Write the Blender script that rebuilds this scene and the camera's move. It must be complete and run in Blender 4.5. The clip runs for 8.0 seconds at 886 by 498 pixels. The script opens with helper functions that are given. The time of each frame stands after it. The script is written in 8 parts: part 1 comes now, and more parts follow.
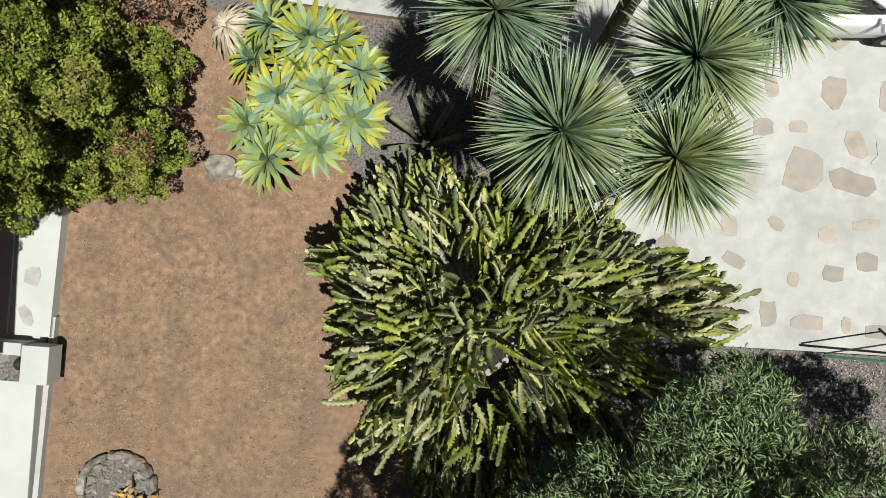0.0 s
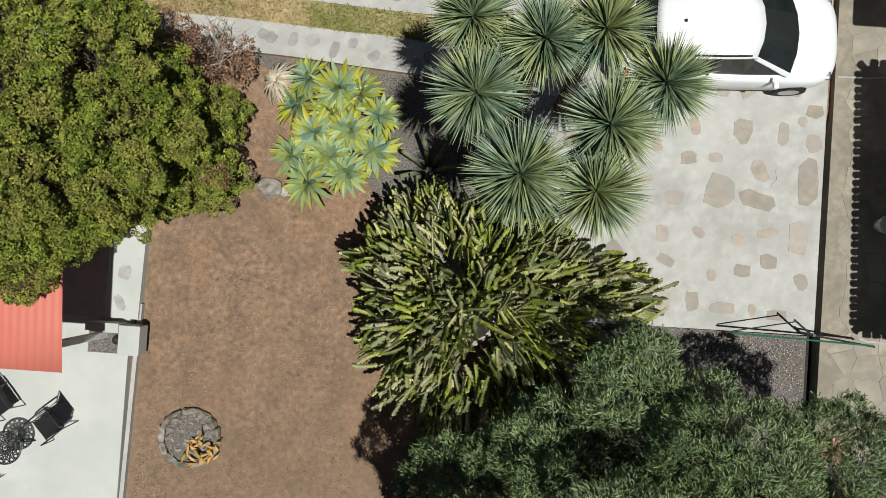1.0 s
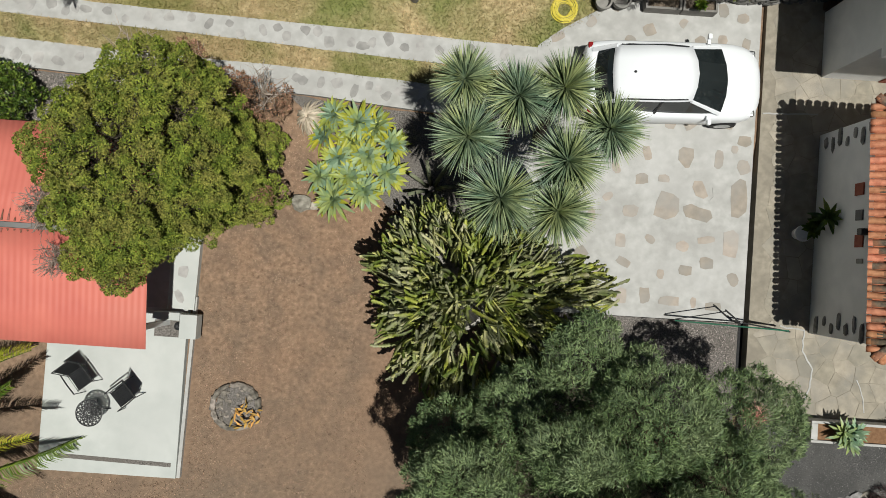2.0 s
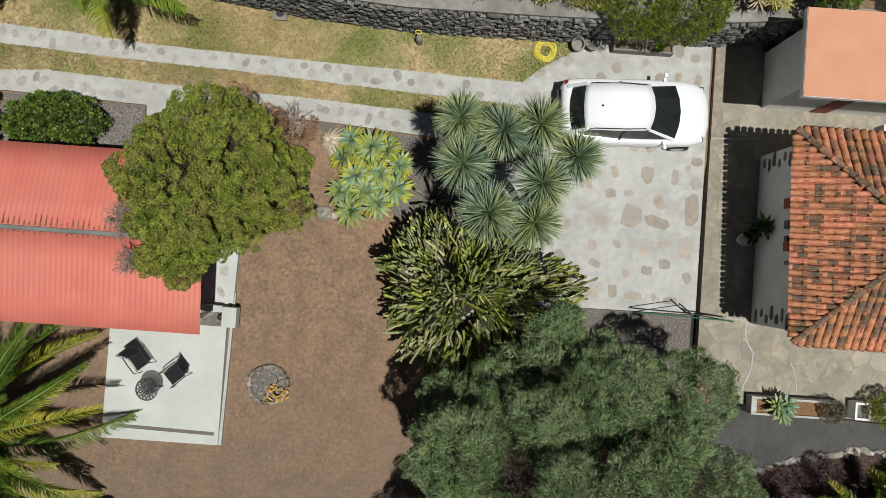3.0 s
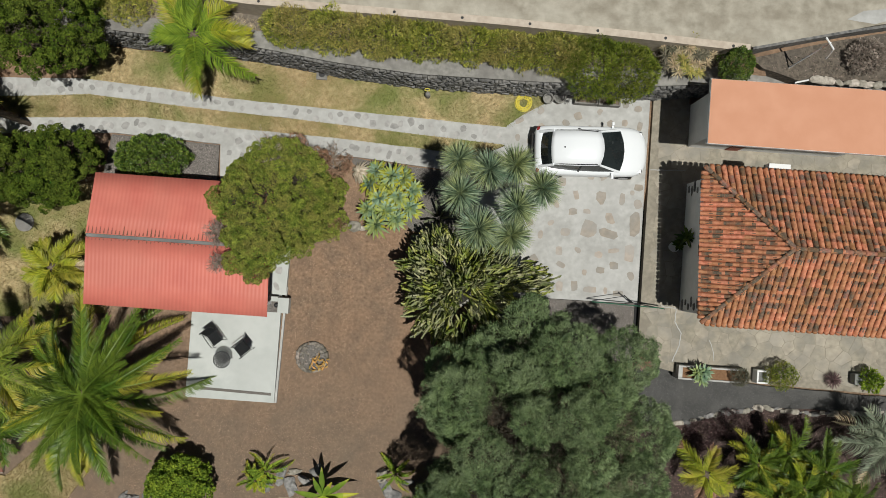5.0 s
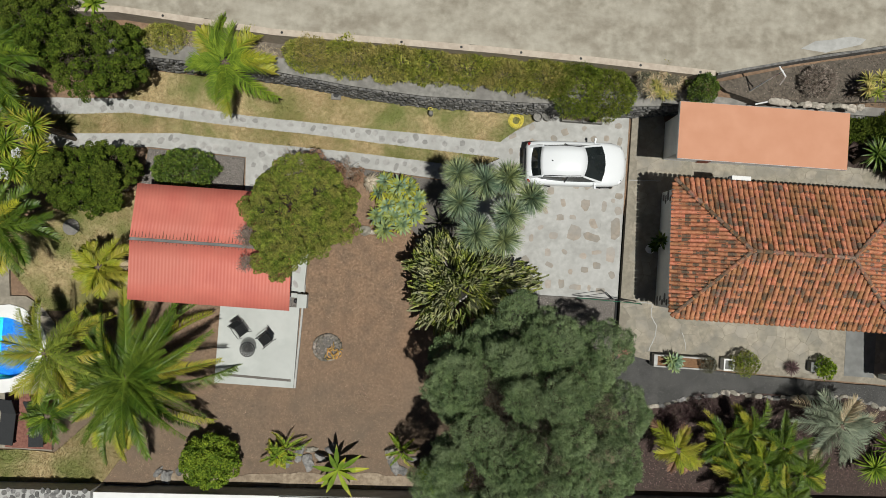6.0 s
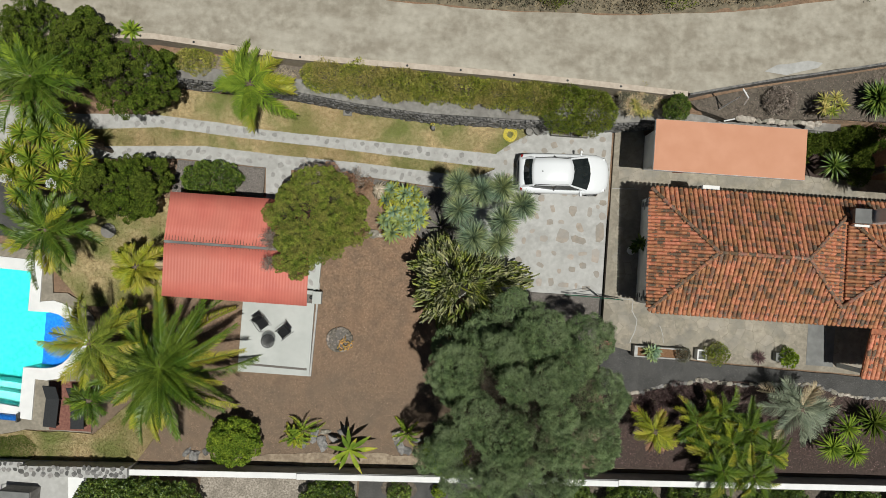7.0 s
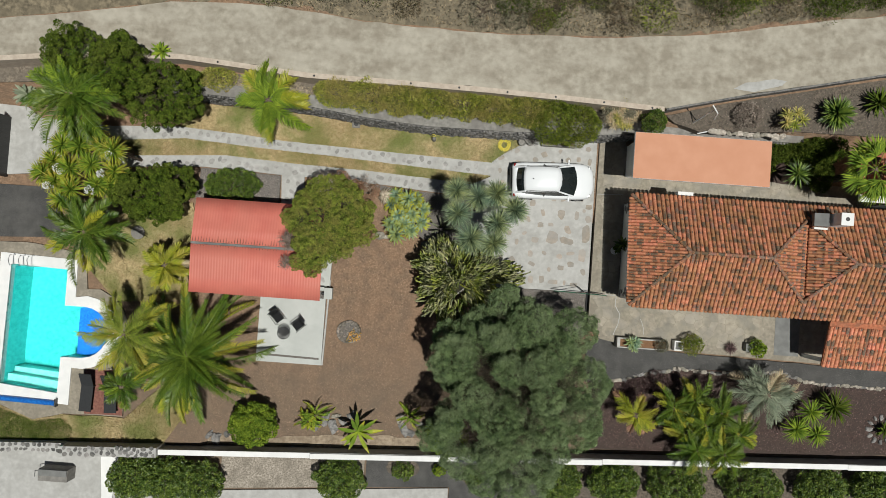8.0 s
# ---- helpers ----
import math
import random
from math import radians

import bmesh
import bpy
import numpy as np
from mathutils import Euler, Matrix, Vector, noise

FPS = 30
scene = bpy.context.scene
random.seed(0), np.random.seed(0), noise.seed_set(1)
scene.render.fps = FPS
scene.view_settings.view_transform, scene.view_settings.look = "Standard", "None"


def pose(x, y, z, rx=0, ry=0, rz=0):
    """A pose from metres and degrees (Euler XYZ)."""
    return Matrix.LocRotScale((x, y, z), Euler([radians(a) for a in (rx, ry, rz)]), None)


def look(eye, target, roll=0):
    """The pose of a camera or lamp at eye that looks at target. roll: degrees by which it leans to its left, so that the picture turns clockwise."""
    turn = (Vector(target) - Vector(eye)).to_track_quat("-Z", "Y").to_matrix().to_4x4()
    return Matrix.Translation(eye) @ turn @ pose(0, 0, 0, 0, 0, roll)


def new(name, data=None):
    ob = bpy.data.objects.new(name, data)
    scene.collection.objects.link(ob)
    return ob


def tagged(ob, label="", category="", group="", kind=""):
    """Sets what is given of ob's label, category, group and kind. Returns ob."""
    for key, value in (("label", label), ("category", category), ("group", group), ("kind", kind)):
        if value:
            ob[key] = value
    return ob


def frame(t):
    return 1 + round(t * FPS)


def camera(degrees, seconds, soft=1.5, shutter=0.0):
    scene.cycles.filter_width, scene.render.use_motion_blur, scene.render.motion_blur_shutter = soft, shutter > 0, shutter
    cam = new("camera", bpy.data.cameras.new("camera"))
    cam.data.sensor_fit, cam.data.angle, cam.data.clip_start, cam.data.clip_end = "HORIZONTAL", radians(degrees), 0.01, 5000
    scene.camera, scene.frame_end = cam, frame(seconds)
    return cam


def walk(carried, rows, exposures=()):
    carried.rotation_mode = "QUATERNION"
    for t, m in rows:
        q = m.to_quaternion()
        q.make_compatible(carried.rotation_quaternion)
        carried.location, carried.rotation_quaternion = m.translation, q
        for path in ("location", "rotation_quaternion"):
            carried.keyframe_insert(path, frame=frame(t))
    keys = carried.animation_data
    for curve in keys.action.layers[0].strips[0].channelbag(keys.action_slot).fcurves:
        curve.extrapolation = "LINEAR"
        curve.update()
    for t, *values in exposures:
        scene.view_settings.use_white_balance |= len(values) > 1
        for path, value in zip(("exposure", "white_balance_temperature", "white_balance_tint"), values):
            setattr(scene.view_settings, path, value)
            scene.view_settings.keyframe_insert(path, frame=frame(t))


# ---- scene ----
cam = camera(62.2, 8.0, soft=0.7)
METRES, EYE, TILT, LEAN, TURN = 26.0, 10.77, -90.0, 0.0, 0.0
ROWS = [
    (0.0, 0.0, 0.0, 0.0, -0.08, 1.13, -3.9),
    (0.5, 0.0004, -0.062, -0.0014, -0.08, 1.17, -3.95),
    (1.0, 0.0008, -0.124, -0.0013, -0.06, 1.21, -3.92),
    (1.5, 0.0006, -0.1862, -0.0015, -0.11, 1.26, -3.93),
    (3.0, 0.0005, -0.3745, -0.0009, -0.09, 1.29, -3.99),
    (3.5, -0.0001, -0.4368, -0.0009, -0.08, 1.32, -4.01),
    (4.0, -0.0012, -0.4995, -0.0007, -0.08, 1.34, -4.01),
    (4.5, -0.0022, -0.5615, -0.0015, -0.07, 1.38, -4.03),
    (6.0, -0.0055, -0.7494, -0.0017, -0.08, 1.37, -4.05),
    (6.5, -0.007, -0.812, -0.0022, -0.08, 1.37, -4.05),
    (7.0, -0.0081, -0.8746, -0.0025, -0.1, 1.39, -4.05),
    (7.5, -0.0091, -0.9371, -0.0038, -0.13, 1.39, -4.07),
    (8.0, -0.0097, -0.9998, -0.0053, -0.16, 1.4, -4.07),
]
walk(cam, [(t, pose(0, 0, EYE, TILT, LEAN, TURN) @ pose(METRES * x, METRES * y, METRES * z, 90 + pitch, roll, yaw)) for t, x, y, z, yaw, pitch, roll in ROWS],
     exposures=[(0.0, 0.37), (0.5, 0.20), (1.5, 0.05), (3.5, -0.09), (8.0, -0.21)])

# ---- light ----
SUN = Vector((0.19, -0.17, 1.0)).normalized()
world = bpy.data.worlds.new("sky")
scene.world = world
world.use_nodes = True
sky = world.node_tree.nodes.new("ShaderNodeTexSky")
sky.sky_type = "NISHITA"
sky.sun_disc = False
sky.sun_elevation = math.asin(SUN.z)
sky.sun_rotation = math.atan2(SUN.x, SUN.y)
world.node_tree.links.new(sky.outputs[0], world.node_tree.nodes["Background"].inputs[0])
world.node_tree.nodes["Background"].inputs[1].default_value = 0.016
lamp = bpy.data.lights.new("sun", "SUN")
lamp.energy, lamp.angle, lamp.color = 4.25, radians(0.55), (0.985, 0.97, 0.90)
sun = new("sun", lamp)
sun.matrix_world = look(SUN * 60, (0, 0, 0))


# ---- materials ----
def mat(name, c1, c2, scale=6.0, c3=None, scale3=0.7, amount3=0.6, rough=0.8, bump=0.0, bscale=60.0, metal=0.0,
        island=0.0, rand=0.0, thin=0.0, spec=0.3, stretch=(1, 1, 1), detail=5.0, lo=0.35, hi=0.65, c4=None, scale4=0.3, amount4=0.5, stretch4=(1, 1, 1)):
    """Colour c1 to c2 by a fine noise, c3 in patches by a coarse one, c4 in long stains, at world size; island and rand vary the value piece by piece."""
    m = bpy.data.materials.new(name)
    m.use_nodes = True
    nt = m.node_tree
    nd, ln = nt.nodes, nt.links
    bsdf, out = nd["Principled BSDF"], nd["Material Output"]
    geo = nd.new("ShaderNodeNewGeometry")
    place = nd.new("ShaderNodeMapping")
    place.inputs["Scale"].default_value = stretch
    ln.new(geo.outputs["Position"], place.inputs["Vector"])

    def noisy(s, d=detail, a=lo, b=hi):
        n = nd.new("ShaderNodeTexNoise")
        n.inputs["Scale"].default_value, n.inputs["Detail"].default_value = s, d
        ln.new(place.outputs[0], n.inputs["Vector"])
        r = nd.new("ShaderNodeMapRange")
        r.inputs[1].default_value, r.inputs[2].default_value = a, b
        ln.new(n.outputs["Fac"], r.inputs[0])
        return r.outputs[0], n.outputs["Fac"]

    def mix(f, a, b):
        x = nd.new("ShaderNodeMix")
        x.data_type = "RGBA"
        for sock, v in ((x.inputs[0], f), (x.inputs[6], a), (x.inputs[7], b)):
            if hasattr(v, "is_linked"):
                ln.new(v, sock)
            else:
                sock.default_value = v if isinstance(v, float) else (*v, 1)
        return x.outputs[2]

    col = mix(noisy(scale)[0], c1, c2)
    if c3:
        f = nd.new("ShaderNodeMath")
        f.operation = "MULTIPLY"
        ln.new(noisy(scale3, 4.0, 0.42, 0.62)[0], f.inputs[0])
        f.inputs[1].default_value = amount3
        col = mix(f.outputs[0], col, c3)
    if c4:
        long = nd.new("ShaderNodeMapping")
        long.inputs["Scale"].default_value = stretch4
        long.inputs["Location"].default_value = (7.3, 2.1, 0.4)
        ln.new(geo.outputs["Position"], long.inputs["Vector"])
        n4 = nd.new("ShaderNodeTexNoise")
        n4.inputs["Scale"].default_value, n4.inputs["Detail"].default_value, n4.inputs["Roughness"].default_value = scale4, 9.0, 0.62
        ln.new(long.outputs[0], n4.inputs["Vector"])
        r4 = nd.new("ShaderNodeMapRange")
        r4.inputs[1].default_value, r4.inputs[2].default_value, r4.inputs[4].default_value = 0.45, 0.66, amount4
        ln.new(n4.outputs["Fac"], r4.inputs[0])
        col = mix(r4.outputs[0], col, c4)
    for amount, node, sock in ((island, geo, "Random Per Island"), (rand, None, "Random")):
        if amount:
            if node is None:
                node = nd.new("ShaderNodeObjectInfo")
            r = nd.new("ShaderNodeMapRange")
            r.inputs[3].default_value, r.inputs[4].default_value = 1 - amount, 1 + amount
            ln.new(node.outputs[sock], r.inputs[0])
            h = nd.new("ShaderNodeHueSaturation")
            ln.new(col, h.inputs["Color"])
            ln.new(r.outputs[0], h.inputs["Value"])
            r2 = nd.new("ShaderNodeMapRange")
            r2.inputs[3].default_value, r2.inputs[4].default_value = 0.5 + 0.05 * amount, 0.5 - 0.05 * amount
            ln.new(node.outputs[sock], r2.inputs[0])
            ln.new(r2.outputs[0], h.inputs["Hue"])
            col = h.outputs[0]
    ln.new(col, bsdf.inputs["Base Color"])
    bsdf.inputs["Roughness"].default_value = rough
    bsdf.inputs["Metallic"].default_value = metal
    bsdf.inputs["Specular IOR Level"].default_value = spec
    if bump:
        b = nd.new("ShaderNodeBump")
        b.inputs["Strength"].default_value, b.inputs["Distance"].default_value = bump, 0.02
        ln.new(noisy(bscale, 6.0)[1], b.inputs["Height"])
        ln.new(b.outputs[0], bsdf.inputs["Normal"])
    if thin:
        tr = nd.new("ShaderNodeBsdfTranslucent")
        ln.new(col, tr.inputs["Color"])
        ms = nd.new("ShaderNodeMixShader")
        ms.inputs[0].default_value = thin
        ln.new(bsdf.outputs[0], ms.inputs[1])
        ln.new(tr.outputs[0], ms.inputs[2])
        ln.new(ms.outputs[0], out.inputs["Surface"])
    return m


SOIL = mat("soil", (0.165, 0.105, 0.066), (0.36, 0.242, 0.16), 9, (0.13, 0.098, 0.072), 1.8, 0.5, bump=1.0, bscale=45, detail=15, lo=0.28, hi=0.72, c4=(0.30, 0.175, 0.105), scale4=0.22, amount4=0.4)


def greyer_south(m, colour, y0, y1, most):
    """Soil that turns greyer brown towards the south of the plot, with a ragged border."""
    nd, ln = m.node_tree.nodes, m.node_tree.links
    bsdf = nd["Principled BSDF"]
    before = bsdf.inputs["Base Color"].links[0].from_socket
    geo, axes, rag, add, ramp, mix = (nd.new(k) for k in ("ShaderNodeNewGeometry", "ShaderNodeSeparateXYZ", "ShaderNodeTexNoise", "ShaderNodeMath", "ShaderNodeMapRange", "ShaderNodeMix"))
    ln.new(geo.outputs["Position"], axes.inputs[0])
    ln.new(geo.outputs["Position"], rag.inputs["Vector"])
    rag.inputs["Scale"].default_value, rag.inputs["Detail"].default_value = 0.9, 9.0
    add.operation = "MULTIPLY_ADD"
    ln.new(rag.outputs["Fac"], add.inputs[0])
    add.inputs[1].default_value = 6.0
    ln.new(axes.outputs[1], add.inputs[2])
    ramp.inputs[1].default_value, ramp.inputs[2].default_value, ramp.inputs[3].default_value, ramp.inputs[4].default_value = y1 + 3.0, y0 + 3.0, most, 0.0
    ln.new(add.outputs[0], ramp.inputs[0])
    mix.data_type = "RGBA"
    ln.new(ramp.outputs[0], mix.inputs[0])
    ln.new(before, mix.inputs[6])
    mix.inputs[7].default_value = (*colour, 1)
    ln.new(mix.outputs[2], bsdf.inputs["Base Color"])


greyer_south(SOIL, (0.16, 0.128, 0.096), -1.0, -7.5, 0.6)
DIRT = mat("dirt", (0.12, 0.10, 0.08), (0.30, 0.255, 0.20), 9, (0.15, 0.13, 0.105), 1.5, bump=1.0, bscale=40, detail=13)
LAWN = mat("lawn", (0.32, 0.25, 0.125), (0.56, 0.455, 0.26), 7, (0.16, 0.20, 0.048), 0.6, 0.85, bump=0.8, bscale=50, detail=13, c4=(0.27, 0.18, 0.09), scale4=0.35, amount4=0.45, stretch4=(0.5, 1.4, 1))
CONCRETE = mat("concrete", (0.375, 0.375, 0.36), (0.50, 0.50, 0.485), 5, (0.33, 0.325, 0.31), 1.6, 0.55, bump=0.3, detail=14, lo=0.3, hi=0.7, c4=(0.50, 0.50, 0.49), scale4=0.7, amount4=0.5)
CONCRETE_DARK = mat("grey_concrete", (0.20, 0.195, 0.18), (0.30, 0.29, 0.27), 5, (0.17, 0.16, 0.15), 0.9, 0.6, bump=0.3)
ROADC = mat("road_concrete", (0.245, 0.222, 0.175), (0.455, 0.42, 0.35), 3.2, (0.225, 0.195, 0.15), 1.5, 0.5, bump=0.6, bscale=25, detail=15, lo=0.24, hi=0.74, c4=(0.50, 0.47, 0.40), scale4=0.8, amount4=0.55, stretch4=(0.6, 1.2, 1))
KERB = mat("kerb_concrete", (0.45, 0.38, 0.31), (0.55, 0.48, 0.40), 5, bump=0.2)
FLAG = mat("flagstone", (0.315, 0.277, 0.235), (0.405, 0.352, 0.298), 5, (0.325, 0.315, 0.295), 1.3, 0.7, rand=0.17, bump=0.25, rough=0.75, detail=11)
FLAG_GREY = mat("grey_flagstone", (0.29, 0.285, 0.275), (0.395, 0.385, 0.37), 5, rand=0.2, bump=0.25, rough=0.75, detail=11)
PAVE = mat("paving_joint", (0.25, 0.225, 0.18), (0.345, 0.31, 0.25), 7, (0.20, 0.18, 0.145), 1.5, bump=0.3, detail=12)
PAVESTONE = mat("paving_stone", (0.245, 0.22, 0.175), (0.385, 0.345, 0.275), 4.5, (0.225, 0.215, 0.19), 1.3, 0.7, rand=0.12, bump=0.4, detail=14, lo=0.30, hi=0.70, c4=(0.42, 0.385, 0.32), scale4=0.6, amount4=0.45)
GRAVEL = mat("gravel", (0.05, 0.05, 0.05), (0.12, 0.118, 0.115), 40, (0.06, 0.06, 0.058), 1.6, 0.7, bump=1.0, bscale=70, detail=12, c4=(0.14, 0.137, 0.13), scale4=0.9, amount4=0.5)
GRAVEL2 = mat("brown_gravel", (0.08, 0.073, 0.067), (0.26, 0.24, 0.22), 30, (0.15, 0.135, 0.12), 1.6, bump=1.0, bscale=70, detail=10)
MULCH = mat("red_lava_mulch", (0.036, 0.024, 0.021), (0.105, 0.068, 0.058), 18, (0.065, 0.05, 0.043), 0.9, bump=1.0, bscale=60, detail=10)
MULCH2 = mat("brown_bed_soil", (0.08, 0.066, 0.052), (0.19, 0.158, 0.125), 10, (0.12, 0.105, 0.088), 1.2, bump=1.0, bscale=60, detail=11)
GREYWALL2 = mat("pale_grey_render", (0.34, 0.35, 0.35), (0.44, 0.45, 0.45), 3, (0.27, 0.28, 0.28), 0.8, bump=0.2)
WHITE = mat("white_paint", (0.78, 0.79, 0.79), (0.86, 0.865, 0.86), 2.5, (0.72, 0.73, 0.72), 0.6, 0.5, bump=0.08)
SLABWHITE = mat("white_floor_paint", (0.46, 0.485, 0.465), (0.53, 0.55, 0.53), 2.0, (0.43, 0.45, 0.43), 0.6, 0.5, bump=0.05, detail=9, c4=(0.56, 0.575, 0.555), scale4=0.5, amount4=0.4)
GREYWALL = mat("grey_render", (0.17, 0.175, 0.17), (0.23, 0.235, 0.23), 3, (0.13, 0.13, 0.13), 0.8, bump=0.2)
TILE = mat("roof_tile", (0.50, 0.175, 0.095), (0.78, 0.335, 0.20), 9, (0.40, 0.19, 0.12), 2.2, 0.35, rand=0.2, island=0.22, bump=0.3, rough=0.8)
TILED = mat("roof_tile_lichen_lip", (0.10, 0.082, 0.065), (0.23, 0.17, 0.12), 18, (0.46, 0.16, 0.08), 4, 0.5, island=0.35, bump=0.5, rough=0.9)
TILEJ = mat("roof_under_tile", (0.38, 0.12, 0.06), (0.56, 0.20, 0.105), 9, (0.12, 0.09, 0.065), 3.2, 0.5, bump=0.3, rough=0.85)
REDROOF = mat("red_painted_sheet", (0.56, 0.155, 0.12), (0.62, 0.185, 0.14), 1.2, (0.53, 0.185, 0.14), 0.5, 0.5, rough=0.55, detail=7)
ORANGE = mat("orange_roof_coating", (0.585, 0.285, 0.175), (0.625, 0.315, 0.20), 1.5, (0.57, 0.27, 0.165), 0.6, 0.3, rough=0.7, detail=8)
STONE = mat("dark_basalt", (0.085, 0.085, 0.084), (0.20, 0.196, 0.19), 8, (0.25, 0.24, 0.22), 2.5, 0.4, rand=0.35, island=0.3, bump=0.8, bscale=30, detail=10)
PALESTONE = mat("pale_rock", (0.26, 0.235, 0.195), (0.46, 0.425, 0.365), 9, rand=0.35, bump=0.8, bscale=25)
BARK = mat("bark", (0.10, 0.075, 0.055), (0.20, 0.16, 0.12), 14, bump=1.0, bscale=40, stretch=(1, 1, 0.25))
# dark colour for crown cores, stands for the shade in their gaps
CROWNSHADE = mat("crown_shade", (0.045, 0.037, 0.026), (0.095, 0.08, 0.055), 9, island=0.4)
DEAD = mat("dead_twigs", (0.29, 0.235, 0.19), (0.46, 0.40, 0.345), 9, island=0.3)
DEADRED = mat("brown_dead_foliage", (0.24, 0.13, 0.075), (0.40, 0.25, 0.16), 9, island=0.4, thin=0.1)
POOLTILE = mat("pool_tile", (0.03, 0.46, 0.45), (0.07, 0.58, 0.56), 5, rough=0.3)
POOLPALE = mat("pale_pool_tile", (0.20, 0.66, 0.60), (0.30, 0.76, 0.70), 6, rough=0.3)
POOLBLUE = mat("blue_mosaic", (0.01, 0.10, 0.42), (0.02, 0.19, 0.62), 14, rough=0.3)
BLACK = mat("black_metal", (0.015, 0.016, 0.017), (0.03, 0.03, 0.032), 20, rough=0.45, spec=0.5)
FABRIC = mat("dark_mesh_fabric", (0.022, 0.024, 0.026), (0.04, 0.042, 0.045), 60, rough=0.8)
RUBBER = mat("rubber", (0.012, 0.012, 0.013), (0.025, 0.025, 0.026), 20, rough=0.75)
CARWHITE = mat("white_car_paint", (0.80, 0.83, 0.86), (0.82, 0.85, 0.88), 1.0, rough=0.25, spec=0.5)
GLASSD = mat("dark_car_glass", (0.012, 0.016, 0.017), (0.02, 0.026, 0.027), 2, rough=0.05, spec=0.6)
STEEL = mat("steel", (0.45, 0.46, 0.47), (0.55, 0.56, 0.57), 12, rough=0.35, metal=1.0)
GREENPAINT = mat("green_painted_pipe", (0.02, 0.10, 0.06), (0.03, 0.14, 0.085), 9, rough=0.5)
YELLOW = mat("yellow_hose_plastic", (0.62, 0.52, 0.06), (0.72, 0.62, 0.12), 6, rough=0.5)
BRICKR = mat("red_window_wood", (0.26, 0.06, 0.035), (0.33, 0.09, 0.05), 9, rough=0.6)

# foliage
F_YUCCA = mat("yucca_leaf", (0.105, 0.175, 0.115), (0.23, 0.30, 0.18), 4, (0.30, 0.34, 0.12), 1.2, 0.65, island=0.5, thin=0.05, rough=0.42, spec=0.4)
F_AGAVE = mat("agave_leaf", (0.155, 0.26, 0.165), (0.28, 0.385, 0.26), 3.5, (0.33, 0.38, 0.085), 2.6, 0.7, island=0.25, thin=0.06, rough=0.4)
AGAVE_TIP = mat("agave_leaf_yellow", (0.30, 0.315, 0.03), (0.45, 0.43, 0.045), 3.0, (0.27, 0.36, 0.11), 2.0, 0.7, island=0.25, thin=0.08, rough=0.45)
PURPLE = mat("purple_heath_leaf", (0.085, 0.048, 0.05), (0.17, 0.11, 0.105), 4, island=0.4)
F_DEADGREY = mat("grey_dry_scrub", (0.13, 0.12, 0.09), (0.24, 0.21, 0.15), 3, (0.10, 0.12, 0.06), 0.8, 0.6, island=0.35)
F_CACTUS = mat("cactus_skin", (0.12, 0.165, 0.022), (0.31, 0.36, 0.07), 6, (0.44, 0.42, 0.31), 1.8, 0.6, island=0.5, rough=0.45, spec=0.5)
F_SHRUB = mat("shrub_leaf", (0.085, 0.125, 0.014), (0.25, 0.305, 0.045), 5.0, (0.29, 0.225, 0.075), 2.2, 0.4, island=0.35, thin=0.05, lo=0.36, hi=0.62)
F_TREE = mat("tree_leaf", (0.075, 0.13, 0.045), (0.225, 0.32, 0.135), 3.0, (0.28, 0.34, 0.19), 0.8, 0.4, island=0.35, thin=0.05, rough=0.45, spec=0.4, lo=0.34, hi=0.62)
F_DARK = mat("dark_shrub_leaf", (0.038, 0.068, 0.006), (0.105, 0.155, 0.017), 4, (0.125, 0.15, 0.027), 0.9, 0.4, island=0.3, thin=0.03, rough=0.85, spec=0.15, lo=0.38, hi=0.62)
F_BRIGHT = mat("bright_leaf", (0.13, 0.22, 0.02), (0.26, 0.36, 0.035), 2.0, island=0.4, thin=0.22)
F_CITRUS = mat("citrus_leaf", (0.05, 0.10, 0.016), (0.175, 0.255, 0.042), 4.0, island=0.5, thin=0.06, rough=0.4, spec=0.5)
F_OLIVE = mat("olive_green_leaf", (0.115, 0.175, 0.018), (0.27, 0.335, 0.045), 3.5, (0.25, 0.24, 0.05), 0.8, 0.35, island=0.4, thin=0.08, lo=0.38, hi=0.62)
F_HEDGE = mat("hedge_leaf", (0.165, 0.215, 0.025), (0.43, 0.45, 0.085), 3.5, (0.46, 0.38, 0.14), 0.9, 0.7, island=0.45, thin=0.06, lo=0.36, hi=0.60)
F_PALM = mat("palm_leaf", (0.045, 0.10, 0.009), (0.115, 0.19, 0.02), 1.2, (0.17, 0.215, 0.033), 0.9, 0.35, island=0.4, thin=0.05, rough=0.42, spec=0.4)
F_PALMY = mat("yellowing_palm_leaf", (0.22, 0.28, 0.02), (0.37, 0.38, 0.035), 2.0, (0.40, 0.29, 0.06), 1.2, 0.45, island=0.35, thin=0.12, rough=0.45)
F_PALMG = mat("grey_palm_leaf", (0.22, 0.27, 0.19), (0.33, 0.37, 0.26), 2.0, island=0.25, thin=0.2, rough=0.5)
F_STRAW = mat("dry_straw", (0.42, 0.33, 0.20), (0.58, 0.49, 0.33), 5.0, island=0.3, thin=0.1)
F_GRASS = mat("dry_grass", (0.38, 0.295, 0.145), (0.63, 0.515, 0.29), 3.0, (0.16, 0.21, 0.048), 0.6, 0.9, island=0.35, thin=0.15, c4=(0.29, 0.19, 0.09), scale4=0.35, amount4=0.45, stretch4=(0.5, 1.4, 1))


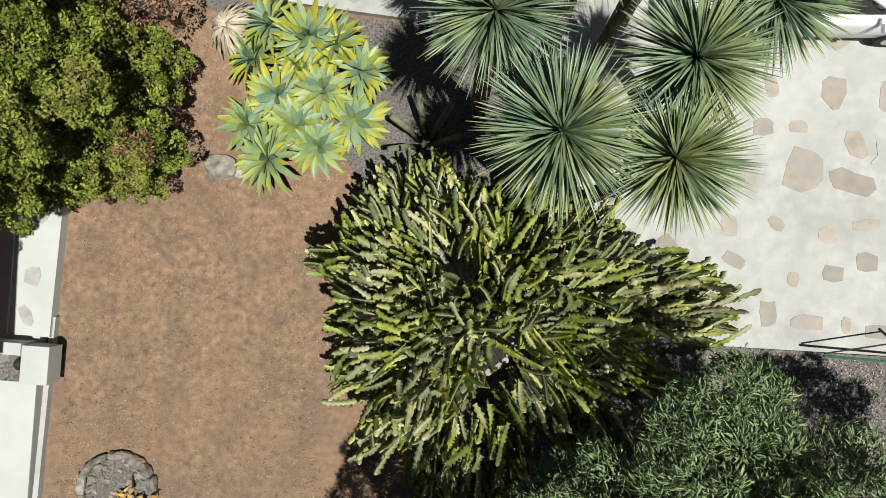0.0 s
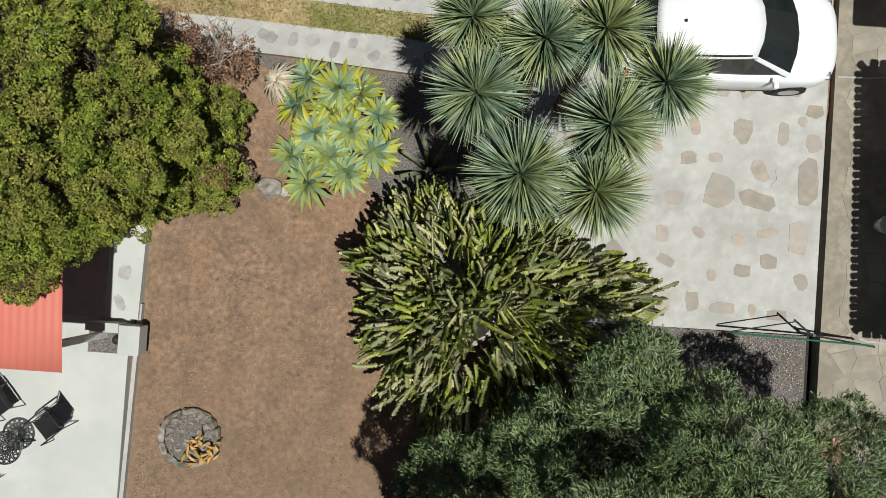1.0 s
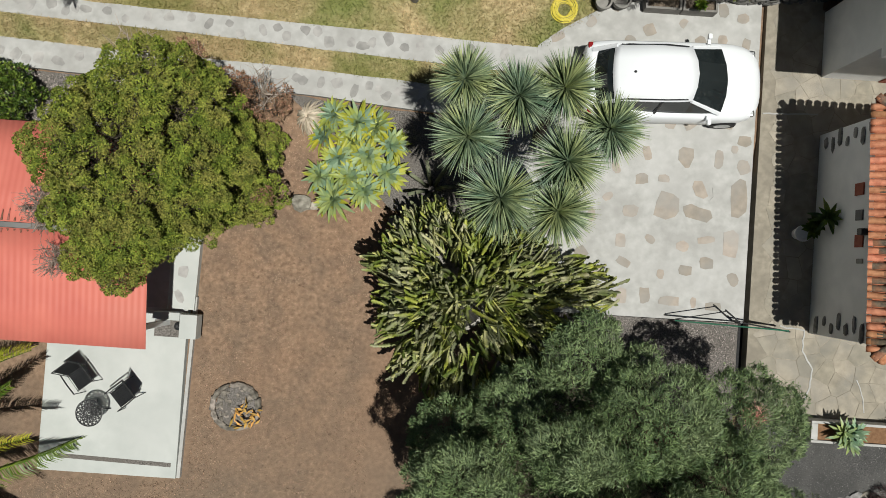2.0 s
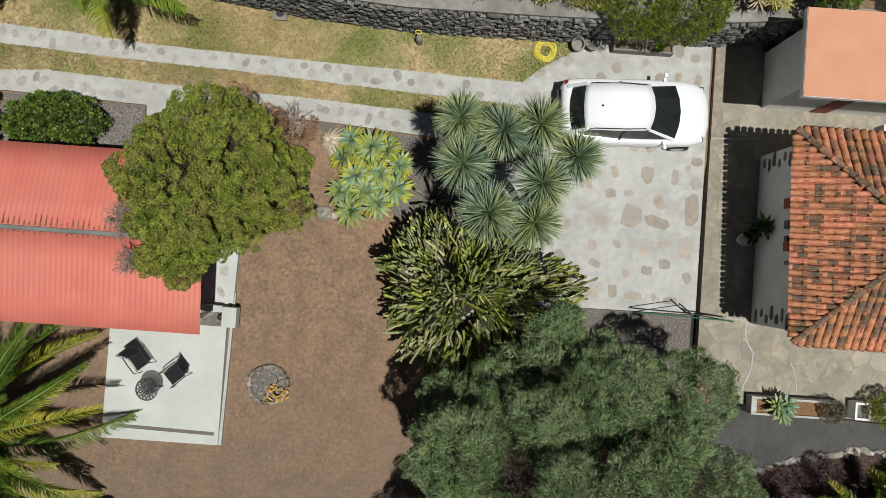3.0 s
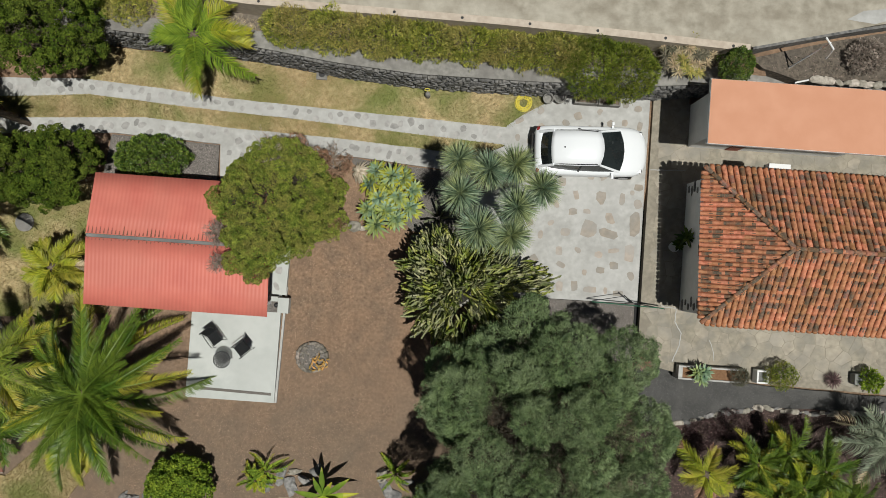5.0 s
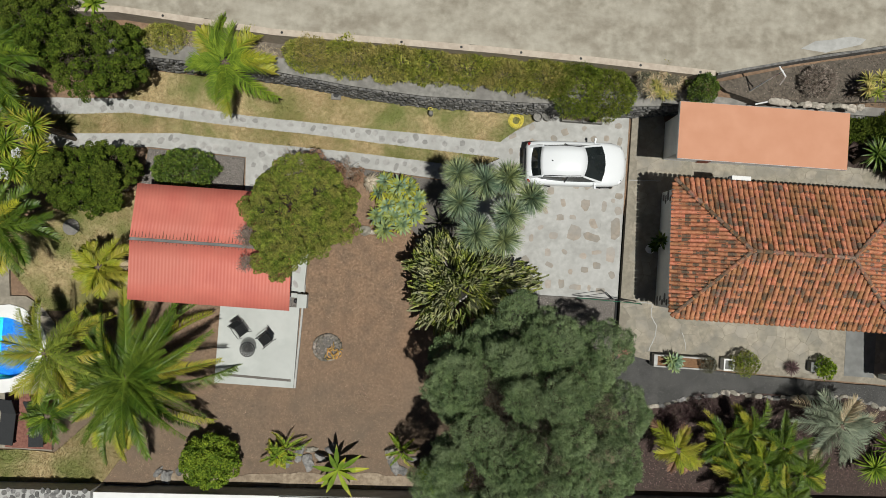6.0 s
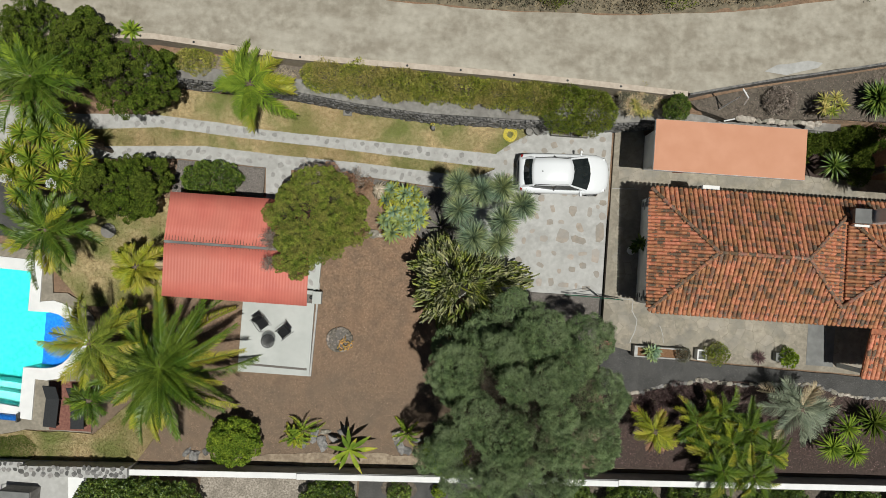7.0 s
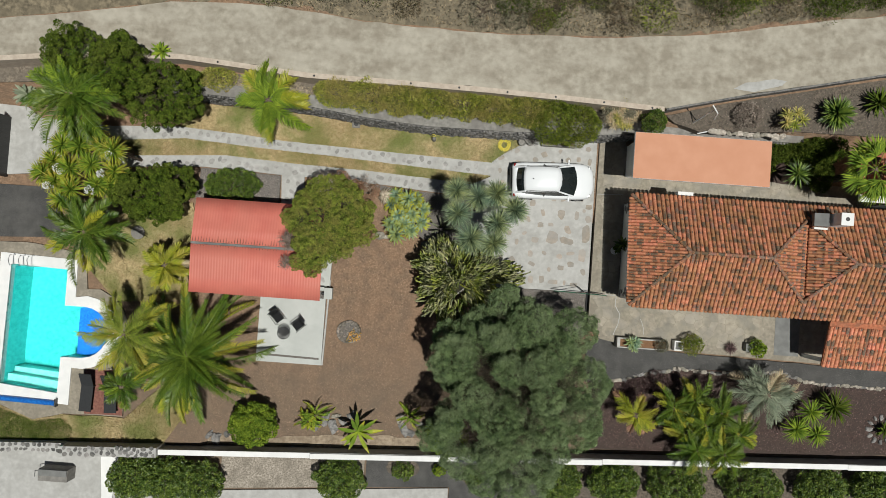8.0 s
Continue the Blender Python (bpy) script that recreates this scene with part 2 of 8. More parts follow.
# ---- builders ----
def bm_obj(name, bm, material, smooth=False):
    me = bpy.data.meshes.new(name)
    bm.to_mesh(me)
    bm.free()
    if material:
        me.materials.append(material)
    if smooth:
        me.polygons.foreach_set("use_smooth", [True] * len(me.polygons))
    return new(name, me)


def part(name, bm, material, parent, label="", smooth=False):
    ob = bm_obj(name, bm, material, smooth)
    ob.parent = parent
    if label:
        tagged(ob, label)
    return ob


def raw(name, verts, faces, material, parent=None, smooth=False):
    """One mesh from arrays of vertices and faces."""
    me = bpy.data.meshes.new(name)
    v = np.asarray(verts, dtype=np.float32)
    f = np.asarray(faces, dtype=np.int32)
    k = f.shape[1]
    me.vertices.add(len(v))
    me.vertices.foreach_set("co", v.ravel())
    me.loops.add(f.size)
    me.loops.foreach_set("vertex_index", f.ravel())
    me.polygons.add(len(f))
    me.polygons.foreach_set("loop_start", np.arange(0, f.size, k, dtype=np.int32))
    me.polygons.foreach_set("loop_total", np.full(len(f), k, dtype=np.int32))
    if smooth:
        me.polygons.foreach_set("use_smooth", [True] * len(f))
    me.update(calc_edges=True)
    me.materials.append(material)
    ob = new(name, me)
    if parent:
        ob.parent = parent
    return ob


def two_tone(ob, second, mask):
    """Give the masked faces of ob a second material."""
    ob.data.materials.append(second)
    ob.data.polygons.foreach_set("material_index", np.asarray(mask, dtype=np.int32))
    return ob


def base(name, x, y, z=0.0, rz=0.0):
    ob = new(name)
    ob.empty_display_size = 0.2
    ob.matrix_world = pose(x, y, z, 0, 0, rz)
    return ob


def box(bm, x0, x1, y0, y1, z0, z1, m=None, bevel=0.0):
    r = bmesh.ops.create_cube(bm, size=1.0)
    vs = r["verts"]
    for v in vs:
        v.co = ((x0 + x1) / 2 + v.co.x * (x1 - x0), (y0 + y1) / 2 + v.co.y * (y1 - y0), (z0 + z1) / 2 + v.co.z * (z1 - z0))
    if bevel:
        es = list({e for v in vs for e in v.link_edges})
        r2 = bmesh.ops.bevel(bm, geom=es, offset=bevel, segments=2, affect="EDGES", profile=0.6)
        vs = list({v for f in r2["faces"] for v in f.verts} | {v for v in vs if v.is_valid})
    if m:
        bmesh.ops.transform(bm, matrix=m, verts=vs)
    return vs


def prism(bm, pts, z0, z1):
    lo = [bm.verts.new((x, y, z0)) for x, y in pts]
    hi = [bm.verts.new((x, y, z1)) for x, y in pts]
    n = len(pts)
    if sum(pts[i][0] * pts[(i + 1) % n][1] - pts[(i + 1) % n][0] * pts[i][1] for i in range(n)) < 0:
        lo.reverse()
        hi.reverse()
    bm.faces.new(hi)
    bm.faces.new(lo[::-1])
    for i in range(n):
        bm.faces.new((lo[i], lo[(i + 1) % n], hi[(i + 1) % n], hi[i]))


def tube(bm, pts, r0, r1=None, sides=8):
    """A tapered round bar along points."""
    r1 = r0 if r1 is None else r1
    rings = []
    for i, p in enumerate(pts):
        p = Vector(p)
        d = (Vector(pts[min(i + 1, len(pts) - 1)]) - Vector(pts[max(i - 1, 0)])).normalized()
        a = d.orthogonal().normalized()
        b = d.cross(a)
        r = r0 + (r1 - r0) * i / max(1, len(pts) - 1)
        rings.append([bm.verts.new(p + r * (math.cos(k * math.tau / sides) * a + math.sin(k * math.tau / sides) * b)) for k in range(sides)])
    for q, s in zip(rings, rings[1:]):
        # nearest start keeps the rings from twisting
        o = min(range(sides), key=lambda k: (s[k].co - q[0].co - (s[0].co - s[0].co)).length)
        for k in range(sides):
            bm.faces.new((q[k], q[(k + 1) % sides], s[(k + 1 + o) % sides], s[(k + o) % sides]))
    bm.faces.new(rings[0][::-1])
    bm.faces.new(rings[-1])


def lathe(bm, prof, cx=0.0, cy=0.0, n=20):
    rings = [[bm.verts.new((cx + r * math.cos(k * math.tau / n), cy + r * math.sin(k * math.tau / n), z)) for k in range(n)] for r, z in prof]
    for a, b in zip(rings, rings[1:]):
        for k in range(n):
            bm.faces.new((a[k], a[(k + 1) % n], b[(k + 1) % n], b[k]))
    bm.faces.new(rings[0][::-1])
    bm.faces.new(rings[-1])


def slab(name, pts, z0, z1, material, label="", category=""):
    bm = bmesh.new()
    prism(bm, pts, z0, z1)
    ob = bm_obj(name, bm, material)
    return tagged(ob, label, category, kind="structure")


def wavy(pts, step=0.5, amp=0.05, seed=0):
    """A closed outline broken into short, slightly uneven steps."""
    out = []
    n = len(pts)
    for i in range(n):
        a, b = Vector(pts[i]), Vector(pts[(i + 1) % n])
        k = max(1, int((b - a).length / step))
        for j in range(k):
            p = a.lerp(b, j / k)
            if j:
                p = p + Vector((noise.noise((p.x * 1.3, p.y * 1.3, seed)), noise.noise((p.x * 1.3, p.y * 1.3, seed + 9)))) * amp
            out.append((p.x, p.y))
    return out


def band(top, bottom):
    return list(top) + list(bottom)[::-1]


def inside(pts, x, y):
    p = np.asarray(pts)
    x, y = np.asarray(x), np.asarray(y)
    hit = np.zeros(x.shape, bool)
    for (x0, y0), (x1, y1) in zip(p, np.roll(p, -1, 0)):
        if y0 != y1:
            hit ^= ((y0 > y) != (y1 > y)) & (x < (x1 - x0) * (y - y0) / (y1 - y0) + x0)
    return hit


def unit(v):
    return v / np.maximum(np.linalg.norm(v, axis=-1, keepdims=True), 1e-9)


def leaves(rng, pos, way, length, width, bend=0.25, face=None):
    """Small leaves, each two bent triangles pairs, at pos along way. Returns vertices and faces."""
    n = len(pos)
    guide = np.array([0.1, -0.15, 1.0]) if face is None else face
    side = unit(np.cross(way, rng.normal(size=(n, 3)) * 0.45 + guide))
    nrm = unit(np.cross(side, way))
    L = (length * rng.uniform(0.6, 1.3, n))[:, None]
    Wd = (width * rng.uniform(0.7, 1.3, n))[:, None]
    mid = pos + way * L * 0.5 + nrm * L * bend * 0.5
    v = np.stack([pos, mid - side * Wd / 2, pos + way * L, mid + side * Wd / 2], 1).reshape(-1, 3)
    i = np.arange(n)[:, None] * 4
    f = np.concatenate([i + [0, 1, 2], i + [0, 2, 3]], 0)
    return v, f


def heap(seed, lumps, n, r0, r1, pack=0.95, deep=(0.45, 1.45)):
    """Break a few large lumps into many smaller ones over their surface, some deeper than others."""
    rng = np.random.default_rng(seed + 1000)
    lm = np.asarray(lumps, float)
    area = (lm[:, 3] * lm[:, 4] + lm[:, 3] * lm[:, 5] + lm[:, 4] * lm[:, 5])
    got = []
    for _ in range(n * 14):
        k = rng.choice(len(lm), p=area / area.sum())
        d = unit(rng.normal(size=3))
        d[2] = abs(d[2]) if rng.random() < 0.8 else d[2]
        r = rng.uniform(r0, r1)
        p = lm[k, :3] + d * np.maximum(lm[k, 3:] - r * rng.uniform(*deep), 0.05)
        if any((((p - q[:3]) / q[3:]) ** 2).sum() < 0.5 for q in lm[np.arange(len(lm)) != k]):
            continue
        if all(np.linalg.norm(p - g[:3]) > pack * (r + g[3]) for g in got):
            got.append(np.array([*p, r, r, r * 0.9]))
            if len(got) >= n:
                break
    return np.array(got)


def crown(seed, lumps, clumps, per, size, length, width, up=0.3, hang=0.0, inner=0.7, low=-0.25, squash=0.85, loose=0.5, stray=0.06, inside_leaves=260, gap=0.0, gap_scale=1.0, comb=0.0, apart=1.15):
    """The leaves of a crown: rounded clumps over a heap of lumps (cx, cy, cz, rx, ry, rz), with dark gaps between them and an uneven outline."""
    rng = np.random.default_rng(seed)
    lm = np.asarray(lumps, float)
    area = (lm[:, 3] * lm[:, 4] + lm[:, 3] * lm[:, 5] + lm[:, 4] * lm[:, 5])
    m = clumps * 8
    pick = rng.choice(len(lm), m, p=area / area.sum())
    d = unit(rng.normal(size=(m, 3)))
    d[:, 2] = np.where((d[:, 2] < low) | ((d[:, 2] < 0) & (rng.random(m) < 0.7)), -d[:, 2], d[:, 2])
    pos = lm[pick, :3] + d * lm[pick, 3:] * rng.uniform(0.86, 1.04, m)[:, None]
    deep = np.zeros(m, bool)
    for k in range(len(lm)):
        deep |= ((((pos - lm[k, :3]) / lm[k, 3:]) ** 2).sum(1) < 0.86 ** 2) & (pick != k)
    if gap:
        deep |= np.array([noise.noise(Vector((p[0], p[1], p[2] * 0.3)) * gap_scale) for p in pos]) < -gap
    pos, d = pos[~deep], d[~deep]
    kept = np.zeros((0, 3))
    keep = []
    for i in range(len(pos)):
        if not keep or (((kept - pos[i]) ** 2).sum(1).min() > (size * apart) ** 2):
            keep.append(i)
            kept = pos[keep]
            if len(keep) >= clumps:
                break
    c, out = pos[keep], d[keep]
    n = len(c)
    r = size * rng.uniform(0.65, 1.4, n)
    o = np.repeat(out, per, 0)
    q = unit(rng.normal(size=(n * per, 3)) + 0.75 * o + np.array([0, 0, 0.35]))
    rad = np.repeat(r, per) * rng.uniform(0.5, 1.0, n * per) ** 0.5
    rad = rad * np.where(rng.random(n * per) < stray, 1.35, 1.0)
    p = np.repeat(c, per, 0) + q * rad[:, None] * np.array([1, 1, squash])
    w = unit(q + rng.normal(size=(n * per, 3)) * loose + np.array([0, 0, up - hang]) + 0.3 * o)
    if comb:
        stroke = np.repeat(unit(out * np.array([1, 1, 0.6]) + rng.normal(size=(n, 3)) * 1.1 + np.array([0, 0, -0.1])), per, 0)
        w = unit(w * (1 - comb) + stroke * comb)
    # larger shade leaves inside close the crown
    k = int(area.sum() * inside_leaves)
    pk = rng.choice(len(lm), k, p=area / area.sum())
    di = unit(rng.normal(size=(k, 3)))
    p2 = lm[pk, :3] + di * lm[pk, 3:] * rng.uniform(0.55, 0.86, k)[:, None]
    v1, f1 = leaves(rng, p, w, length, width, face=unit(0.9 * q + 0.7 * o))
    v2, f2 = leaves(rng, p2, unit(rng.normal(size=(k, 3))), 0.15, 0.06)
    return np.concatenate([v1, v2]), np.concatenate([f1, f2 + len(v1)])


def shade(rng, lm, fill, inset, span):
    """Places inside a crown for the dark pieces that close it and stand for its shade."""
    area = lm[:, 3] * lm[:, 4] + lm[:, 3] * lm[:, 5] + lm[:, 4] * lm[:, 5]
    k = int(area.sum() * fill)
    pk = rng.choice(len(lm), k, p=area / area.sum())
    return lm[pk, :3] + unit(rng.normal(size=(k, 3))) * np.maximum(lm[pk, 3:] - inset, 0.1) * rng.uniform(*span, k)[:, None]


def tufts(seed, lumps, count, r0, r1, per, length, width, loose=0.55, squash=0.9, fill=450, pack=0.62, deep=(0.3, 1.3), low=-0.3, core=None, comb=0.0, stray=0.0):
    """A dense crown of rounded tufts: small heads crowd over the lumps, each a dome of short leaves that point outwards."""
    rng = np.random.default_rng(seed)
    lm = np.asarray(lumps, float)
    area = lm[:, 3] * lm[:, 4] + lm[:, 3] * lm[:, 5] + lm[:, 4] * lm[:, 5]
    m = count * 14
    pick = rng.choice(len(lm), m, p=area / area.sum())
    d = unit(rng.normal(size=(m, 3)))
    d[:, 2] = np.where((d[:, 2] < low) | ((d[:, 2] < 0) & (rng.random(m) < 0.5)), -d[:, 2], d[:, 2])
    r = r0 + (r1 - r0) * rng.random(m) ** 1.6
    pos = lm[pick, :3] + d * np.maximum(lm[pick, 3:] - (r * rng.uniform(*deep, m))[:, None], 0.05)
    hid = np.zeros(m, bool)
    for k in range(len(lm)):
        hid |= ((((pos - lm[k, :3]) / lm[k, 3:]) ** 2).sum(1) < 0.72) & (pick != k)
    pos, d, r = pos[~hid], d[~hid], r[~hid]
    keep = []
    for i in range(len(pos)):
        if not keep or (np.sqrt(((pos[keep] - pos[i]) ** 2).sum(1)) > pack * (r[keep] + r[i])).all():
            keep.append(i)
            if len(keep) >= count:
                break
    c, o, r = pos[keep], d[keep], r[keep]
    share = (r / r.mean()) ** 2
    num = np.maximum(20, (per * share).astype(int))
    o = np.repeat(unit(o + np.array([0, 0, 0.5])), num, 0)
    q = unit(rng.normal(size=(num.sum(), 3)) + 0.9 * o)
    # each head is itself knobbly
    knob = np.sin(q[:, 0] * 7 + np.repeat(rng.random(len(r)) * 6, num)) * np.sin(q[:, 1] * 7 + np.repeat(rng.random(len(r)) * 6, num))
    rad = np.repeat(r, num) * (0.88 + 0.16 * knob) * rng.uniform(0.72, 1.0, len(q)) ** 0.5
    rad = rad * np.where(rng.random(len(q)) < stray, 1.3, 1.0)
    p = np.repeat(c, num, 0) + q * rad[:, None] * np.array([1, 1, squash])
    lay_ = rng.normal(size=q.shape)
    if comb:
        # leaves hang along one stroke a head, outwards from the crown and down
        mid = np.asarray(core if core is not None else lumps, float)[:, :3].mean(0)
        stroke = unit((c - mid) * np.array([1, 1, 0.2])) + rng.normal(size=c.shape) * 0.3 + np.array([0, 0, -0.35])
        lay_ = np.cross(q, np.repeat(stroke, num, 0) * comb + lay_ * (1 - comb))
    w = unit(unit(np.cross(lay_, q) if comb else np.cross(q, lay_)) + q * rng.uniform(0.1, 0.5 + loose, (len(q), 1)))
    v1, f1 = leaves(rng, p, w, length, width, face=q * 1.3)
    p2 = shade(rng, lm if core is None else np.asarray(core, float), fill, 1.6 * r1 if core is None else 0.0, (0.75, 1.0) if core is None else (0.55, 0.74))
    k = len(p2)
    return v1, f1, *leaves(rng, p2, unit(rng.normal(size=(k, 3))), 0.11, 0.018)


def blades(ways, length, width, curve, fold=0.25, segs=4, tip=0.05, root=0.6, start=0.0, wide_at=0.4, rng=None):
    """Long leaves from the origin: each a folded strip that bends downwards along its length."""
    n = len(ways)
    ways = unit(np.asarray(ways, float))
    length = np.broadcast_to(np.asarray(length, float), (n,))
    down = np.array([0, 0, -1.0])
    side = np.cross(ways, np.array([0, 0, 1.0]))
    bad = np.linalg.norm(side, axis=1) < 0.08
    side[bad] = np.array([1.0, 0.1, 0])
    side = unit(side)
    nrm = unit(np.cross(side, ways))
    vs, fs = [], []
    for s in range(segs + 1):
        u = s / segs
        w = width * ((root + (1 - root) * u / wide_at) if u < wide_at else (1 + (tip - 1) * ((u - wide_at) / (1 - wide_at)) ** 1.5))
        c = ways * (start + u * length)[:, None] + down * (curve * u ** 2 * length)[:, None]
        lift = nrm * (w * fold)
        vs.append(np.stack([c - side * w / 2 + lift, c, c + side * w / 2 + lift], 1))
    v = np.stack(vs, 1)  # n, segs+1, 3, 3
    i = (np.arange(n) * (segs + 1) * 3)[:, None]
    for s in range(segs):
        a = s * 3
        fs += [i + [a, a + 1, a + 4, a + 3], i + [a + 1, a + 2, a + 5, a + 4]]
    return v.reshape(-1, 3), np.concatenate(fs, 0)


def put(v, x, y, z, scale=1.0):
    return v * scale + np.array([x, y, z])


def sphere_ways(rng, n, low, high):
    """Even directions between two heights of the unit ball."""
    k = np.arange(n) + 0.5
    z = high - (high - low) * k / n
    a = k * 2.399963 + rng.normal(size=n) * 0.12
    r = np.sqrt(np.maximum(0, 1 - z * z))
    return unit(np.stack([r * np.cos(a), r * np.sin(a), z], 1) + rng.normal(size=(n, 3)) * 0.05)


def frond(seed, length, leaflet, n=46, droop=0.5, rise=0.5, width=0.03, vee=0.75):
    """A feather leaf that grows along +x: a bowed stalk and a row of leaflets on either side. Returns vertices and faces (quads)."""
    rng = np.random.default_rng(seed)
    u = np.linspace(0, 1, 12)
    px = length * u * (1 - 0.12 * u)
    pz = length * (rise * u - droop * u ** 2)
    py = length * 0.05 * np.sin(u * 2.5) * rng.normal()
    V, F = [], []
    spine = np.stack([px, py, pz], 1)
    for k in range(12):
        w = 0.035 * length / 2 * (1 - 0.85 * u[k])
        V += [spine[k] + [0, -w, 0.0], spine[k] + [0, 0, w * 1.2], spine[k] + [0, w, 0.0]]
    for k in range(11):
        a = k * 3
        F += [[a, a + 1, a + 4, a + 3], [a + 1, a + 2, a + 5, a + 4]]
    c = len(V)
    for sgn in (-1, 1):
        for j in range(n):
            t = 0.12 + 0.88 * (j + rng.random() * 0.6) / n
            p = np.array([np.interp(t, u, px), np.interp(t, u, py), np.interp(t, u, pz)])
            s = leaflet * (0.45 + 1.1 * math.sin(math.pi * min(1.0, t ** 0.8 * 0.86 + 0.1))) * rng.uniform(0.85, 1.1)
            fwd = 1.0 + 0.8 * t
            d = np.array([fwd * rng.uniform(0.8, 1.2), sgn, vee * rng.uniform(0.4, 1.3) - 0.1])
            d /= np.linalg.norm(d)
            q = np.array([0.8, -sgn * 0.35, -0.45 + 0.4 * rng.normal()])
            q /= np.linalg.norm(q)
            m1 = p + d * s * 0.5 + [0, 0, 0.01]
            e = p + d * s + np.array([0, 0, -0.3 * s])
            V += [p - q * width * 0.3, p + q * width * 0.3, m1 + q * width * 0.5, m1 - q * width * 0.5, e + q * width * 0.08, e - q * width * 0.08]
            F += [[c, c + 1, c + 2, c + 3], [c + 3, c + 2, c + 4, c + 5]]
            c += 6
    return np.array(V), np.array(F)


def palm(name, x, y, z0, height, length, count, leaflet, material, label, seed, tip_mat=None, rise=(0.1, 1.0), droop=0.45, trunk=0.18, n=76, width=0.036, group="", tips=0.25):
    """A feather palm: a ringed trunk and fronds, each a part of its own."""
    ob = base(name, x, y, z0)
    rng = np.random.default_rng(seed)
    bm = bmesh.new()
    prof = []
    rings = max(4, int(height / 0.12))
    for k in range(rings + 1):
        r = trunk * (1.15 - 0.25 * k / rings) * (1.06 if k % 2 else 0.94)
        prof.append((r, height * k / rings))
    prof.append((trunk * 0.3, height + 0.12))
    lathe(bm, prof, n=12)
    part("trunk", bm, BARK, ob, smooth=False)
    kinds = []
    for k in range(5):
        v, f = frond(seed * 10 + k, length * (0.85 + 0.075 * k), leaflet, n=n, droop=droop * (0.8 + 0.15 * k), rise=0.0, width=width)
        me = raw("frond", v, f, material)
        kinds.append(me.data)
        bpy.data.objects.remove(me)
    kinds2 = []
    if tip_mat:
        for k, me in enumerate(kinds):
            m2 = me.copy()
            m2.materials.append(tip_mat)
            at = np.concatenate([np.zeros(22), np.tile(np.repeat(np.arange(n) / n, 2), 2)])
            m2.polygons.foreach_set("material_index", (at > (0.0, 0.45, 0.62, 0.3, 0.7)[k]).astype(np.int32))
            kinds2.append(m2)
    for k in range(count):
        a = k * 137.508 + rng.normal() * 9
        u = (k + 0.5) / count
        lift = math.degrees(math.atan(rise[0] + (rise[1] - rise[0]) * u ** 1.4)) + rng.normal() * 4
        me = (kinds2 if tip_mat and rng.random() < tips * (1.6 - 1.2 * u) else kinds)[int(rng.integers(5))]
        fr = new("frond", me)
        fr.parent = ob
        s = 1.0 - 0.35 * u
        fr.matrix_basis = pose(0, 0, height - 0.05 + 0.1 * u, rng.normal() * 24, -lift, a) @ Matrix.Scale(s, 4)
    return tagged(ob, label, "palm", group)


def shrub(name, label, lumps, seed, material, clumps, per, spread, length, width, trunks=((0, 0),), category="shrub", group="", limbs=7, z0=0.0, sub=None, inner_fill=500, **kw):
    """A shrub or tree: tapered limbs that fork into a leafy crown."""
    lm = np.asarray(lumps, float)
    cx, cy = lm[:, 0].mean(), lm[:, 1].mean()
    ob = base(name, cx, cy, z0)
    v, f = crown(seed, heap(seed, lumps, *sub) if sub else lumps, clumps, per, spread, length, width, **kw)
    if sub:
        rng2 = np.random.default_rng(seed + 5)
        area = lm[:, 3] * lm[:, 4]
        pk = rng2.choice(len(lm), int(area.sum() * inner_fill), p=area / area.sum())
        p2 = lm[pk, :3] + unit(rng2.normal(size=(len(pk), 3))) * np.maximum(lm[pk, 3:] - 1.7 * sub[2], 0.1) * rng2.uniform(0.6, 1.0, len(pk))[:, None]
        v2, f2 = leaves(rng2, p2, unit(rng2.normal(size=(len(pk), 3))), 0.16, 0.07)
        v, f = np.concatenate([v, v2]), np.concatenate([f, f2 + len(v)])
    raw("crown", v - np.array([cx, cy, z0]), f, material, ob)
    rng = random.Random(seed)
    bm = bmesh.new()
    size = float(lm[:, 3:].max())
    for k in range(limbs):
        l = lm[k % len(lm)]
        a = rng.random() * math.tau
        e = Vector((l[0] - cx + math.cos(a) * l[3] * 0.6, l[1] - cy + math.sin(a) * l[4] * 0.6, l[2] - z0 + l[5] * rng.uniform(-0.1, 0.5)))
        s = Vector((rng.uniform(-0.08, 0.08) * size, rng.uniform(-0.08, 0.08) * size, -0.05))
        m1 = s.lerp(e, 0.45) + Vector((0, 0, 0.15 * size))
        tube(bm, [s, s.lerp(m1, 0.5), m1, e], 0.05 * size ** 0.5 + 0.02 * size, 0.012 * size, 7)
    part("trunk", bm, BARK, ob)
    return tagged(ob, label, category, group)


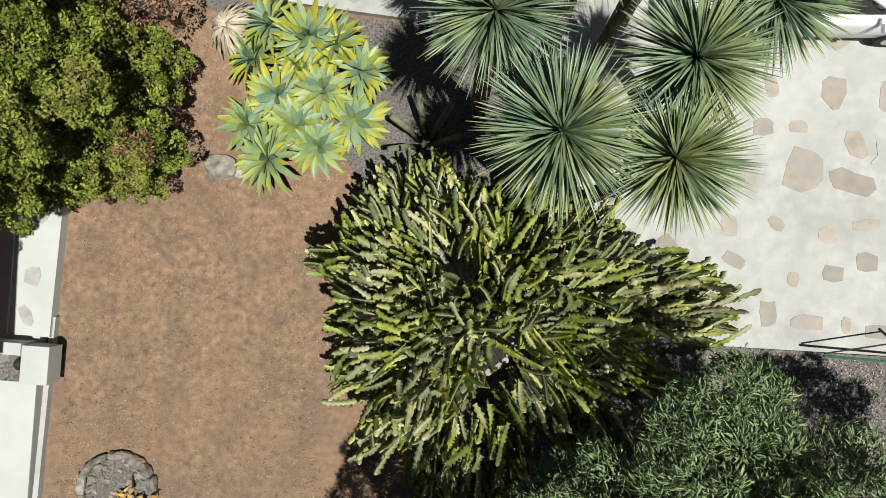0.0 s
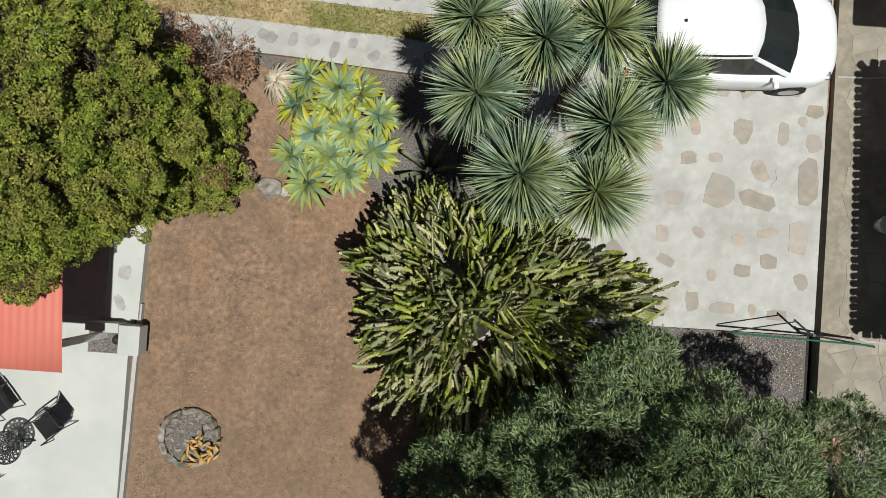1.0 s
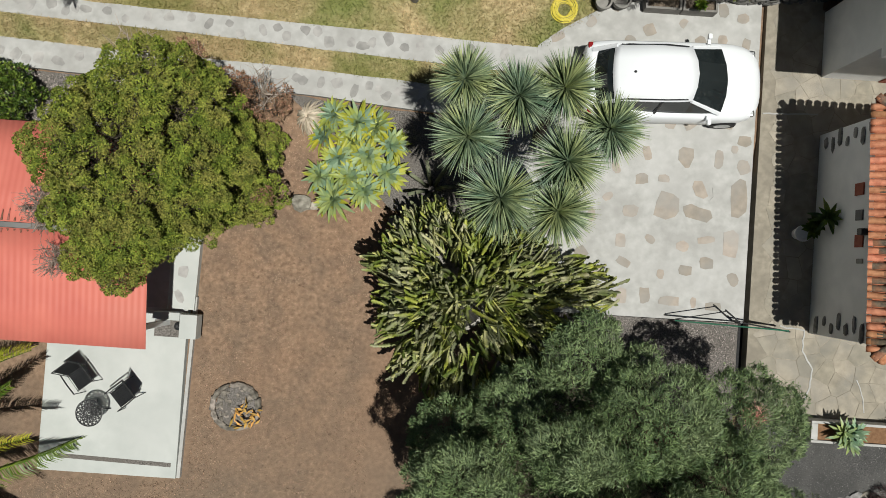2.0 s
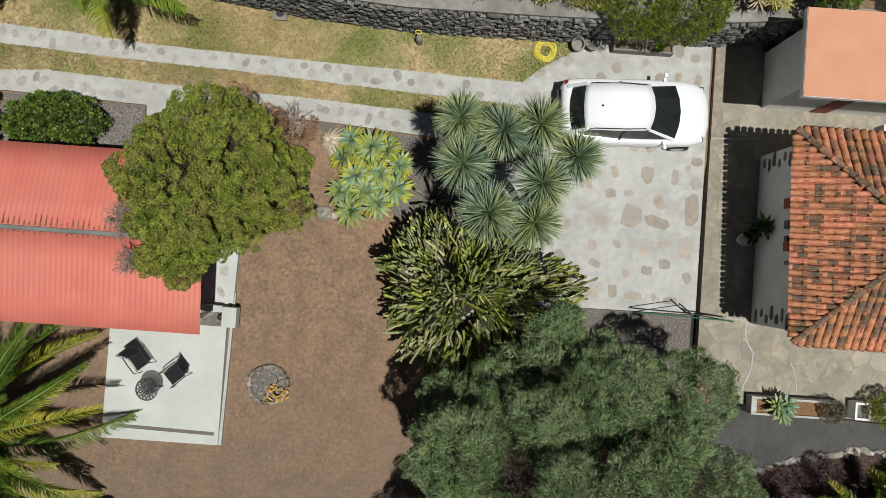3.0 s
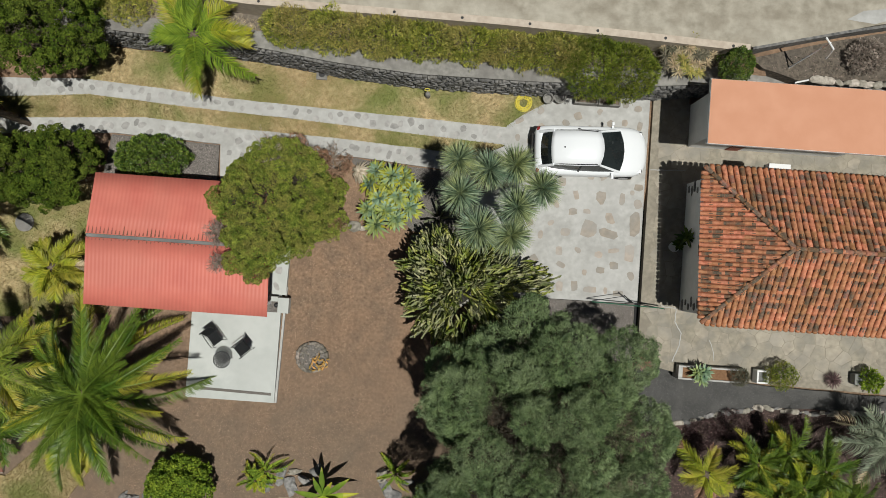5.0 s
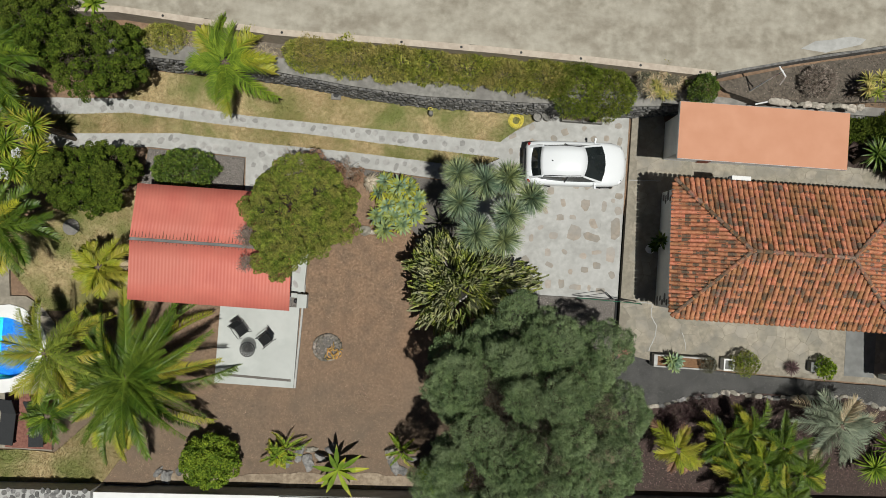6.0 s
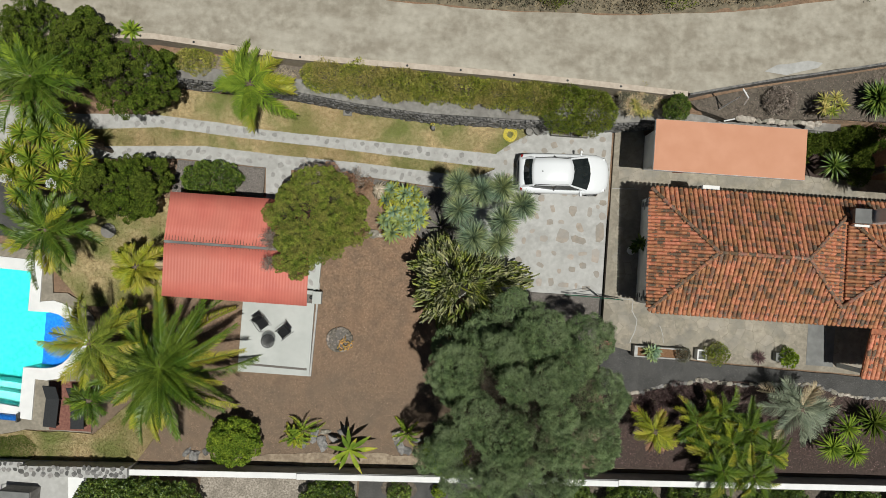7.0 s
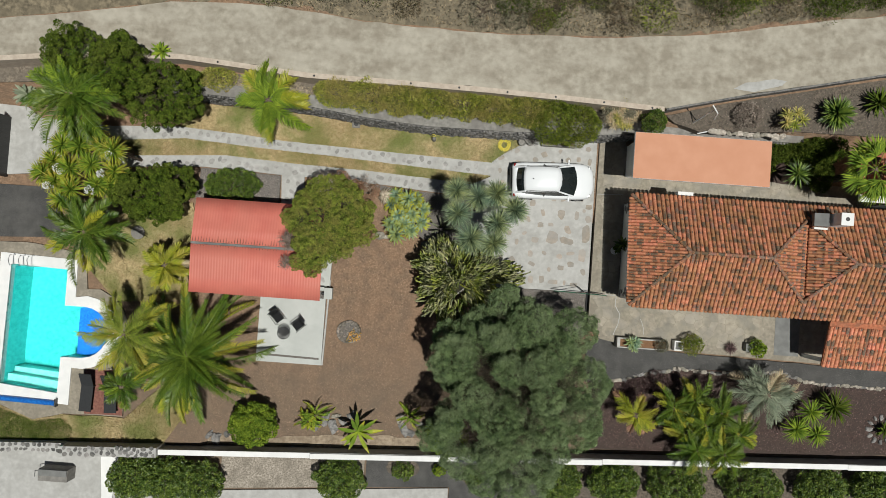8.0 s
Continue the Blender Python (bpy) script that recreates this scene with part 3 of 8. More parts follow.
def leafy(name, label, lumps, seed, made, material, category="shrub", group="", limbs=7, z0=0.0):
    """A shrub or tree round ready-made crown leaves, with tapered limbs inside it."""
    lm = np.asarray(lumps, float)
    cx, cy = lm[:, 0].mean(), lm[:, 1].mean()
    ob = base(name, cx, cy, z0)
    raw("crown", made[0] - np.array([cx, cy, z0]), made[1], material, ob)
    # this core is coloured dark so the gaps in the crown look shaded
    tagged(raw("twig_rest", made[2] - np.array([cx, cy, z0]), made[3], CROWNSHADE, ob), "dark pieces inside the crown that stand for its shade", kind="stuff")
    rng = random.Random(seed)
    bm = bmesh.new()
    size = float(lm[:, 3:].max())
    for k in range(limbs):
        l = lm[k % len(lm)]
        a = rng.random() * math.tau
        e = Vector((l[0] - cx + math.cos(a) * l[3] * 0.6, l[1] - cy + math.sin(a) * l[4] * 0.6, l[2] - z0 + l[5] * rng.uniform(-0.1, 0.4)))
        r = Vector((rng.uniform(-0.08, 0.08) * size, rng.uniform(-0.08, 0.08) * size, -0.05))
        m1 = r.lerp(e, 0.45) + Vector((0, 0, 0.15 * size))
        tube(bm, [r, r.lerp(m1, 0.5), m1, e], 0.05 * size ** 0.5 + 0.02 * size, 0.012 * size, 7)
    part("trunk", bm, BARK, ob)
    return tagged(ob, label, category, group)


def rosette(name, label, x, y, z, n, length, width, material, seed, low=0.0, high=0.97, curve=0.15, fold=0.2, wide_at=0.45, root=0.5, trunk=0.0, ground=0.0, category="plant", group="", segs=4, tip=0.05, tilt=0.0, tip_mat=None, tip_from=0.5):
    """A plant of long leaves round one heart, on a stem where trunk is its radius."""
    ob = base(name, x, y, ground)
    rng = np.random.default_rng(seed)
    w = sphere_ways(rng, n, low, high)
    v, f = blades(w, length * rng.uniform(0.85, 1.1, n), width, curve, fold, segs, tip=tip, root=root, wide_at=wide_at)
    if tilt:
        v = v @ np.array(Euler((tilt * rng.normal(), tilt * rng.normal(), 0)).to_matrix()).T
    lv = raw("foliage", put(v, 0, 0, z - ground), f, material, ob)
    if tip_mat:
        seg = np.repeat(np.arange(segs), 2 * n) / segs
        own = np.tile(np.clip(rng.normal(tip_from, 0.18, n) + 0.25 * (w[:, 2] - 0.5), 0, 1.1), 2 * segs)
        two_tone(lv, tip_mat, seg >= own)
    if trunk:
        bm = bmesh.new()
        tube(bm, [(0.1 * rng.normal(), 0.1 * rng.normal(), 0), (0.03, 0.0, (z - ground) * 0.5), (0, 0, z - ground)], trunk * 1.3, trunk, 9)
        part("stem", bm, BARK, ob)
    return tagged(ob, label, category, group)


def fan_palm(name, label, x, y, z0, height, seed, count=12, blade=0.62):
    """A fan palm: each leaf a stalk with a pleated half-round fan at its end."""
    ob = base(name, x, y, z0)
    rng = np.random.default_rng(seed)
    bm = bmesh.new()
    lathe(bm, [(0.2, 0.0), (0.16, height * 0.5), (0.17, height), (0.05, height + 0.1)], n=12)
    part("trunk", bm, BARK, ob)
    for k in range(count):
        a = k * 2.4 + rng.normal() * 0.15
        lift = 0.9 - 0.9 * k / count
        L = 0.75 + 0.25 * rng.random()
        d = np.array([math.cos(a) * math.cos(lift), math.sin(a) * math.cos(lift), math.sin(lift)])
        root = np.array([0, 0, height])
        end = root + d * L
        fan = np.linspace(-1.5, 1.5, 26)
        side = unit(np.cross(d, [0, 0, 1.0]))
        ways = np.cos(fan)[:, None] * d + np.sin(fan)[:, None] * side + rng.normal(size=(26, 3)) * 0.05
        v, f = blades(ways, blade * (0.75 + 0.3 * np.cos(fan)) * rng.uniform(0.9, 1.1, 26), 0.07, 0.3, 0.35, 4, tip=0.05, root=0.35, wide_at=0.5)
        leaf = raw("leaf", v + end, f, F_BRIGHT, ob)
        bm = bmesh.new()
        tube(bm, [root, (root + end) / 2 + np.array([0, 0, 0.04]), end], 0.02, 0.012, 5)
        part("stalk", bm, F_BRIGHT, leaf)
    return tagged(ob, label, "palm")


# ---- ground ----
def wall_y(x):
    """South face of the retaining wall below the road."""
    return float(np.interp(x, [-60, -30, -22, -18, -13, -7.3, -4.2, -1.4, 2.6, 7.2, 9, 20, 40], [2.0, 5.2, 6.75, 7.1, 7.35, 7.1, 6.72, 6.53, 6.55, 6.72, 6.95, 7.0, 7.6]))


POOL_HOLE = [(-22.1, -1.05), (-18.55, -1.15), (-18.5, -3.15), (-16.3, -3.2), (-16.1, -5.3), (-16.9, -6.1), (-18.7, -6.3), (-18.7, -8.1), (-22.2, -7.9)]


def road_edge(x):
    """North edge of the road."""
    return float(np.interp(x, [-60, -13.7, -4.7, 2.1, 7.4, 11.3, 15.2, 19.7, 30, 60], [11.3, 11.3, 11.3, 11.3, 11.3, 11.6, 12.3, 13.1, 15, 21]))


def ground_z(x, y):
    if y > wall_y(x) + 0.2:
        if y > road_edge(x):
            return 2.66 + min(9.0, (y - road_edge(x)) * 0.22) + 0.12 * noise.noise((x * 0.6, y * 0.6, 3))
        k = min(1.0, max(0.0, (x - 9.0) / 1.5))
        return 2.66 if y > 9.0 + 0.22 * max(0.0, x - 10) else 1.70 + 0.62 * k
    z = -0.31 * min(1.0, max(0.0, (3.4 - y) / 1.5)) - 0.12
    if x < -11.5:
        z = max(z, -0.16)
    if inside(POOL_HOLE, x, y):
        return -1.7
    if y < -9.5 + 0.0487 * x:
        z = -0.64
    return z + 0.025 * noise.noise((x * 0.9, y * 0.9, 0)) + 0.012 * noise.noise((x * 3, y * 3, 5))


xs = [-700, -200, -80, -45, -35] + list(np.arange(-26, 26.1, 0.35)) + [35, 45, 80, 200, 700]
low = [-700, -200, -80, -40, -22, -16] + list(np.arange(-13, 6.0, 0.35))
gv, gf = [], []
for x in xs:
    w = wall_y(x)
    col = [(y, y) for y in low] + [(w + 0.05, w + 0.05), (w + 0.38, w + 0.38), (w + 0.8, w + 0.8), (8.2, 8.2), (9.5, 9.5), (11.2, 11.2)]
    col += [(y, y) for y in (11.6, 12.2, 13, 14, 15.5, 18, 22, 30, 45, 80, 200, 700)]
    for y, _ in col:
        gv.append((x, y, ground_z(x, y)))
rows_n = len(gv) // len(xs)
for i in range(len(xs) - 1):
    for j in range(rows_n - 1):
        a = i * rows_n + j
        gf.append((a, a + rows_n, a + rows_n + 1, a + 1))
ground = raw("ground", gv, gf, SOIL, smooth=True)
tagged(ground, "dry reddish brown bare soil with scattered straw", "ground", kind="structure")

# road, kerb, upper verge
ROAD_N = [(-60, 9.6), (-30, 9.3), (-21.5, 9.96), (-17.6, 10.56), (-13.7, 11.3), (-10.6, 11.45), (-6.9, 11.28), (-4.7, 11.0), (2.1, 10.87), (7.4, 11.1), (11.3, 11.53), (15.2, 12.26), (19.7, 13.03), (30, 15), (60, 21)]
KERB_N = [(-60, 3.6), (-30, 6.8), (-22, 8.1), (-18, 8.6), (-13.0, 8.85), (-7.06, 8.4), (-2.97, 8.37), (1.24, 8.31), (4.94, 8.2), (9.57, 8.0)]
ROAD_SE = [(9.7, 7.95), (12.8, 8.72), (16.7, 9.58), (19.8, 10.28), (30, 12.6), (60, 18)]
slab("road", wavy(band(ROAD_N, KERB_N + ROAD_SE), 0.8, 0.10, 3), 2.2, 2.80, ROADC, "weathered worn beige concrete road with stains", "road")
KERB_S = [(x, y - 0.24) for x, y in KERB_N]
kerb = slab("kerb", band(KERB_N, KERB_S), 1.5, 2.92, KERB, "pale pinkish concrete kerb with small drain holes", "kerb")
for k in range(11):
    x = -13.5 + k * 2.25
    bm = bmesh.new()
    # flat black disc, painted dark like the inside of a hole
    lathe(bm, [(0.05, 2.90), (0.05, 2.926), (0.008, 2.927)], x, float(np.interp(x, [p[0] for p in KERB_N], [p[1] for p in KERB_N])) - 0.12, 10)
    part("drain_hole", bm, BLACK, kerb)
slab("kerb_east", band(ROAD_SE, [(x, y - 0.09) for x, y in ROAD_SE]), 2.0, 2.84, STONE, "low dark stone edge along the road", "kerb")
slab("road_patch", wavy([(12.77, 9.1), (13.3, 9.42), (14.6, 9.68), (15.2, 9.62), (15.0, 9.4), (13.7, 9.0)], 0.3, 0.05, 5), 2.7, 2.806, CONCRETE, "smooth pale grey repair patch in the road", "road patch")
slab("verge", band([(x, y - 0.25) for x, y in KERB_N] + [(12.8, 8.5), (16.7, 9.38), (19.8, 10.08), (30, 12.4)], [(x, wall_y(x) + 0.42) for x in (-60, -30, -22, -18, -13, -7, -4, -1, 2.6, 7, 9, 12, 16, 20, 30)]), 1.2, 1.83, DIRT, "dry brown soil strip above the retaining wall", "soil bed")
slab("upper_bed", wavy([(9.8, 7.7), (12.8, 8.52), (16.7, 9.38), (19.8, 10.08), (26, 11.4), (26, 7.4), (16, 7.38), (11.5, 7.02), (10.2, 7.38)], 0.5, 0.04, 8), 1.2, 2.45, MULCH2, "reddish brown mulch bed above the storage hut", "soil bed")

hv, hf = [], []
hx = np.arange(-30, 36.1, 0.7)
for x in hx:
    y0 = float(np.interp(x, [p[0] for p in ROAD_N], [p[1] for p in ROAD_N])) - 0.15
    for k in range(16):
        y = y0 + k * 0.6
        hv.append((x, y, (max(ground_z(x, y), 2.70) + 0.05) if k else 2.6))
for i in range(len(hx) - 1):
    for j in range(15):
        a = i * 16 + j
        hf.append((a, a + 16, a + 17, a + 1))
tagged(raw("hillside", hv, hf, mat("dry_slope_soil", (0.10, 0.085, 0.06), (0.28, 0.235, 0.16), 5, (0.17, 0.145, 0.10), 1.2, 0.7, bump=1.0, bscale=30, detail=13), smooth=True), "dry stony slope beyond the road", "slope", kind="structure")

# lawn strips
PN_TOP = [(-23, 6.0), (-21.7, 5.94), (-17.2, 5.75), (-13.8, 5.95), (-10.9, 5.8), (-8.6, 5.6), (-4.6, 5.47), (-1.2, 5.36), (1.95, 5.25)]
PN_BOT = [(-23, 4.8), (-20.5, 4.9), (-17.1, 5.05), (-13.5, 5.39), (-9.7, 5.17), (-5.75, 5.0), (-1.75, 4.78), (1.9, 4.6)]
PS_TOP = [(-20.5, 4.1), (-16.2, 4.34), (-11.4, 4.68), (-8.0, 4.5), (-4.6, 4.42), (-0.86, 4.22), (1.0, 4.1)]
PS_BOT = [(-20.5, 3.4), (-16.2, 3.77), (-12.5, 4.03), (-8.5, 3.89), (-5.7, 3.85), (-3.1, 3.74), (-0.95, 3.58), (1.0, 3.5)]
G_N = band([(-13, 7.2), (-7.3, 7.0), (-4.2, 6.65), (-1.4, 6.47), (2.2, 6.5), (3.6, 6.5), (3.5, 6.25), (2.6, 5.7), (2.1, 5.3)], PN_TOP[3:])
G_M = band(PN_BOT[2:], PS_TOP[1:])
slab("lawn_north", G_N, -0.3, 0.0, LAWN, "dry straw-coloured lawn strip below the stone wall", "lawn")
slab("lawn_middle", G_M, -0.3, 0.002, LAWN, "patchy green and yellow grass between the wheel tracks", "lawn")
G_W = [(-12.9, 2.2), (-12.4, 0.3), (-12.3, -2.6), (-14.5, -2.9), (-16.3, -3.0), (-18.0, -1.3), (-18.4, 0.2), (-16.0, 1.6)]
G_SW = [(-24, -8.6), (-21.8, -8.5), (-20.0, -9.1), (-18.6, -8.8), (-15.5, -8.8), (-13.2, -6.5), (-12.5, -8.5), (-13.6, -10.1), (-24, -10.5)]
slab("lawn_west", wavy(G_W, 0.5, 0.1, 2), -0.4, -0.02, LAWN, "dry patchy lawn beside the shelter", "lawn")
slab("lawn_south_west", wavy(G_SW, 0.5, 0.1, 4), -0.4, -0.08, LAWN, "green and dry lawn by the pool", "lawn")

# driveway with set stones, wheel tracks
DRIVE = [(7.15, -0.9), (7.15, 6.68), (5.5, 6.66), (4.2, 6.5), (3.4, 6.3), (2.5, 5.75), (1.93, 5.3), (1.9, 4.55), (1.0, 4.1), (1.0, 3.5), (1.3, 0.0), (1.3, -0.95)]
driveway = slab("driveway", DRIVE, -0.5, 0.03, CONCRETE, "pale concrete driveway set with flat brown stones", "driveway")
track_n = slab("wheel_track", wavy(band(PN_TOP, PN_BOT), 0.6, 0.03, 7), -0.3, 0.022, CONCRETE, "pale concrete wheel track with set stones", "path")
track_s = slab("wheel_track", wavy(band(PS_TOP, PS_BOT), 0.6, 0.03, 8), -0.3, 0.022, CONCRETE, "pale concrete wheel track with set stones", "path")
branch = slab("garden_path", [(-8.55, 3.92), (-7.4, 3.9), (-7.35, 2.4), (-8.45, 2.4)], -0.5, 0.014, CONCRETE, "short pale concrete path to the shelter", "path")
slab("yard", [(-26, 6.6), (-21.5, 6.4), (-19.8, 5.2), (-20.2, 3.2), (-26, 2.5)], -0.3, 0.012, CONCRETE, "pale stone-set yard behind the gate", "yard")
slab("asphalt_yard", [(-26, 2.45), (-19.6, 2.45), (-19.3, 0.0), (-26, -0.4)], -0.4, -0.02, GRAVEL, "dark grey asphalt beside the pool", "yard")

# beds and gravel
slab("gravel_bed", [(-12.6, 3.98), (-8.6, 3.86), (-8.6, 2.4), (-12.8, 2.4)], -0.5, -0.05, GRAVEL2, "grey brown gravel bed behind the shelter", "gravel")
slab("agave_gravel", wavy([(-3.9, 3.75), (-1.0, 3.55), (0.9, 3.5), (1.2, 1.2), (-0.3, 1.0), (-1.3, 1.2), (-2.2, 2.1), (-3.2, 3.2)], 0.4, 0.12, 6), -0.5, -0.10, GRAVEL2, "dark gravel round the agaves", "gravel")
slab("gravel_strip", [(1.3, -0.96), (7.1, -0.93), (7.1, -3.2), (1.6, -3.6)], -0.6, -0.14, GRAVEL2, "brown grey gravel below the driveway", "gravel")
slab("gravel_walk", wavy([(7.3, -3.0), (9.5, -3.5), (12.9, -3.62), (17.5, -3.72), (30, -3.9), (30, -4.6), (20.6, -4.72), (18.9, -4.7), (16.9, -4.3), (12.0, -4.4), (9.2, -5.2), (7.4, -5.4)], 0.5, 0.05, 1), -0.6, -0.32, GRAVEL, "dark grey fine gravel walk", "gravel")
slab("mulch_bed", wavy([(7.6, -5.3), (9.2, -5.2), (12.0, -4.4), (16.9, -4.3), (18.9, -4.7), (20.6, -4.72), (30, -4.6), (30, -7.6), (20, -8.2), (7.6, -8.75)], 0.5, 0.05, 2), -0.7, -0.36, MULCH, "dark red lava mulch bed with palms", "soil bed")

# paved court round the house
PAVED = [(7.28, -2.7), (7.28, 6.75), (8.6, 6.85), (8.6, 6.6), (15.9, 6.55), (18.3, 5.3), (30, 5.3), (30, -3.8), (17.5, -3.6), (9.5, -3.45), (7.9, -3.15)]
court = slab("paved_court", PAVED, -0.6, 0.02, PAVE, "worn beige flagstone paving round the house", "paving")
# dark mulch colour instead of paving, to give this corner its shade
slab("shade_bed", wavy([(14.45, 7.1), (14.5, 5.5), (15.2, 5.3), (17.9, 5.2), (18.9, 5.3), (18.9, 7.2)], 0.4, 0.08, 14), -0.4, 0.034, MULCH, "soil bed behind the hut, coloured dark for the shade there", "soil bed")
slab("drain_gap", [(7.15, -3.1), (7.28, -3.1), (7.28, 6.7), (7.15, 6.7)], -0.6, -0.28, RUBBER, "narrow dark joint between driveway and paving", "joint")

# painted terrace
bm = bmesh.new()
box(bm, -9.2, -5.92, -5.5, -1.5, -0.6, -0.24, bevel=0.012)
terrace = tagged(bm_obj("terrace", bm, SLABWHITE), "white painted concrete terrace slab", "terrace", kind="structure")
slab("terrace_edge", [(-5.918, -5.5), (-5.84, -5.5), (-5.74, -1.2), (-5.818, -1.2)], -0.7, -0.30, CONCRETE, "grey concrete edge of the terrace", "edging")
slab("terrace_drain", [(-8.95, -5.18), (-6.05, -5.24), (-6.05, -5.14), (-8.95, -5.08)], -0.4, -0.236, GRAVEL2, "narrow pebble-filled drain in the terrace", "drain")
slab("shelter_floor", [(-11.8, -1.5), (-6.4, -1.5), (-6.4, 2.3), (-11.8, 2.3)], -0.6, -0.2, CONCRETE, "grey concrete floor under the shelter", "floor")
walkway = slab("shelter_walk", [(-6.4, -1.5), (-5.78, -1.5), (-5.7, 1.6), (-6.4, 1.6)], -0.6, -0.235, SLABWHITE, "whitish walkway with set grey stones", "path")

# south boundary wall
SW = math.atan2(1.73, 35.5)
m_wall = Matrix.Translation((0, -9.46, 0)) @ Matrix.Rotation(SW, 4, "Z")
bm = bmesh.new()
box(bm, -13.4, 40, -0.10, 0.10, -1.0, 0.62, m_wall)
wall_south = tagged(bm_obj("wall_south", bm, GREYWALL2), "long rendered boundary wall, grey inside with a white top", "wall", kind="structure")
for a, b, dy in ((-13.4, -6.0, 0.0), (-5.99, 8.3, -0.04), (8.31, 20.3, 0.0), (20.31, 40, -0.03)):
    bm = bmesh.new()
    box(bm, a, b, -0.15 + dy, 0.11 + dy, 0.62, 0.70, m_wall, bevel=0.01)
    part("coping", bm, WHITE, wall_south, "white painted wall coping")
bm = bmesh.new()
box(bm, -18.15, -13.4, -0.22, 0.23, -1.0, 0.95, m_wall)
box(bm, -40, -18.16, 0.02, 0.27, -1.0, 0.50, m_wall)
box(bm, -40, -18.16, -0.22, 0.015, -1.0, 0.25, m_wall)
wall_stone = tagged(bm_obj("wall_stone_south", bm, CONCRETE), "rubble wall with pale mortar and dark stones, lower at one end", "wall", kind="structure")

# ground of the next plot
slab("neighbour_paving", [(-30, -10.9), (-16.7, -10.75), (-16.4, -14), (-30, -14)], -0.9, -0.55, CONCRETE, "pale concrete yard of the next plot", "yard")
slab("neighbour_ramp", [(-16.68, -10.75), (-15.8, -10.7), (-16.0, -14), (-16.38, -14)], -0.9, -0.52, WHITE, "white painted strip beside the yard", "yard")
slab("neighbour_kerb", [(-15.9, -12.55), (0.9, -11.25), (0.9, -14), (-15.9, -14)], -0.9, -0.52, CONCRETE, "pale concrete path of the next plot", "path")
slab("neighbour_asphalt", [(-3.3, -10.0), (6.0, -9.55), (6.0, -14), (0.95, -14), (0.95, -11.2), (-3.3, -11.5)], -0.9, -0.58, GRAVEL, "dark asphalt of the next plot", "yard")
slab("neighbour_gravel", [(-10.6, -10.45), (-5.6, -10.15), (-3.4, -10.05), (-3.4, -11.5), (-10.6, -12.05)], -0.9, -0.585, mat("pale_gravel", (0.20, 0.175, 0.14), (0.46, 0.41, 0.35), 12, (0.17, 0.15, 0.12), 2.0, 0.6, bump=1.0, bscale=30, detail=10), "coarse pale brown gravel of the next plot", "gravel")
slab("neighbour_drive", [(6.05, -9.5), (26, -8.5), (26, -14), (6.05, -14)], -0.9, -0.575, MULCH2, "dry brown soil under the citrus bushes", "soil bed")
for k, (x, y, rx, ry) in enumerate([(-1.45, -10.4, 0.85, 0.5), (2.1, -10.55, 0.6, 0.55)]):
    slab("planting_patch", wavy([(x + rx * math.cos(a), y + ry * math.sin(a)) for a in np.linspace(0, math.tau, 13)[:-1]], 0.3, 0.1, 30 + k), -0.9, -0.56, MULCH2, "brown planting patch in the dark asphalt", "soil bed")
slab("pale_soil", wavy([(-13.3, -9.95), (-8.0, -9.72), (-0.5, -9.35), (-0.4, -8.75), (-5.0, -8.95), (-9.0, -9.35), (-12.8, -9.55)], 0.35, 0.16, 21), -0.7, -0.405, mat("pale_dusty_soil", (0.24, 0.185, 0.13), (0.40, 0.325, 0.24), 6, (0.18, 0.14, 0.10), 1.4, 0.6, bump=0.8, bscale=40, detail=12), "pale dusty soil along the boundary wall", "soil")

# pool
def arc(cx, cy, r, a0, a1, n=10):
    return [(cx + r * math.cos(radians(a0 + (a1 - a0) * k / n)), cy + r * math.sin(radians(a0 + (a1 - a0) * k / n))) for k in range(n + 1)]


POOL = [(-21.65, -1.5), (-18.82, -1.6), (-18.82, -3.4)] + arc(-17.85, -4.66, 1.27, 88, -88) + [(-18.82, -5.95), (-18.85, -7.75), (-21.75, -7.45)]
OUT = [(-22.2, -0.95), (-18.35, -1.08), (-18.32, -2.94)] + arc(-17.85, -4.66, 1.82, 86, -86) + [(-18.25, -6.45), (-18.25, -8.3), (-22.3, -8.0)]


def ring(name, outline, hole, z0, z1, material, label, category):
    """A flat slab with a hole through it."""
    bm = bmesh.new()
    rims = [[bm.verts.new((x, y, z1)) for x, y in r] for r in (outline, hole)]
    eds = [bm.edges.new((r[i], r[(i + 1) % len(r)])) for r in rims for i in range(len(r))]
    bmesh.ops.triangle_fill(bm, use_beauty=True, edges=eds)
    bmesh.ops.recalc_face_normals(bm, faces=bm.faces)
    ext = bmesh.ops.extrude_face_region(bm, geom=bm.faces[:])
    for v in [g for g in ext["geom"] if isinstance(g, bmesh.types.BMVert)]:
        v.co.z = z0
    bmesh.ops.recalc_face_normals(bm, faces=bm.faces)
    return tagged(bm_obj(name, bm, material), label, category, kind="structure")


ring("pool_coping", OUT, POOL, -0.25, 0.05, WHITE, "white painted coping round the swimming pool", "pool edge")
ring("pool_surround", wavy([(-26, -0.45), (-20.6, -0.4), (-18.0, -0.8), (-17.8, -2.5)] + arc(-17.85, -4.66, 2.3, 72, -50, 6) + [(-16.6, -6.35), (-15.6, -6.35), (-15.55, -8.7), (-18.5, -8.75), (-20.0, -9.15), (-21.7, -8.5), (-26, -8.6)], 0.5, 0.04, 3), [(-20.2 + (x + 20.2) * 0.99, -4.6 + (y + 4.6) * 0.99) for x, y in OUT], -0.5, -0.03, PAVE, "beige stone paving round the pool", "paving")
bm = bmesh.new()
lo = [bm.verts.new((x, y, -1.35)) for x, y in POOL]
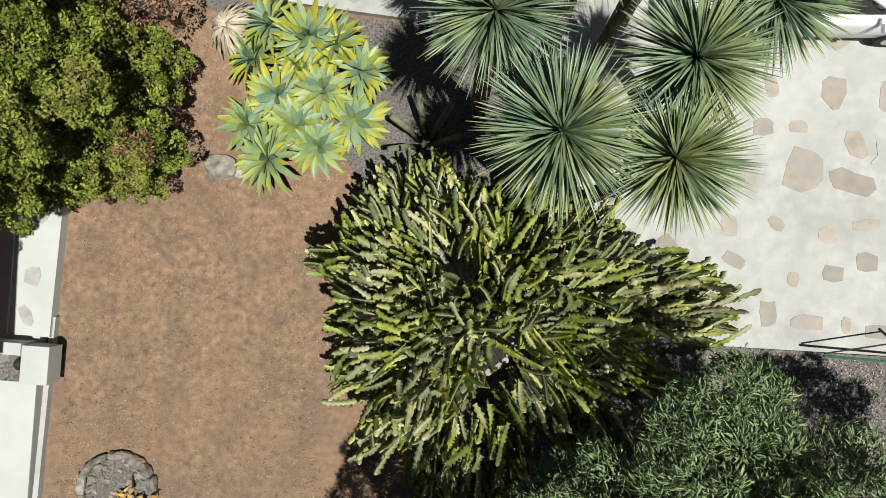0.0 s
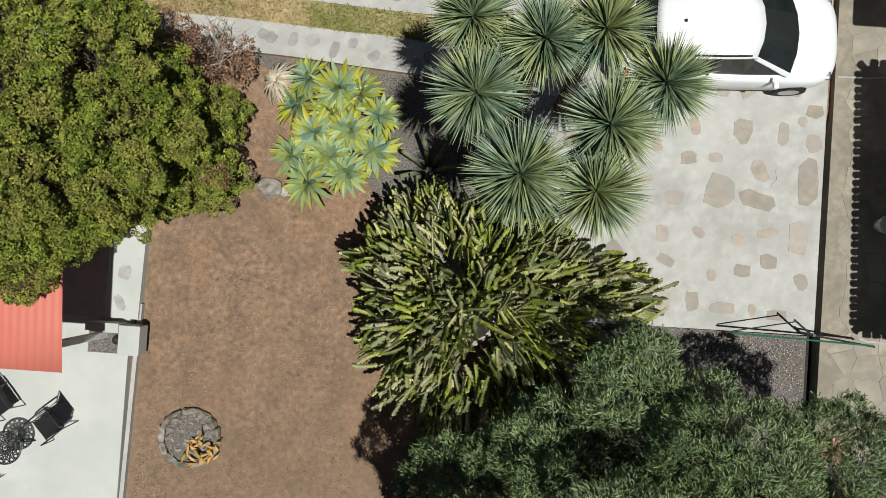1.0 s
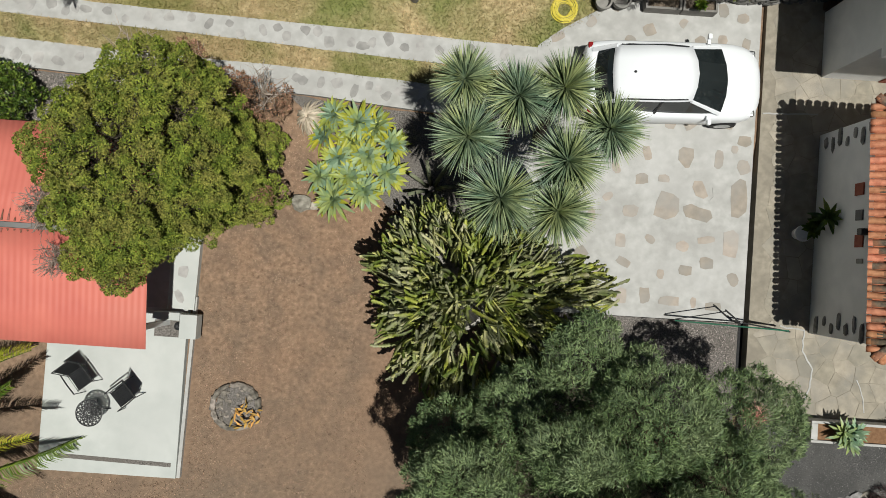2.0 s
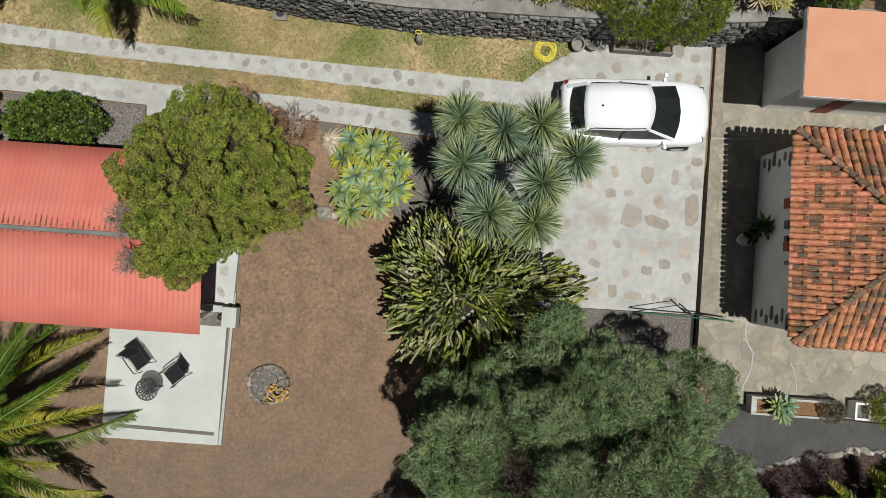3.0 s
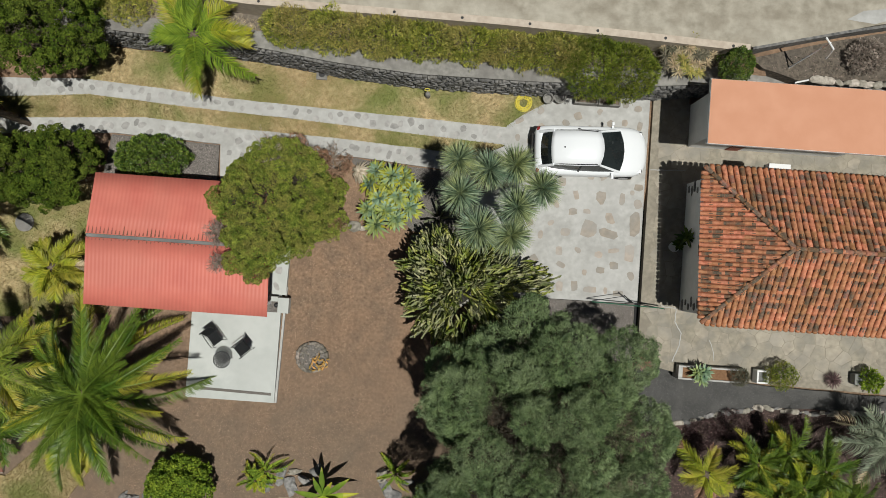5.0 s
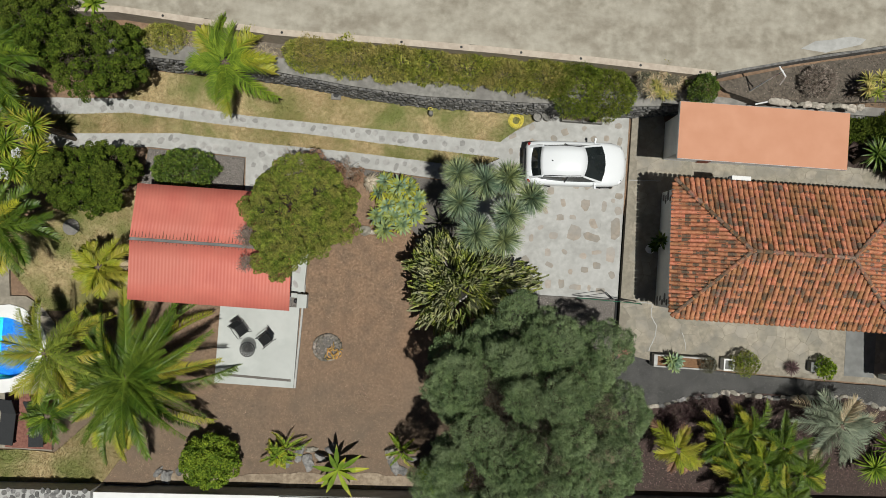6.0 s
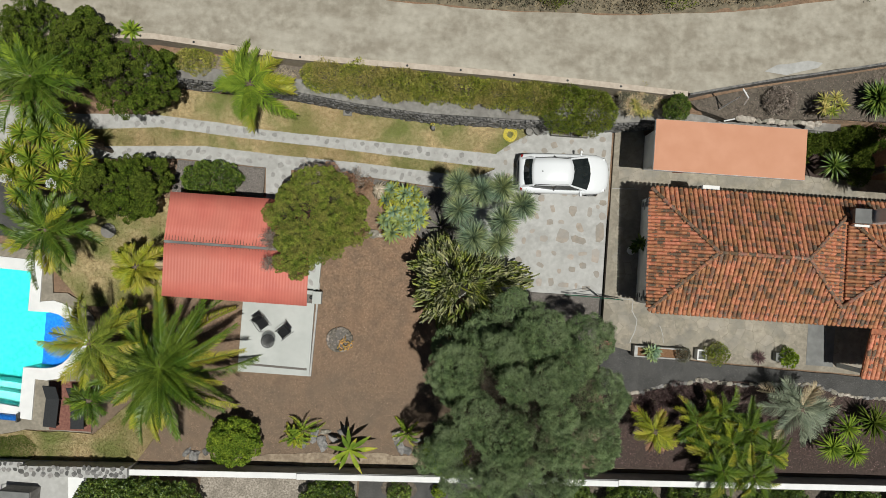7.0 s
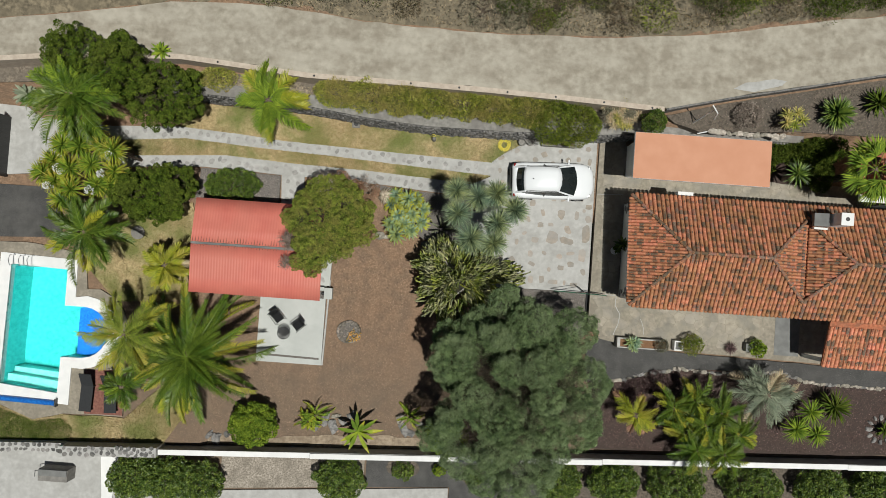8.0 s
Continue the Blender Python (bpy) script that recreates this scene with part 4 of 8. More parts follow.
hi = [bm.verts.new((x, y, 0.045)) for x, y in POOL]
bm.faces.new(lo)
for i in range(len(POOL)):
    j = (i + 1) % len(POOL)
    bm.faces.new((lo[i], hi[i], hi[j], lo[j]))
bmesh.ops.recalc_face_normals(bm, faces=bm.faces)
bmesh.ops.reverse_faces(bm, faces=bm.faces)
basin = tagged(bm_obj("pool_basin", bm, POOLTILE), "turquoise swimming pool basin", "pool", kind="structure")
WATER = bpy.data.materials.new("water")
WATER.use_nodes = True
wb = WATER.node_tree.nodes["Principled BSDF"]
wb.inputs["Base Color"].default_value = (0.55, 0.95, 0.95, 1)
wb.inputs["Roughness"].default_value = 0.02
wb.inputs["IOR"].default_value = 1.33
wb.inputs["Transmission Weight"].default_value = 1.0
wn = WATER.node_tree.nodes.new("ShaderNodeTexNoise")
wn.inputs["Scale"].default_value = 5.0
wbump = WATER.node_tree.nodes.new("ShaderNodeBump")
wbump.inputs["Strength"].default_value, wbump.inputs["Distance"].default_value = 0.35, 0.05
WATER.node_tree.links.new(wn.outputs[0], wbump.inputs["Height"])
WATER.node_tree.links.new(wbump.outputs[0], wb.inputs["Normal"])
bm = bmesh.new()
bm.faces.new([bm.verts.new((x, y, -0.08)) for x, y in POOL[::-1]])
bmesh.ops.recalc_face_normals(bm, faces=bm.faces)
water = tagged(bm_obj("pool_water", bm, WATER), "clear turquoise pool water with light ripples", "water", kind="structure")
water.visible_shadow = False

# ---- house ----
EAVE, RIDGE, SLOPE, YC, HALF = 2.92, 4.24, 0.52, 1.29, 2.54
XW = 8.40


def roof_z(x, y):
    ns = RIDGE - SLOPE * abs(y - YC)
    return min(ns, EAVE + SLOPE * (x - XW) * 1.06, max(RIDGE - SLOPE * (x - 14.4), RIDGE - SLOPE * (18.14 - x)) if 14.4 < x < 18.14 else 9)


def skew(x, y):
    """The west eave stands a little out of square."""
    return x - 0.036 * (y - YC) * min(1.0, max(0.0, 1 - (x - XW) / 2.4))


house = tagged(base("house", 8.7, 1.3, 0), "white house with an orange clay tile hip roof", "house")
bm = bmesh.new()
box(bm, 0, 16.3, -2.33, 2.33, 0.0, 2.9)
wallm = part("wall", bm, WHITE, house, "white rendered house wall")
rv, rf = [], []
gx = list(np.arange(XW, 25.01, 0.2))
gy = list(np.linspace(YC - HALF, YC + HALF, 27))
for x in gx:
    for y in gy:
        rv.append((skew(x, y) - 8.7, y - 1.3, roof_z(x, y) - 0.03))
for i in range(len(gx) - 1):
    for j in range(len(gy) - 1):
        a = i * len(gy) + j
        rf.append((a, a + len(gy), a + len(gy) + 1, a + 1))
roof = raw("roof", rv, rf, TILEJ, house)
tagged(roof, "orange red clay tile hip roof with dark lichen")
wing = base("porch_roof", 18, -2.4, 2.3)
bm = bmesh.new()
vs = [bm.verts.new(p) for p in ((-0.15, 1.1, 0.62), (8, 1.1, 0.62), (8, -1.08, -0.02), (-0.15, -1.08, -0.02), (-0.15, 1.1, 0.5), (8, 1.1, 0.5), (8, -1.08, -0.14), (-0.15, -1.08, -0.14))]
for q in ((0, 3, 2, 1), (4, 5, 6, 7), (0, 1, 5, 4), (1, 2, 6, 5), (2, 3, 7, 6), (3, 0, 4, 7)):
    bm.faces.new([vs[i] for i in q])
part("roof_deck", bm, TILEJ, wing)
for px in (0.1, 3.5, 7):
    bm = bmesh.new()
    box(bm, px - 0.09, px + 0.09, -0.95, -0.77, -2.28, -0.1, bevel=0.01)
    part("post", bm, WHITE, wing)
tagged(wing, "clay tiled porch roof on white posts beside the house", "porch")
# floor toned dark where the shadow of the porch roof falls
slab("porch_floor", [(16.62, -3.35), (17.85, -3.35), (17.85, -1.3), (16.62, -1.3)], -0.1, 0.03, GREYWALL, "porch floor, coloured dark for the shade on it", "floor")

# storage hut
hut = base("storage_hut", 11.4, 5.8, 0)
bm = bmesh.new()
box(bm, -2.75, 2.7, -0.8, 0.75, 0.0, 3.2)
part("wall", bm, WHITE, hut, "white rendered hut wall")
bm = bmesh.new()
box(bm, -3.22, 3.05, -1.27, 0.85, 3.2, 3.38, bevel=0.015)
part("roof", bm, WHITE, hut, "flat roof slab with white edge")
bm = bmesh.new()
box(bm, -3.21, 3.04, -1.26, 0.84, 3.375, 3.396, bevel=0.004)
part("roof_coating", bm, ORANGE, hut, "salmon orange waterproof roof coating")
tagged(hut, "white storage hut with a flat salmon orange roof", "hut")

# shelter with red sheet roof
shelter = base("shelter", -8.9, 0.1, -0.2)


def sheet(name, x0, x1, x0b, x1b, y0, z0, y1, z1, material, parent, label):
    """Corrugated sheet from (y0, z0) to (y1, z1); the x limits may differ at its two ends."""
    left, right = min(x0, x0b), max(x1, x1b)
    n = int((right - left) / 0.0217)
    v, f = [], []
    for j in range(4):
        u = j / 3
        for i in range(n + 1):
            x = min(max(left + (right - left) * i / n, x0 + (x0b - x0) * u), x1 + (x1b - x1) * u)
            v.append((x, y0 + (y1 - y0) * u, z0 + (z1 - z0) * u + 0.0045 * math.cos(i * math.tau / 6)))
    for j in range(3):
        for i in range(n):
            k = j * (n + 1) + i
            f.append((k, k + 1, k + n + 2, k + n + 1))
    ob = raw(name, v, f, material, parent)
    so = ob.modifiers.new("thick", "SOLIDIFY")
    so.thickness = 0.006
    return tagged(ob, label)


sheet("roof_sheet", -3.0, 3.13, -2.98, 3.10, -2.22, 2.72, 0.02, 2.98, REDROOF, shelter, "salmon red corrugated roof sheet")
sheet("roof_sheet", -2.98, 3.10, -3.0, 3.10, 0.14, 3.00, 2.2, 2.62, REDROOF, shelter, "salmon red corrugated roof sheet with dark streaks")
bm = bmesh.new()
box(bm, -3.0, 3.1, 0.025, 0.135, 2.86, 2.94, bevel=0.01)
part("gutter", bm, GREYWALL, shelter, "grey gutter between the roof sheets")
for px in (-2.8, 0.1, 2.6):
    for py in (-1.9, 2.0):
        bm = bmesh.new()
        box(bm, px - 0.06, px + 0.06, py - 0.06, py + 0.06, -0.1, 2.70 if py < 0 else 2.60, bevel=0.008)
        part("post", bm, WHITE, shelter)
for py, z in ((-1.9, 2.68), (2.0, 2.60)):
    bm = bmesh.new()
    box(bm, -2.95, 3.0, py - 0.04, py + 0.04, z - 0.12, z, bevel=0.006)
    part("beam", bm, BARK, shelter)
tagged(shelter, "open garden shelter with a salmon red corrugated roof", "shelter")

rng = np.random.default_rng(14)
sv, sf = [], []
for k in range(46):
    x = -2.9 + k * 0.13
    for y0, sg, z0, sl in ((0.16, 1, 3.0, -0.184), (0.0, -1, 2.98, 0.116)):
        L = (0.26 if sg > 0 else 0.08) * rng.uniform(0.25, 1.1)
        b = len(sv)
        sv += [(x - 0.026, y0, z0 + 0.012), (x + 0.026, y0, z0 + 0.012), (x + 0.004, y0 + sg * L, z0 + 0.02 + sl * L * sg), (x - 0.004, y0 + sg * L, z0 + 0.02 + sl * L * sg)]
        sf.append((b, b + 1, b + 2, b + 3) if sg > 0 else (b + 1, b, b + 3, b + 2))
tagged(raw("algae_streak_rest", sv, sf, mat("dark_algae", (0.17, 0.085, 0.06), (0.33, 0.12, 0.09), 20, island=0.3), shelter), "dark algae streaks at the sheet ends", kind="stuff")


# ---- parked car ----
def loft(bm, rings, close=True):
    vr = [[bm.verts.new(p) for p in r] for r in rings]
    n = len(vr[0])
    for a, b in zip(vr, vr[1:]):
        for k in range(n):
            bm.faces.new((a[k], b[k], b[(k + 1) % n], a[(k + 1) % n]))
    if close:
        bm.faces.new(vr[0])
        bm.faces.new(vr[-1][::-1])
    bmesh.ops.recalc_face_normals(bm, faces=bm.faces)


def car_ring(x, half, z0, z1, crown_z, pinch=0.94):
    """A closed body section at x: sill, flank, shoulder and a slightly crowned top."""
    pts = []
    side = [(half * 0.90, z0), (half * 0.985, z0 + 0.10), (half, z0 + (z1 - z0) * 0.5), (half * 0.985, z1 - 0.10), (half * pinch, z1 - 0.025), (half * 0.80, z1 + crown_z * 0.45), (half * 0.45, z1 + crown_z * 0.85), (0, z1 + crown_z)]
    pts += [(x, y, z) for y, z in side]
    pts += [(x, -y, z) for y, z in side[-2::-1]]
    return pts


TAILRED = mat("red_lamp_glass", (0.22, 0.012, 0.012), (0.27, 0.016, 0.016), 5, rough=0.2, spec=0.5)
car = base("car", 4.95, 4.46, 0.03, 2.5)
bm = bmesh.new()
loft(bm, [car_ring(x, h, z0, z1, c) for x, h, z0, z1, c in (
    (-2.02, 0.66, 0.40, 0.80, 0.02), (-1.97, 0.78, 0.30, 0.90, 0.03), (-1.80, 0.855, 0.24, 0.94, 0.03), (-1.4, 0.885, 0.22, 0.95, 0.03), (-0.6, 0.89, 0.22, 0.93, 0.03),
    (0.4, 0.89, 0.22, 0.91, 0.03), (0.95, 0.885, 0.22, 0.90, 0.05), (1.30, 0.88, 0.22, 0.86, 0.08), (1.55, 0.85, 0.22, 0.80, 0.09), (1.75, 0.79, 0.24, 0.74, 0.09), (1.89, 0.68, 0.26, 0.67, 0.08), (1.97, 0.52, 0.32, 0.61, 0.06), (2.02, 0.32, 0.40, 0.56, 0.03))])
part("body", bm, CARWHITE, car, "glossy white body", smooth=True)
bm = bmesh.new()
loft(bm, [[(x - (0.15 if x > 0.2 else -0.10 if x < -1.4 else 0.0) * (w / 0.72) ** 2 + (0.05 if x > 0.2 else 0), w * k, z) for w, z, k in ((b, zb, 1), (t, zt, 1), (t * 0.5, zt + c, 1), (0, zt + c * 1.25, 1), (t * 0.5, zt + c, -1), (t, zt, -1), (b, zb, -1))] for x, b, zb, t, zt, c in (
    (-1.83, 0.58, 0.92, 0.54, 0.95, 0.02), (-1.62, 0.66, 0.92, 0.58, 1.24, 0.04), (-1.45, 0.70, 0.92, 0.59, 1.37, 0.04), (-0.6, 0.75, 0.91, 0.60, 1.44, 0.05),
    (0.02, 0.76, 0.90, 0.58, 1.42, 0.05), (0.30, 0.76, 0.90, 0.57, 1.36, 0.05), (1.00, 0.74, 0.91, 0.70, 0.97, 0.03), (1.10, 0.72, 0.89, 0.70, 0.93, 0.02))])
part("glasshouse", bm, GLASSD, car, "dark tinted windscreen and side windows", smooth=False)
bm = bmesh.new()
loft(bm, [[(x - (0.13 if x > 0.2 else -0.06 if x < -1.35 else 0.0) * (w / 0.6) ** 2 + (0.07 if x > 0.2 else 0), w, z) for w, z in ((-t, zt - 0.05), (-t, zt), (-t * 0.5, zt + c), (0, zt + c * 1.25), (t * 0.5, zt + c), (t, zt), (t, zt - 0.05), (0, zt - 0.05))] for x, t, zt, c in (
    (-1.52, 0.585, 1.34, 0.04), (-1.40, 0.615, 1.405, 0.045), (-0.6, 0.635, 1.455, 0.05), (0.02, 0.615, 1.435, 0.05), (0.27, 0.585, 1.395, 0.05))])
part("roof_panel", bm, CARWHITE, car, "glossy white roof", smooth=True)
for s in (-1, 1):
    bm = bmesh.new()
    tube(bm, [(-1.35, s * 0.60, 1.45), (-1.2, s * 0.595, 1.49), (-0.4, s * 0.60, 1.51), (0.1, s * 0.575, 1.47)], 0.018, 0.016, 6)
    part("roof_rail", bm, BLACK, car, "black roof rail")
    bm = bmesh.new()
    tube(bm, [(0.20, s * 0.59, 1.38), (0.95, s * 0.745, 0.94)], 0.04, 0.05, 6)
    part("windscreen_pillar", bm, CARWHITE, car)
    bm = bmesh.new()
    tube(bm, [(-1.42, s * 0.60, 1.375), (-1.86, s * 0.62, 0.94)], 0.045, 0.055, 6)
    part("rear_pillar", bm, CARWHITE, car)
    bm = bmesh.new()
    tube(bm, [(-0.42, s * 0.605, 1.43), (-0.48, s * 0.76, 0.92)], 0.03, 0.035, 6)
    part("door_pillar", bm, BLACK, car)
    mir = part("wing_mirror", bmesh.new(), CARWHITE, car, "white wing mirror")
    bm = bmesh.new()
    box(bm, 0.67, 0.76, min(s * 0.90, s * 1.02), max(s * 0.90, s * 1.02), 0.94, 1.05, bevel=0.025)
    box(bm, 0.68, 0.75, min(s * 0.80, s * 0.9), max(s * 0.80, s * 0.9), 0.92, 0.97, bevel=0.01)
    bm.to_mesh(mir.data)
    bm.free()
    bm = bmesh.new()
    box(bm, 1.52, 1.84, min(s * 0.60, s * 0.745), max(s * 0.60, s * 0.745), 0.60, 0.752, bevel=0.04)
    part("headlight", bm, STEEL, car, "clear headlight")
    bm = bmesh.new()
    box(bm, -1.97, -1.86, min(s * 0.66, s * 0.81), max(s * 0.66, s * 0.81), 0.78, 0.915, bevel=0.03)
    part("tail_light", bm, TAILRED, car, "red tail light")
    for wx in (-1.25, 1.27):
        wheel = new("wheel", None)
        wheel.parent = car
        wheel.location = (wx, s * 0.80, 0.30)
        bm = bmesh.new()
        lathe(bm, [(0.20, -0.10), (0.28, -0.105), (0.305, -0.07), (0.305, 0.07), (0.28, 0.105), (0.20, 0.10)], n=22)
        bmesh.ops.rotate(bm, matrix=Matrix.Rotation(radians(90), 3, "X"), verts=bm.verts)
        part("tyre", bm, RUBBER, wheel)
        bm = bmesh.new()
        lathe(bm, [(0.19, -0.108), (0.16, -0.09), (0.05, -0.10), (0.05, 0.10), (0.16, 0.09), (0.19, 0.108)], n=12)
        bmesh.ops.rotate(bm, matrix=Matrix.Rotation(radians(90), 3, "X"), verts=bm.verts)
        part("rim", bm, STEEL, wheel)
bm = bmesh.new()
box(bm, -2.09, -1.93, -0.62, 0.62, 0.36, 0.60, bevel=0.03)
part("rear_bumper", bm, BLACK, car, "black rear bumper")
bm = bmesh.new()
lathe(bm, [(0.028, 1.49), (0.03, 1.51), (0.012, 1.55), (0.004, 1.58)], -1.05, 0.0, 10)
part("aerial", bm, BLACK, car)
tagged(car, "white five-door hatchback car parked on the driveway", "car")

# ---- plants of the middle bed ----
YUCCAS = [(0.32, 2.26, 4.35, 0.74), (0.95, 1.20, 4.5, 0.78), (1.98, 1.06, 4.35, 0.72), (2.10, 1.95, 4.4, 0.74), (2.85, 2.60, 4.2, 0.70), (0.21, 3.32, 4.2, 0.66), (1.18, 3.06, 4.3, 0.70), (1.99, 3.27, 4.25, 0.70)]
for k, (x, y, z, r) in enumerate(YUCCAS):
    rosette("yucca", "blue-green beaked yucca with a ball of narrow leaves", x, y, z, 470, r, 0.027, F_YUCCA, 40 + k, low=-0.45, high=0.99, curve=0.06, fold=0.18, wide_at=0.35, root=0.8, trunk=0.10, ground=-0.1, category="yucca", group="yuccas by the driveway", segs=3, tip=0.08)

AGAVES = [(-2.57, 3.26), (-2.0, 3.13), (-2.78, 2.8), (-2.42, 2.26), (-1.74, 2.34), (-2.87, 1.82), (-1.77, 1.54), (-2.43, 1.29), (-1.28, 2.01), (-1.59, 3.04), (-1.2, 2.66), (-2.15, 2.72), (-2.1, 1.85)]
for k, (x, y) in enumerate(AGAVES):
    rosette("agave", "soft-leaved agave rosette, yellow-green with yellow tips", x - 0.12, y, 0.25 + 0.16 * math.sin(k * 2.1), 44, 0.53 + 0.06 * math.sin(k), 0.108, F_AGAVE, 80 + k, low=-0.1, high=0.97, curve=0.22, fold=0.28, wide_at=0.55, root=0.45, trunk=0.06, ground=-0.12, category="agave", group="agaves on the gravel", segs=6, tip=0.03, tilt=0.28, tip_mat=AGAVE_TIP, tip_from=0.58 if k not in (6, 7, 5) else 0.8)
rosette("dead_agave", "withered straw-coloured agave with curled leaves", -3.32, 3.2, 0.25, 60, 0.50, 0.06, mat("bleached_leaf", (0.36, 0.30, 0.22), (0.58, 0.51, 0.40), 8, island=0.25), 99, low=-0.1, high=0.9, curve=1.0, fold=0.8, tilt=0.12, wide_at=0.4, root=0.7, trunk=0.06, ground=-0.12, category="agave")


def ridged(rng, p0, p1, p2, r, rings=13, wings=3):
    """A winged cactus stem with scalloped ridges along a bent line."""
    u = np.linspace(0, 1, rings)[:, None]
    c = (1 - u) ** 2 * p0 + 2 * u * (1 - u) * p1 + u ** 2 * p2
    d = unit(np.gradient(c, axis=0))
    a = unit(np.cross(d, np.array([0.3, 0.2, 1.0]) + rng.normal(size=3) * 0.4))
    b = np.cross(d, a)
    tw = rng.random() * 6.28
    k = np.arange(wings * 2)
    ang = tw + k * math.pi / wings
    s = np.where(np.arange(rings) % 2, 0.68, 1.22) * rng.uniform(0.85, 1.15, rings) * (1 + 0.15 * np.sin(np.arange(rings) * 0.7 + rng.random() * 6))
    s[-1], s[-2] = 0.45, 0.95
    rad = np.where(k % 2 == 0, 1.0, 0.15)[None, :] * np.where(k % 2 == 0, s[:, None], 1.0) * r
    v = c[:, None, :] + rad[..., None] * (np.cos(ang)[None, :, None] * a[:, None, :] + np.sin(ang)[None, :, None] * b[:, None, :])
    n = wings * 2
    f = []
    for i in range(rings - 1):
        for j in range(n):
            f.append((i * n + j, i * n + (j + 1) % n, (i + 1) * n + (j + 1) % n, (i + 1) * n + j))
    f.append(((rings - 1) * n, (rings - 1) * n + 1, (rings - 1) * n + 2, (rings - 1) * n + 3))
    return v.reshape(-1, 3), np.array(f)


cactus = base("candelabra_cactus", 0.5, -0.7, -0.35)
rng = np.random.default_rng(7)
V, F, off = [], [], 0
for k in range(2500):
    a = k * 2.399963 + rng.normal() * 0.1
    rho = math.sqrt((k + 0.5) / 2500)
    ca, sa = math.cos(a), math.sin(a)
    if noise.noise((rho * ca * 3.4, rho * sa * 3.4, 4.0)) < -0.17:
        continue
    wob = 1 + 0.10 * math.sin(3 * a + 1) + 0.07 * math.sin(7 * a) + 0.04 * rng.normal()
    rx = 3.0 if ca > 0 else 2.2
    ry = 2.05 if sa > 0 else 2.25
    tip = np.array([rho * rx * wob * ca, rho * ry * wob * sa, 3.0 - 1.35 * rho ** 2 + rng.normal() * 0.22])
    L = rng.uniform(0.32, 0.72)
    lean = np.array([ca, sa, 0]) * (0.25 + 0.75 * rho) + rng.normal(size=3) * 0.26
    root = tip - lean * L - np.array([0, 0, L * (1.0 - 0.4 * rho)])
    mid = (tip + root) / 2 + np.array([ca, sa, -0.4]) * 0.10 * L + rng.normal(size=3) * 0.04
    v, f = ridged(rng, root, mid, tip, rng.uniform(0.032, 0.050), rings=int(L / 0.036) + 4)
    V.append(v)
    F.append(f + off)
    off += len(v)
stems = raw("stem_rest", np.concatenate(V), np.concatenate(F), F_CACTUS, cactus)
tagged(stems, "scalloped three-winged green stems", kind="stuff")
WOOD = mat("grey_cactus_wood", (0.26, 0.25, 0.22), (0.40, 0.38, 0.34), 9, bump=0.6)
for k in range(60):
    bm = bmesh.new()
    a = k * 2.4
    r = 0.4 + 1.9 * ((k * 0.618) % 1)
    tube(bm, [(0.1 * math.cos(a), 0.1 * math.sin(a), 0), (0.45 * r * math.cos(a), 0.45 * r * math.sin(a), 0.9), (r * math.cos(a), r * 0.8 * math.sin(a), 2.0 - 0.2 * r)], 0.10, 0.05, 6)
    part("limb", bm, WOOD, cactus)
tagged(cactus, "large spreading candelabra cactus with yellow-green scalloped stems", "cactus")

# shrub over the shelter
TALL = [(-4.5, 1.7, 1.1, 1.1, 1.35, 1.5), (-5.5, 1.6, 3.4, 1.6, 1.9, 1.7), (-5.9, 1.4, 4.4, 1.3, 1.5, 1.2), (-4.9, 1.8, 3.0, 1.2, 1.35, 1.5), (-5.3, 2.5, 3.9, 1.4, 1.2, 1.3), (-6.1, 0.3, 3.2, 0.95, 1.15, 1.3), (-5.3, 0.95, 1.8, 0.85, 0.9, 1.5), (-6.4, -0.1, 3.2, 0.7, 0.75, 0.8), (-6.2, -0.6, 3.1, 0.5, 0.5, 0.5), (-6.1, 1.5, 4.6, 1.0, 1.0, 0.9)]
leafy("tall_shrub", "tall dense olive-green shrub that leans over the shelter roof", TALL, 11, tufts(11, heap(11, TALL, 200, 0.26, 0.60, 0.72, (0.5, 1.5)), 1250, 0.10, 0.22, 190, 0.05, 0.027, loose=0.5, pack=0.68, deep=(0.0, 1.4), fill=450, core=TALL), F_SHRUB, limbs=9, z0=-0.4)
PEPPER = [(3.3, -5.8, 3.6, 3.7, 4.2, 2.4), (1.7, -4.3, 3.2, 2.0, 2.0, 1.9), (5.0, -4.4, 3.6, 2.1, 2.4, 2.0), (3.7, -8.2, 3.3, 2.6, 2.2, 1.9), (3.2, -2.45, 3.4, 1.5, 1.5, 1.6), (1.5, -7.0, 3.2, 2.0, 2.2, 1.8), (5.4, -3.4, 3.2, 1.5, 1.4, 1.6), (6.15, -5.2, 3.2, 1.45, 1.9, 1.8), (0.6, -3.9, 2.8, 1.1, 1.1, 1.4)]
leafy("feathery_tree", "large feathery grey-green pepper tree", PEPPER, 12, tufts(12, heap(12, PEPPER, 78, 0.55, 1.1, 0.82, (0.3, 2.0)), 1050, 0.15, 0.40, 330, 0.095, 0.0155, loose=0.65, squash=0.9, pack=0.62, deep=(0.0, 0.9), fill=500, core=PEPPER, comb=0.5, stray=0.2), F_TREE, category="tree", limbs=14, z0=-0.4)

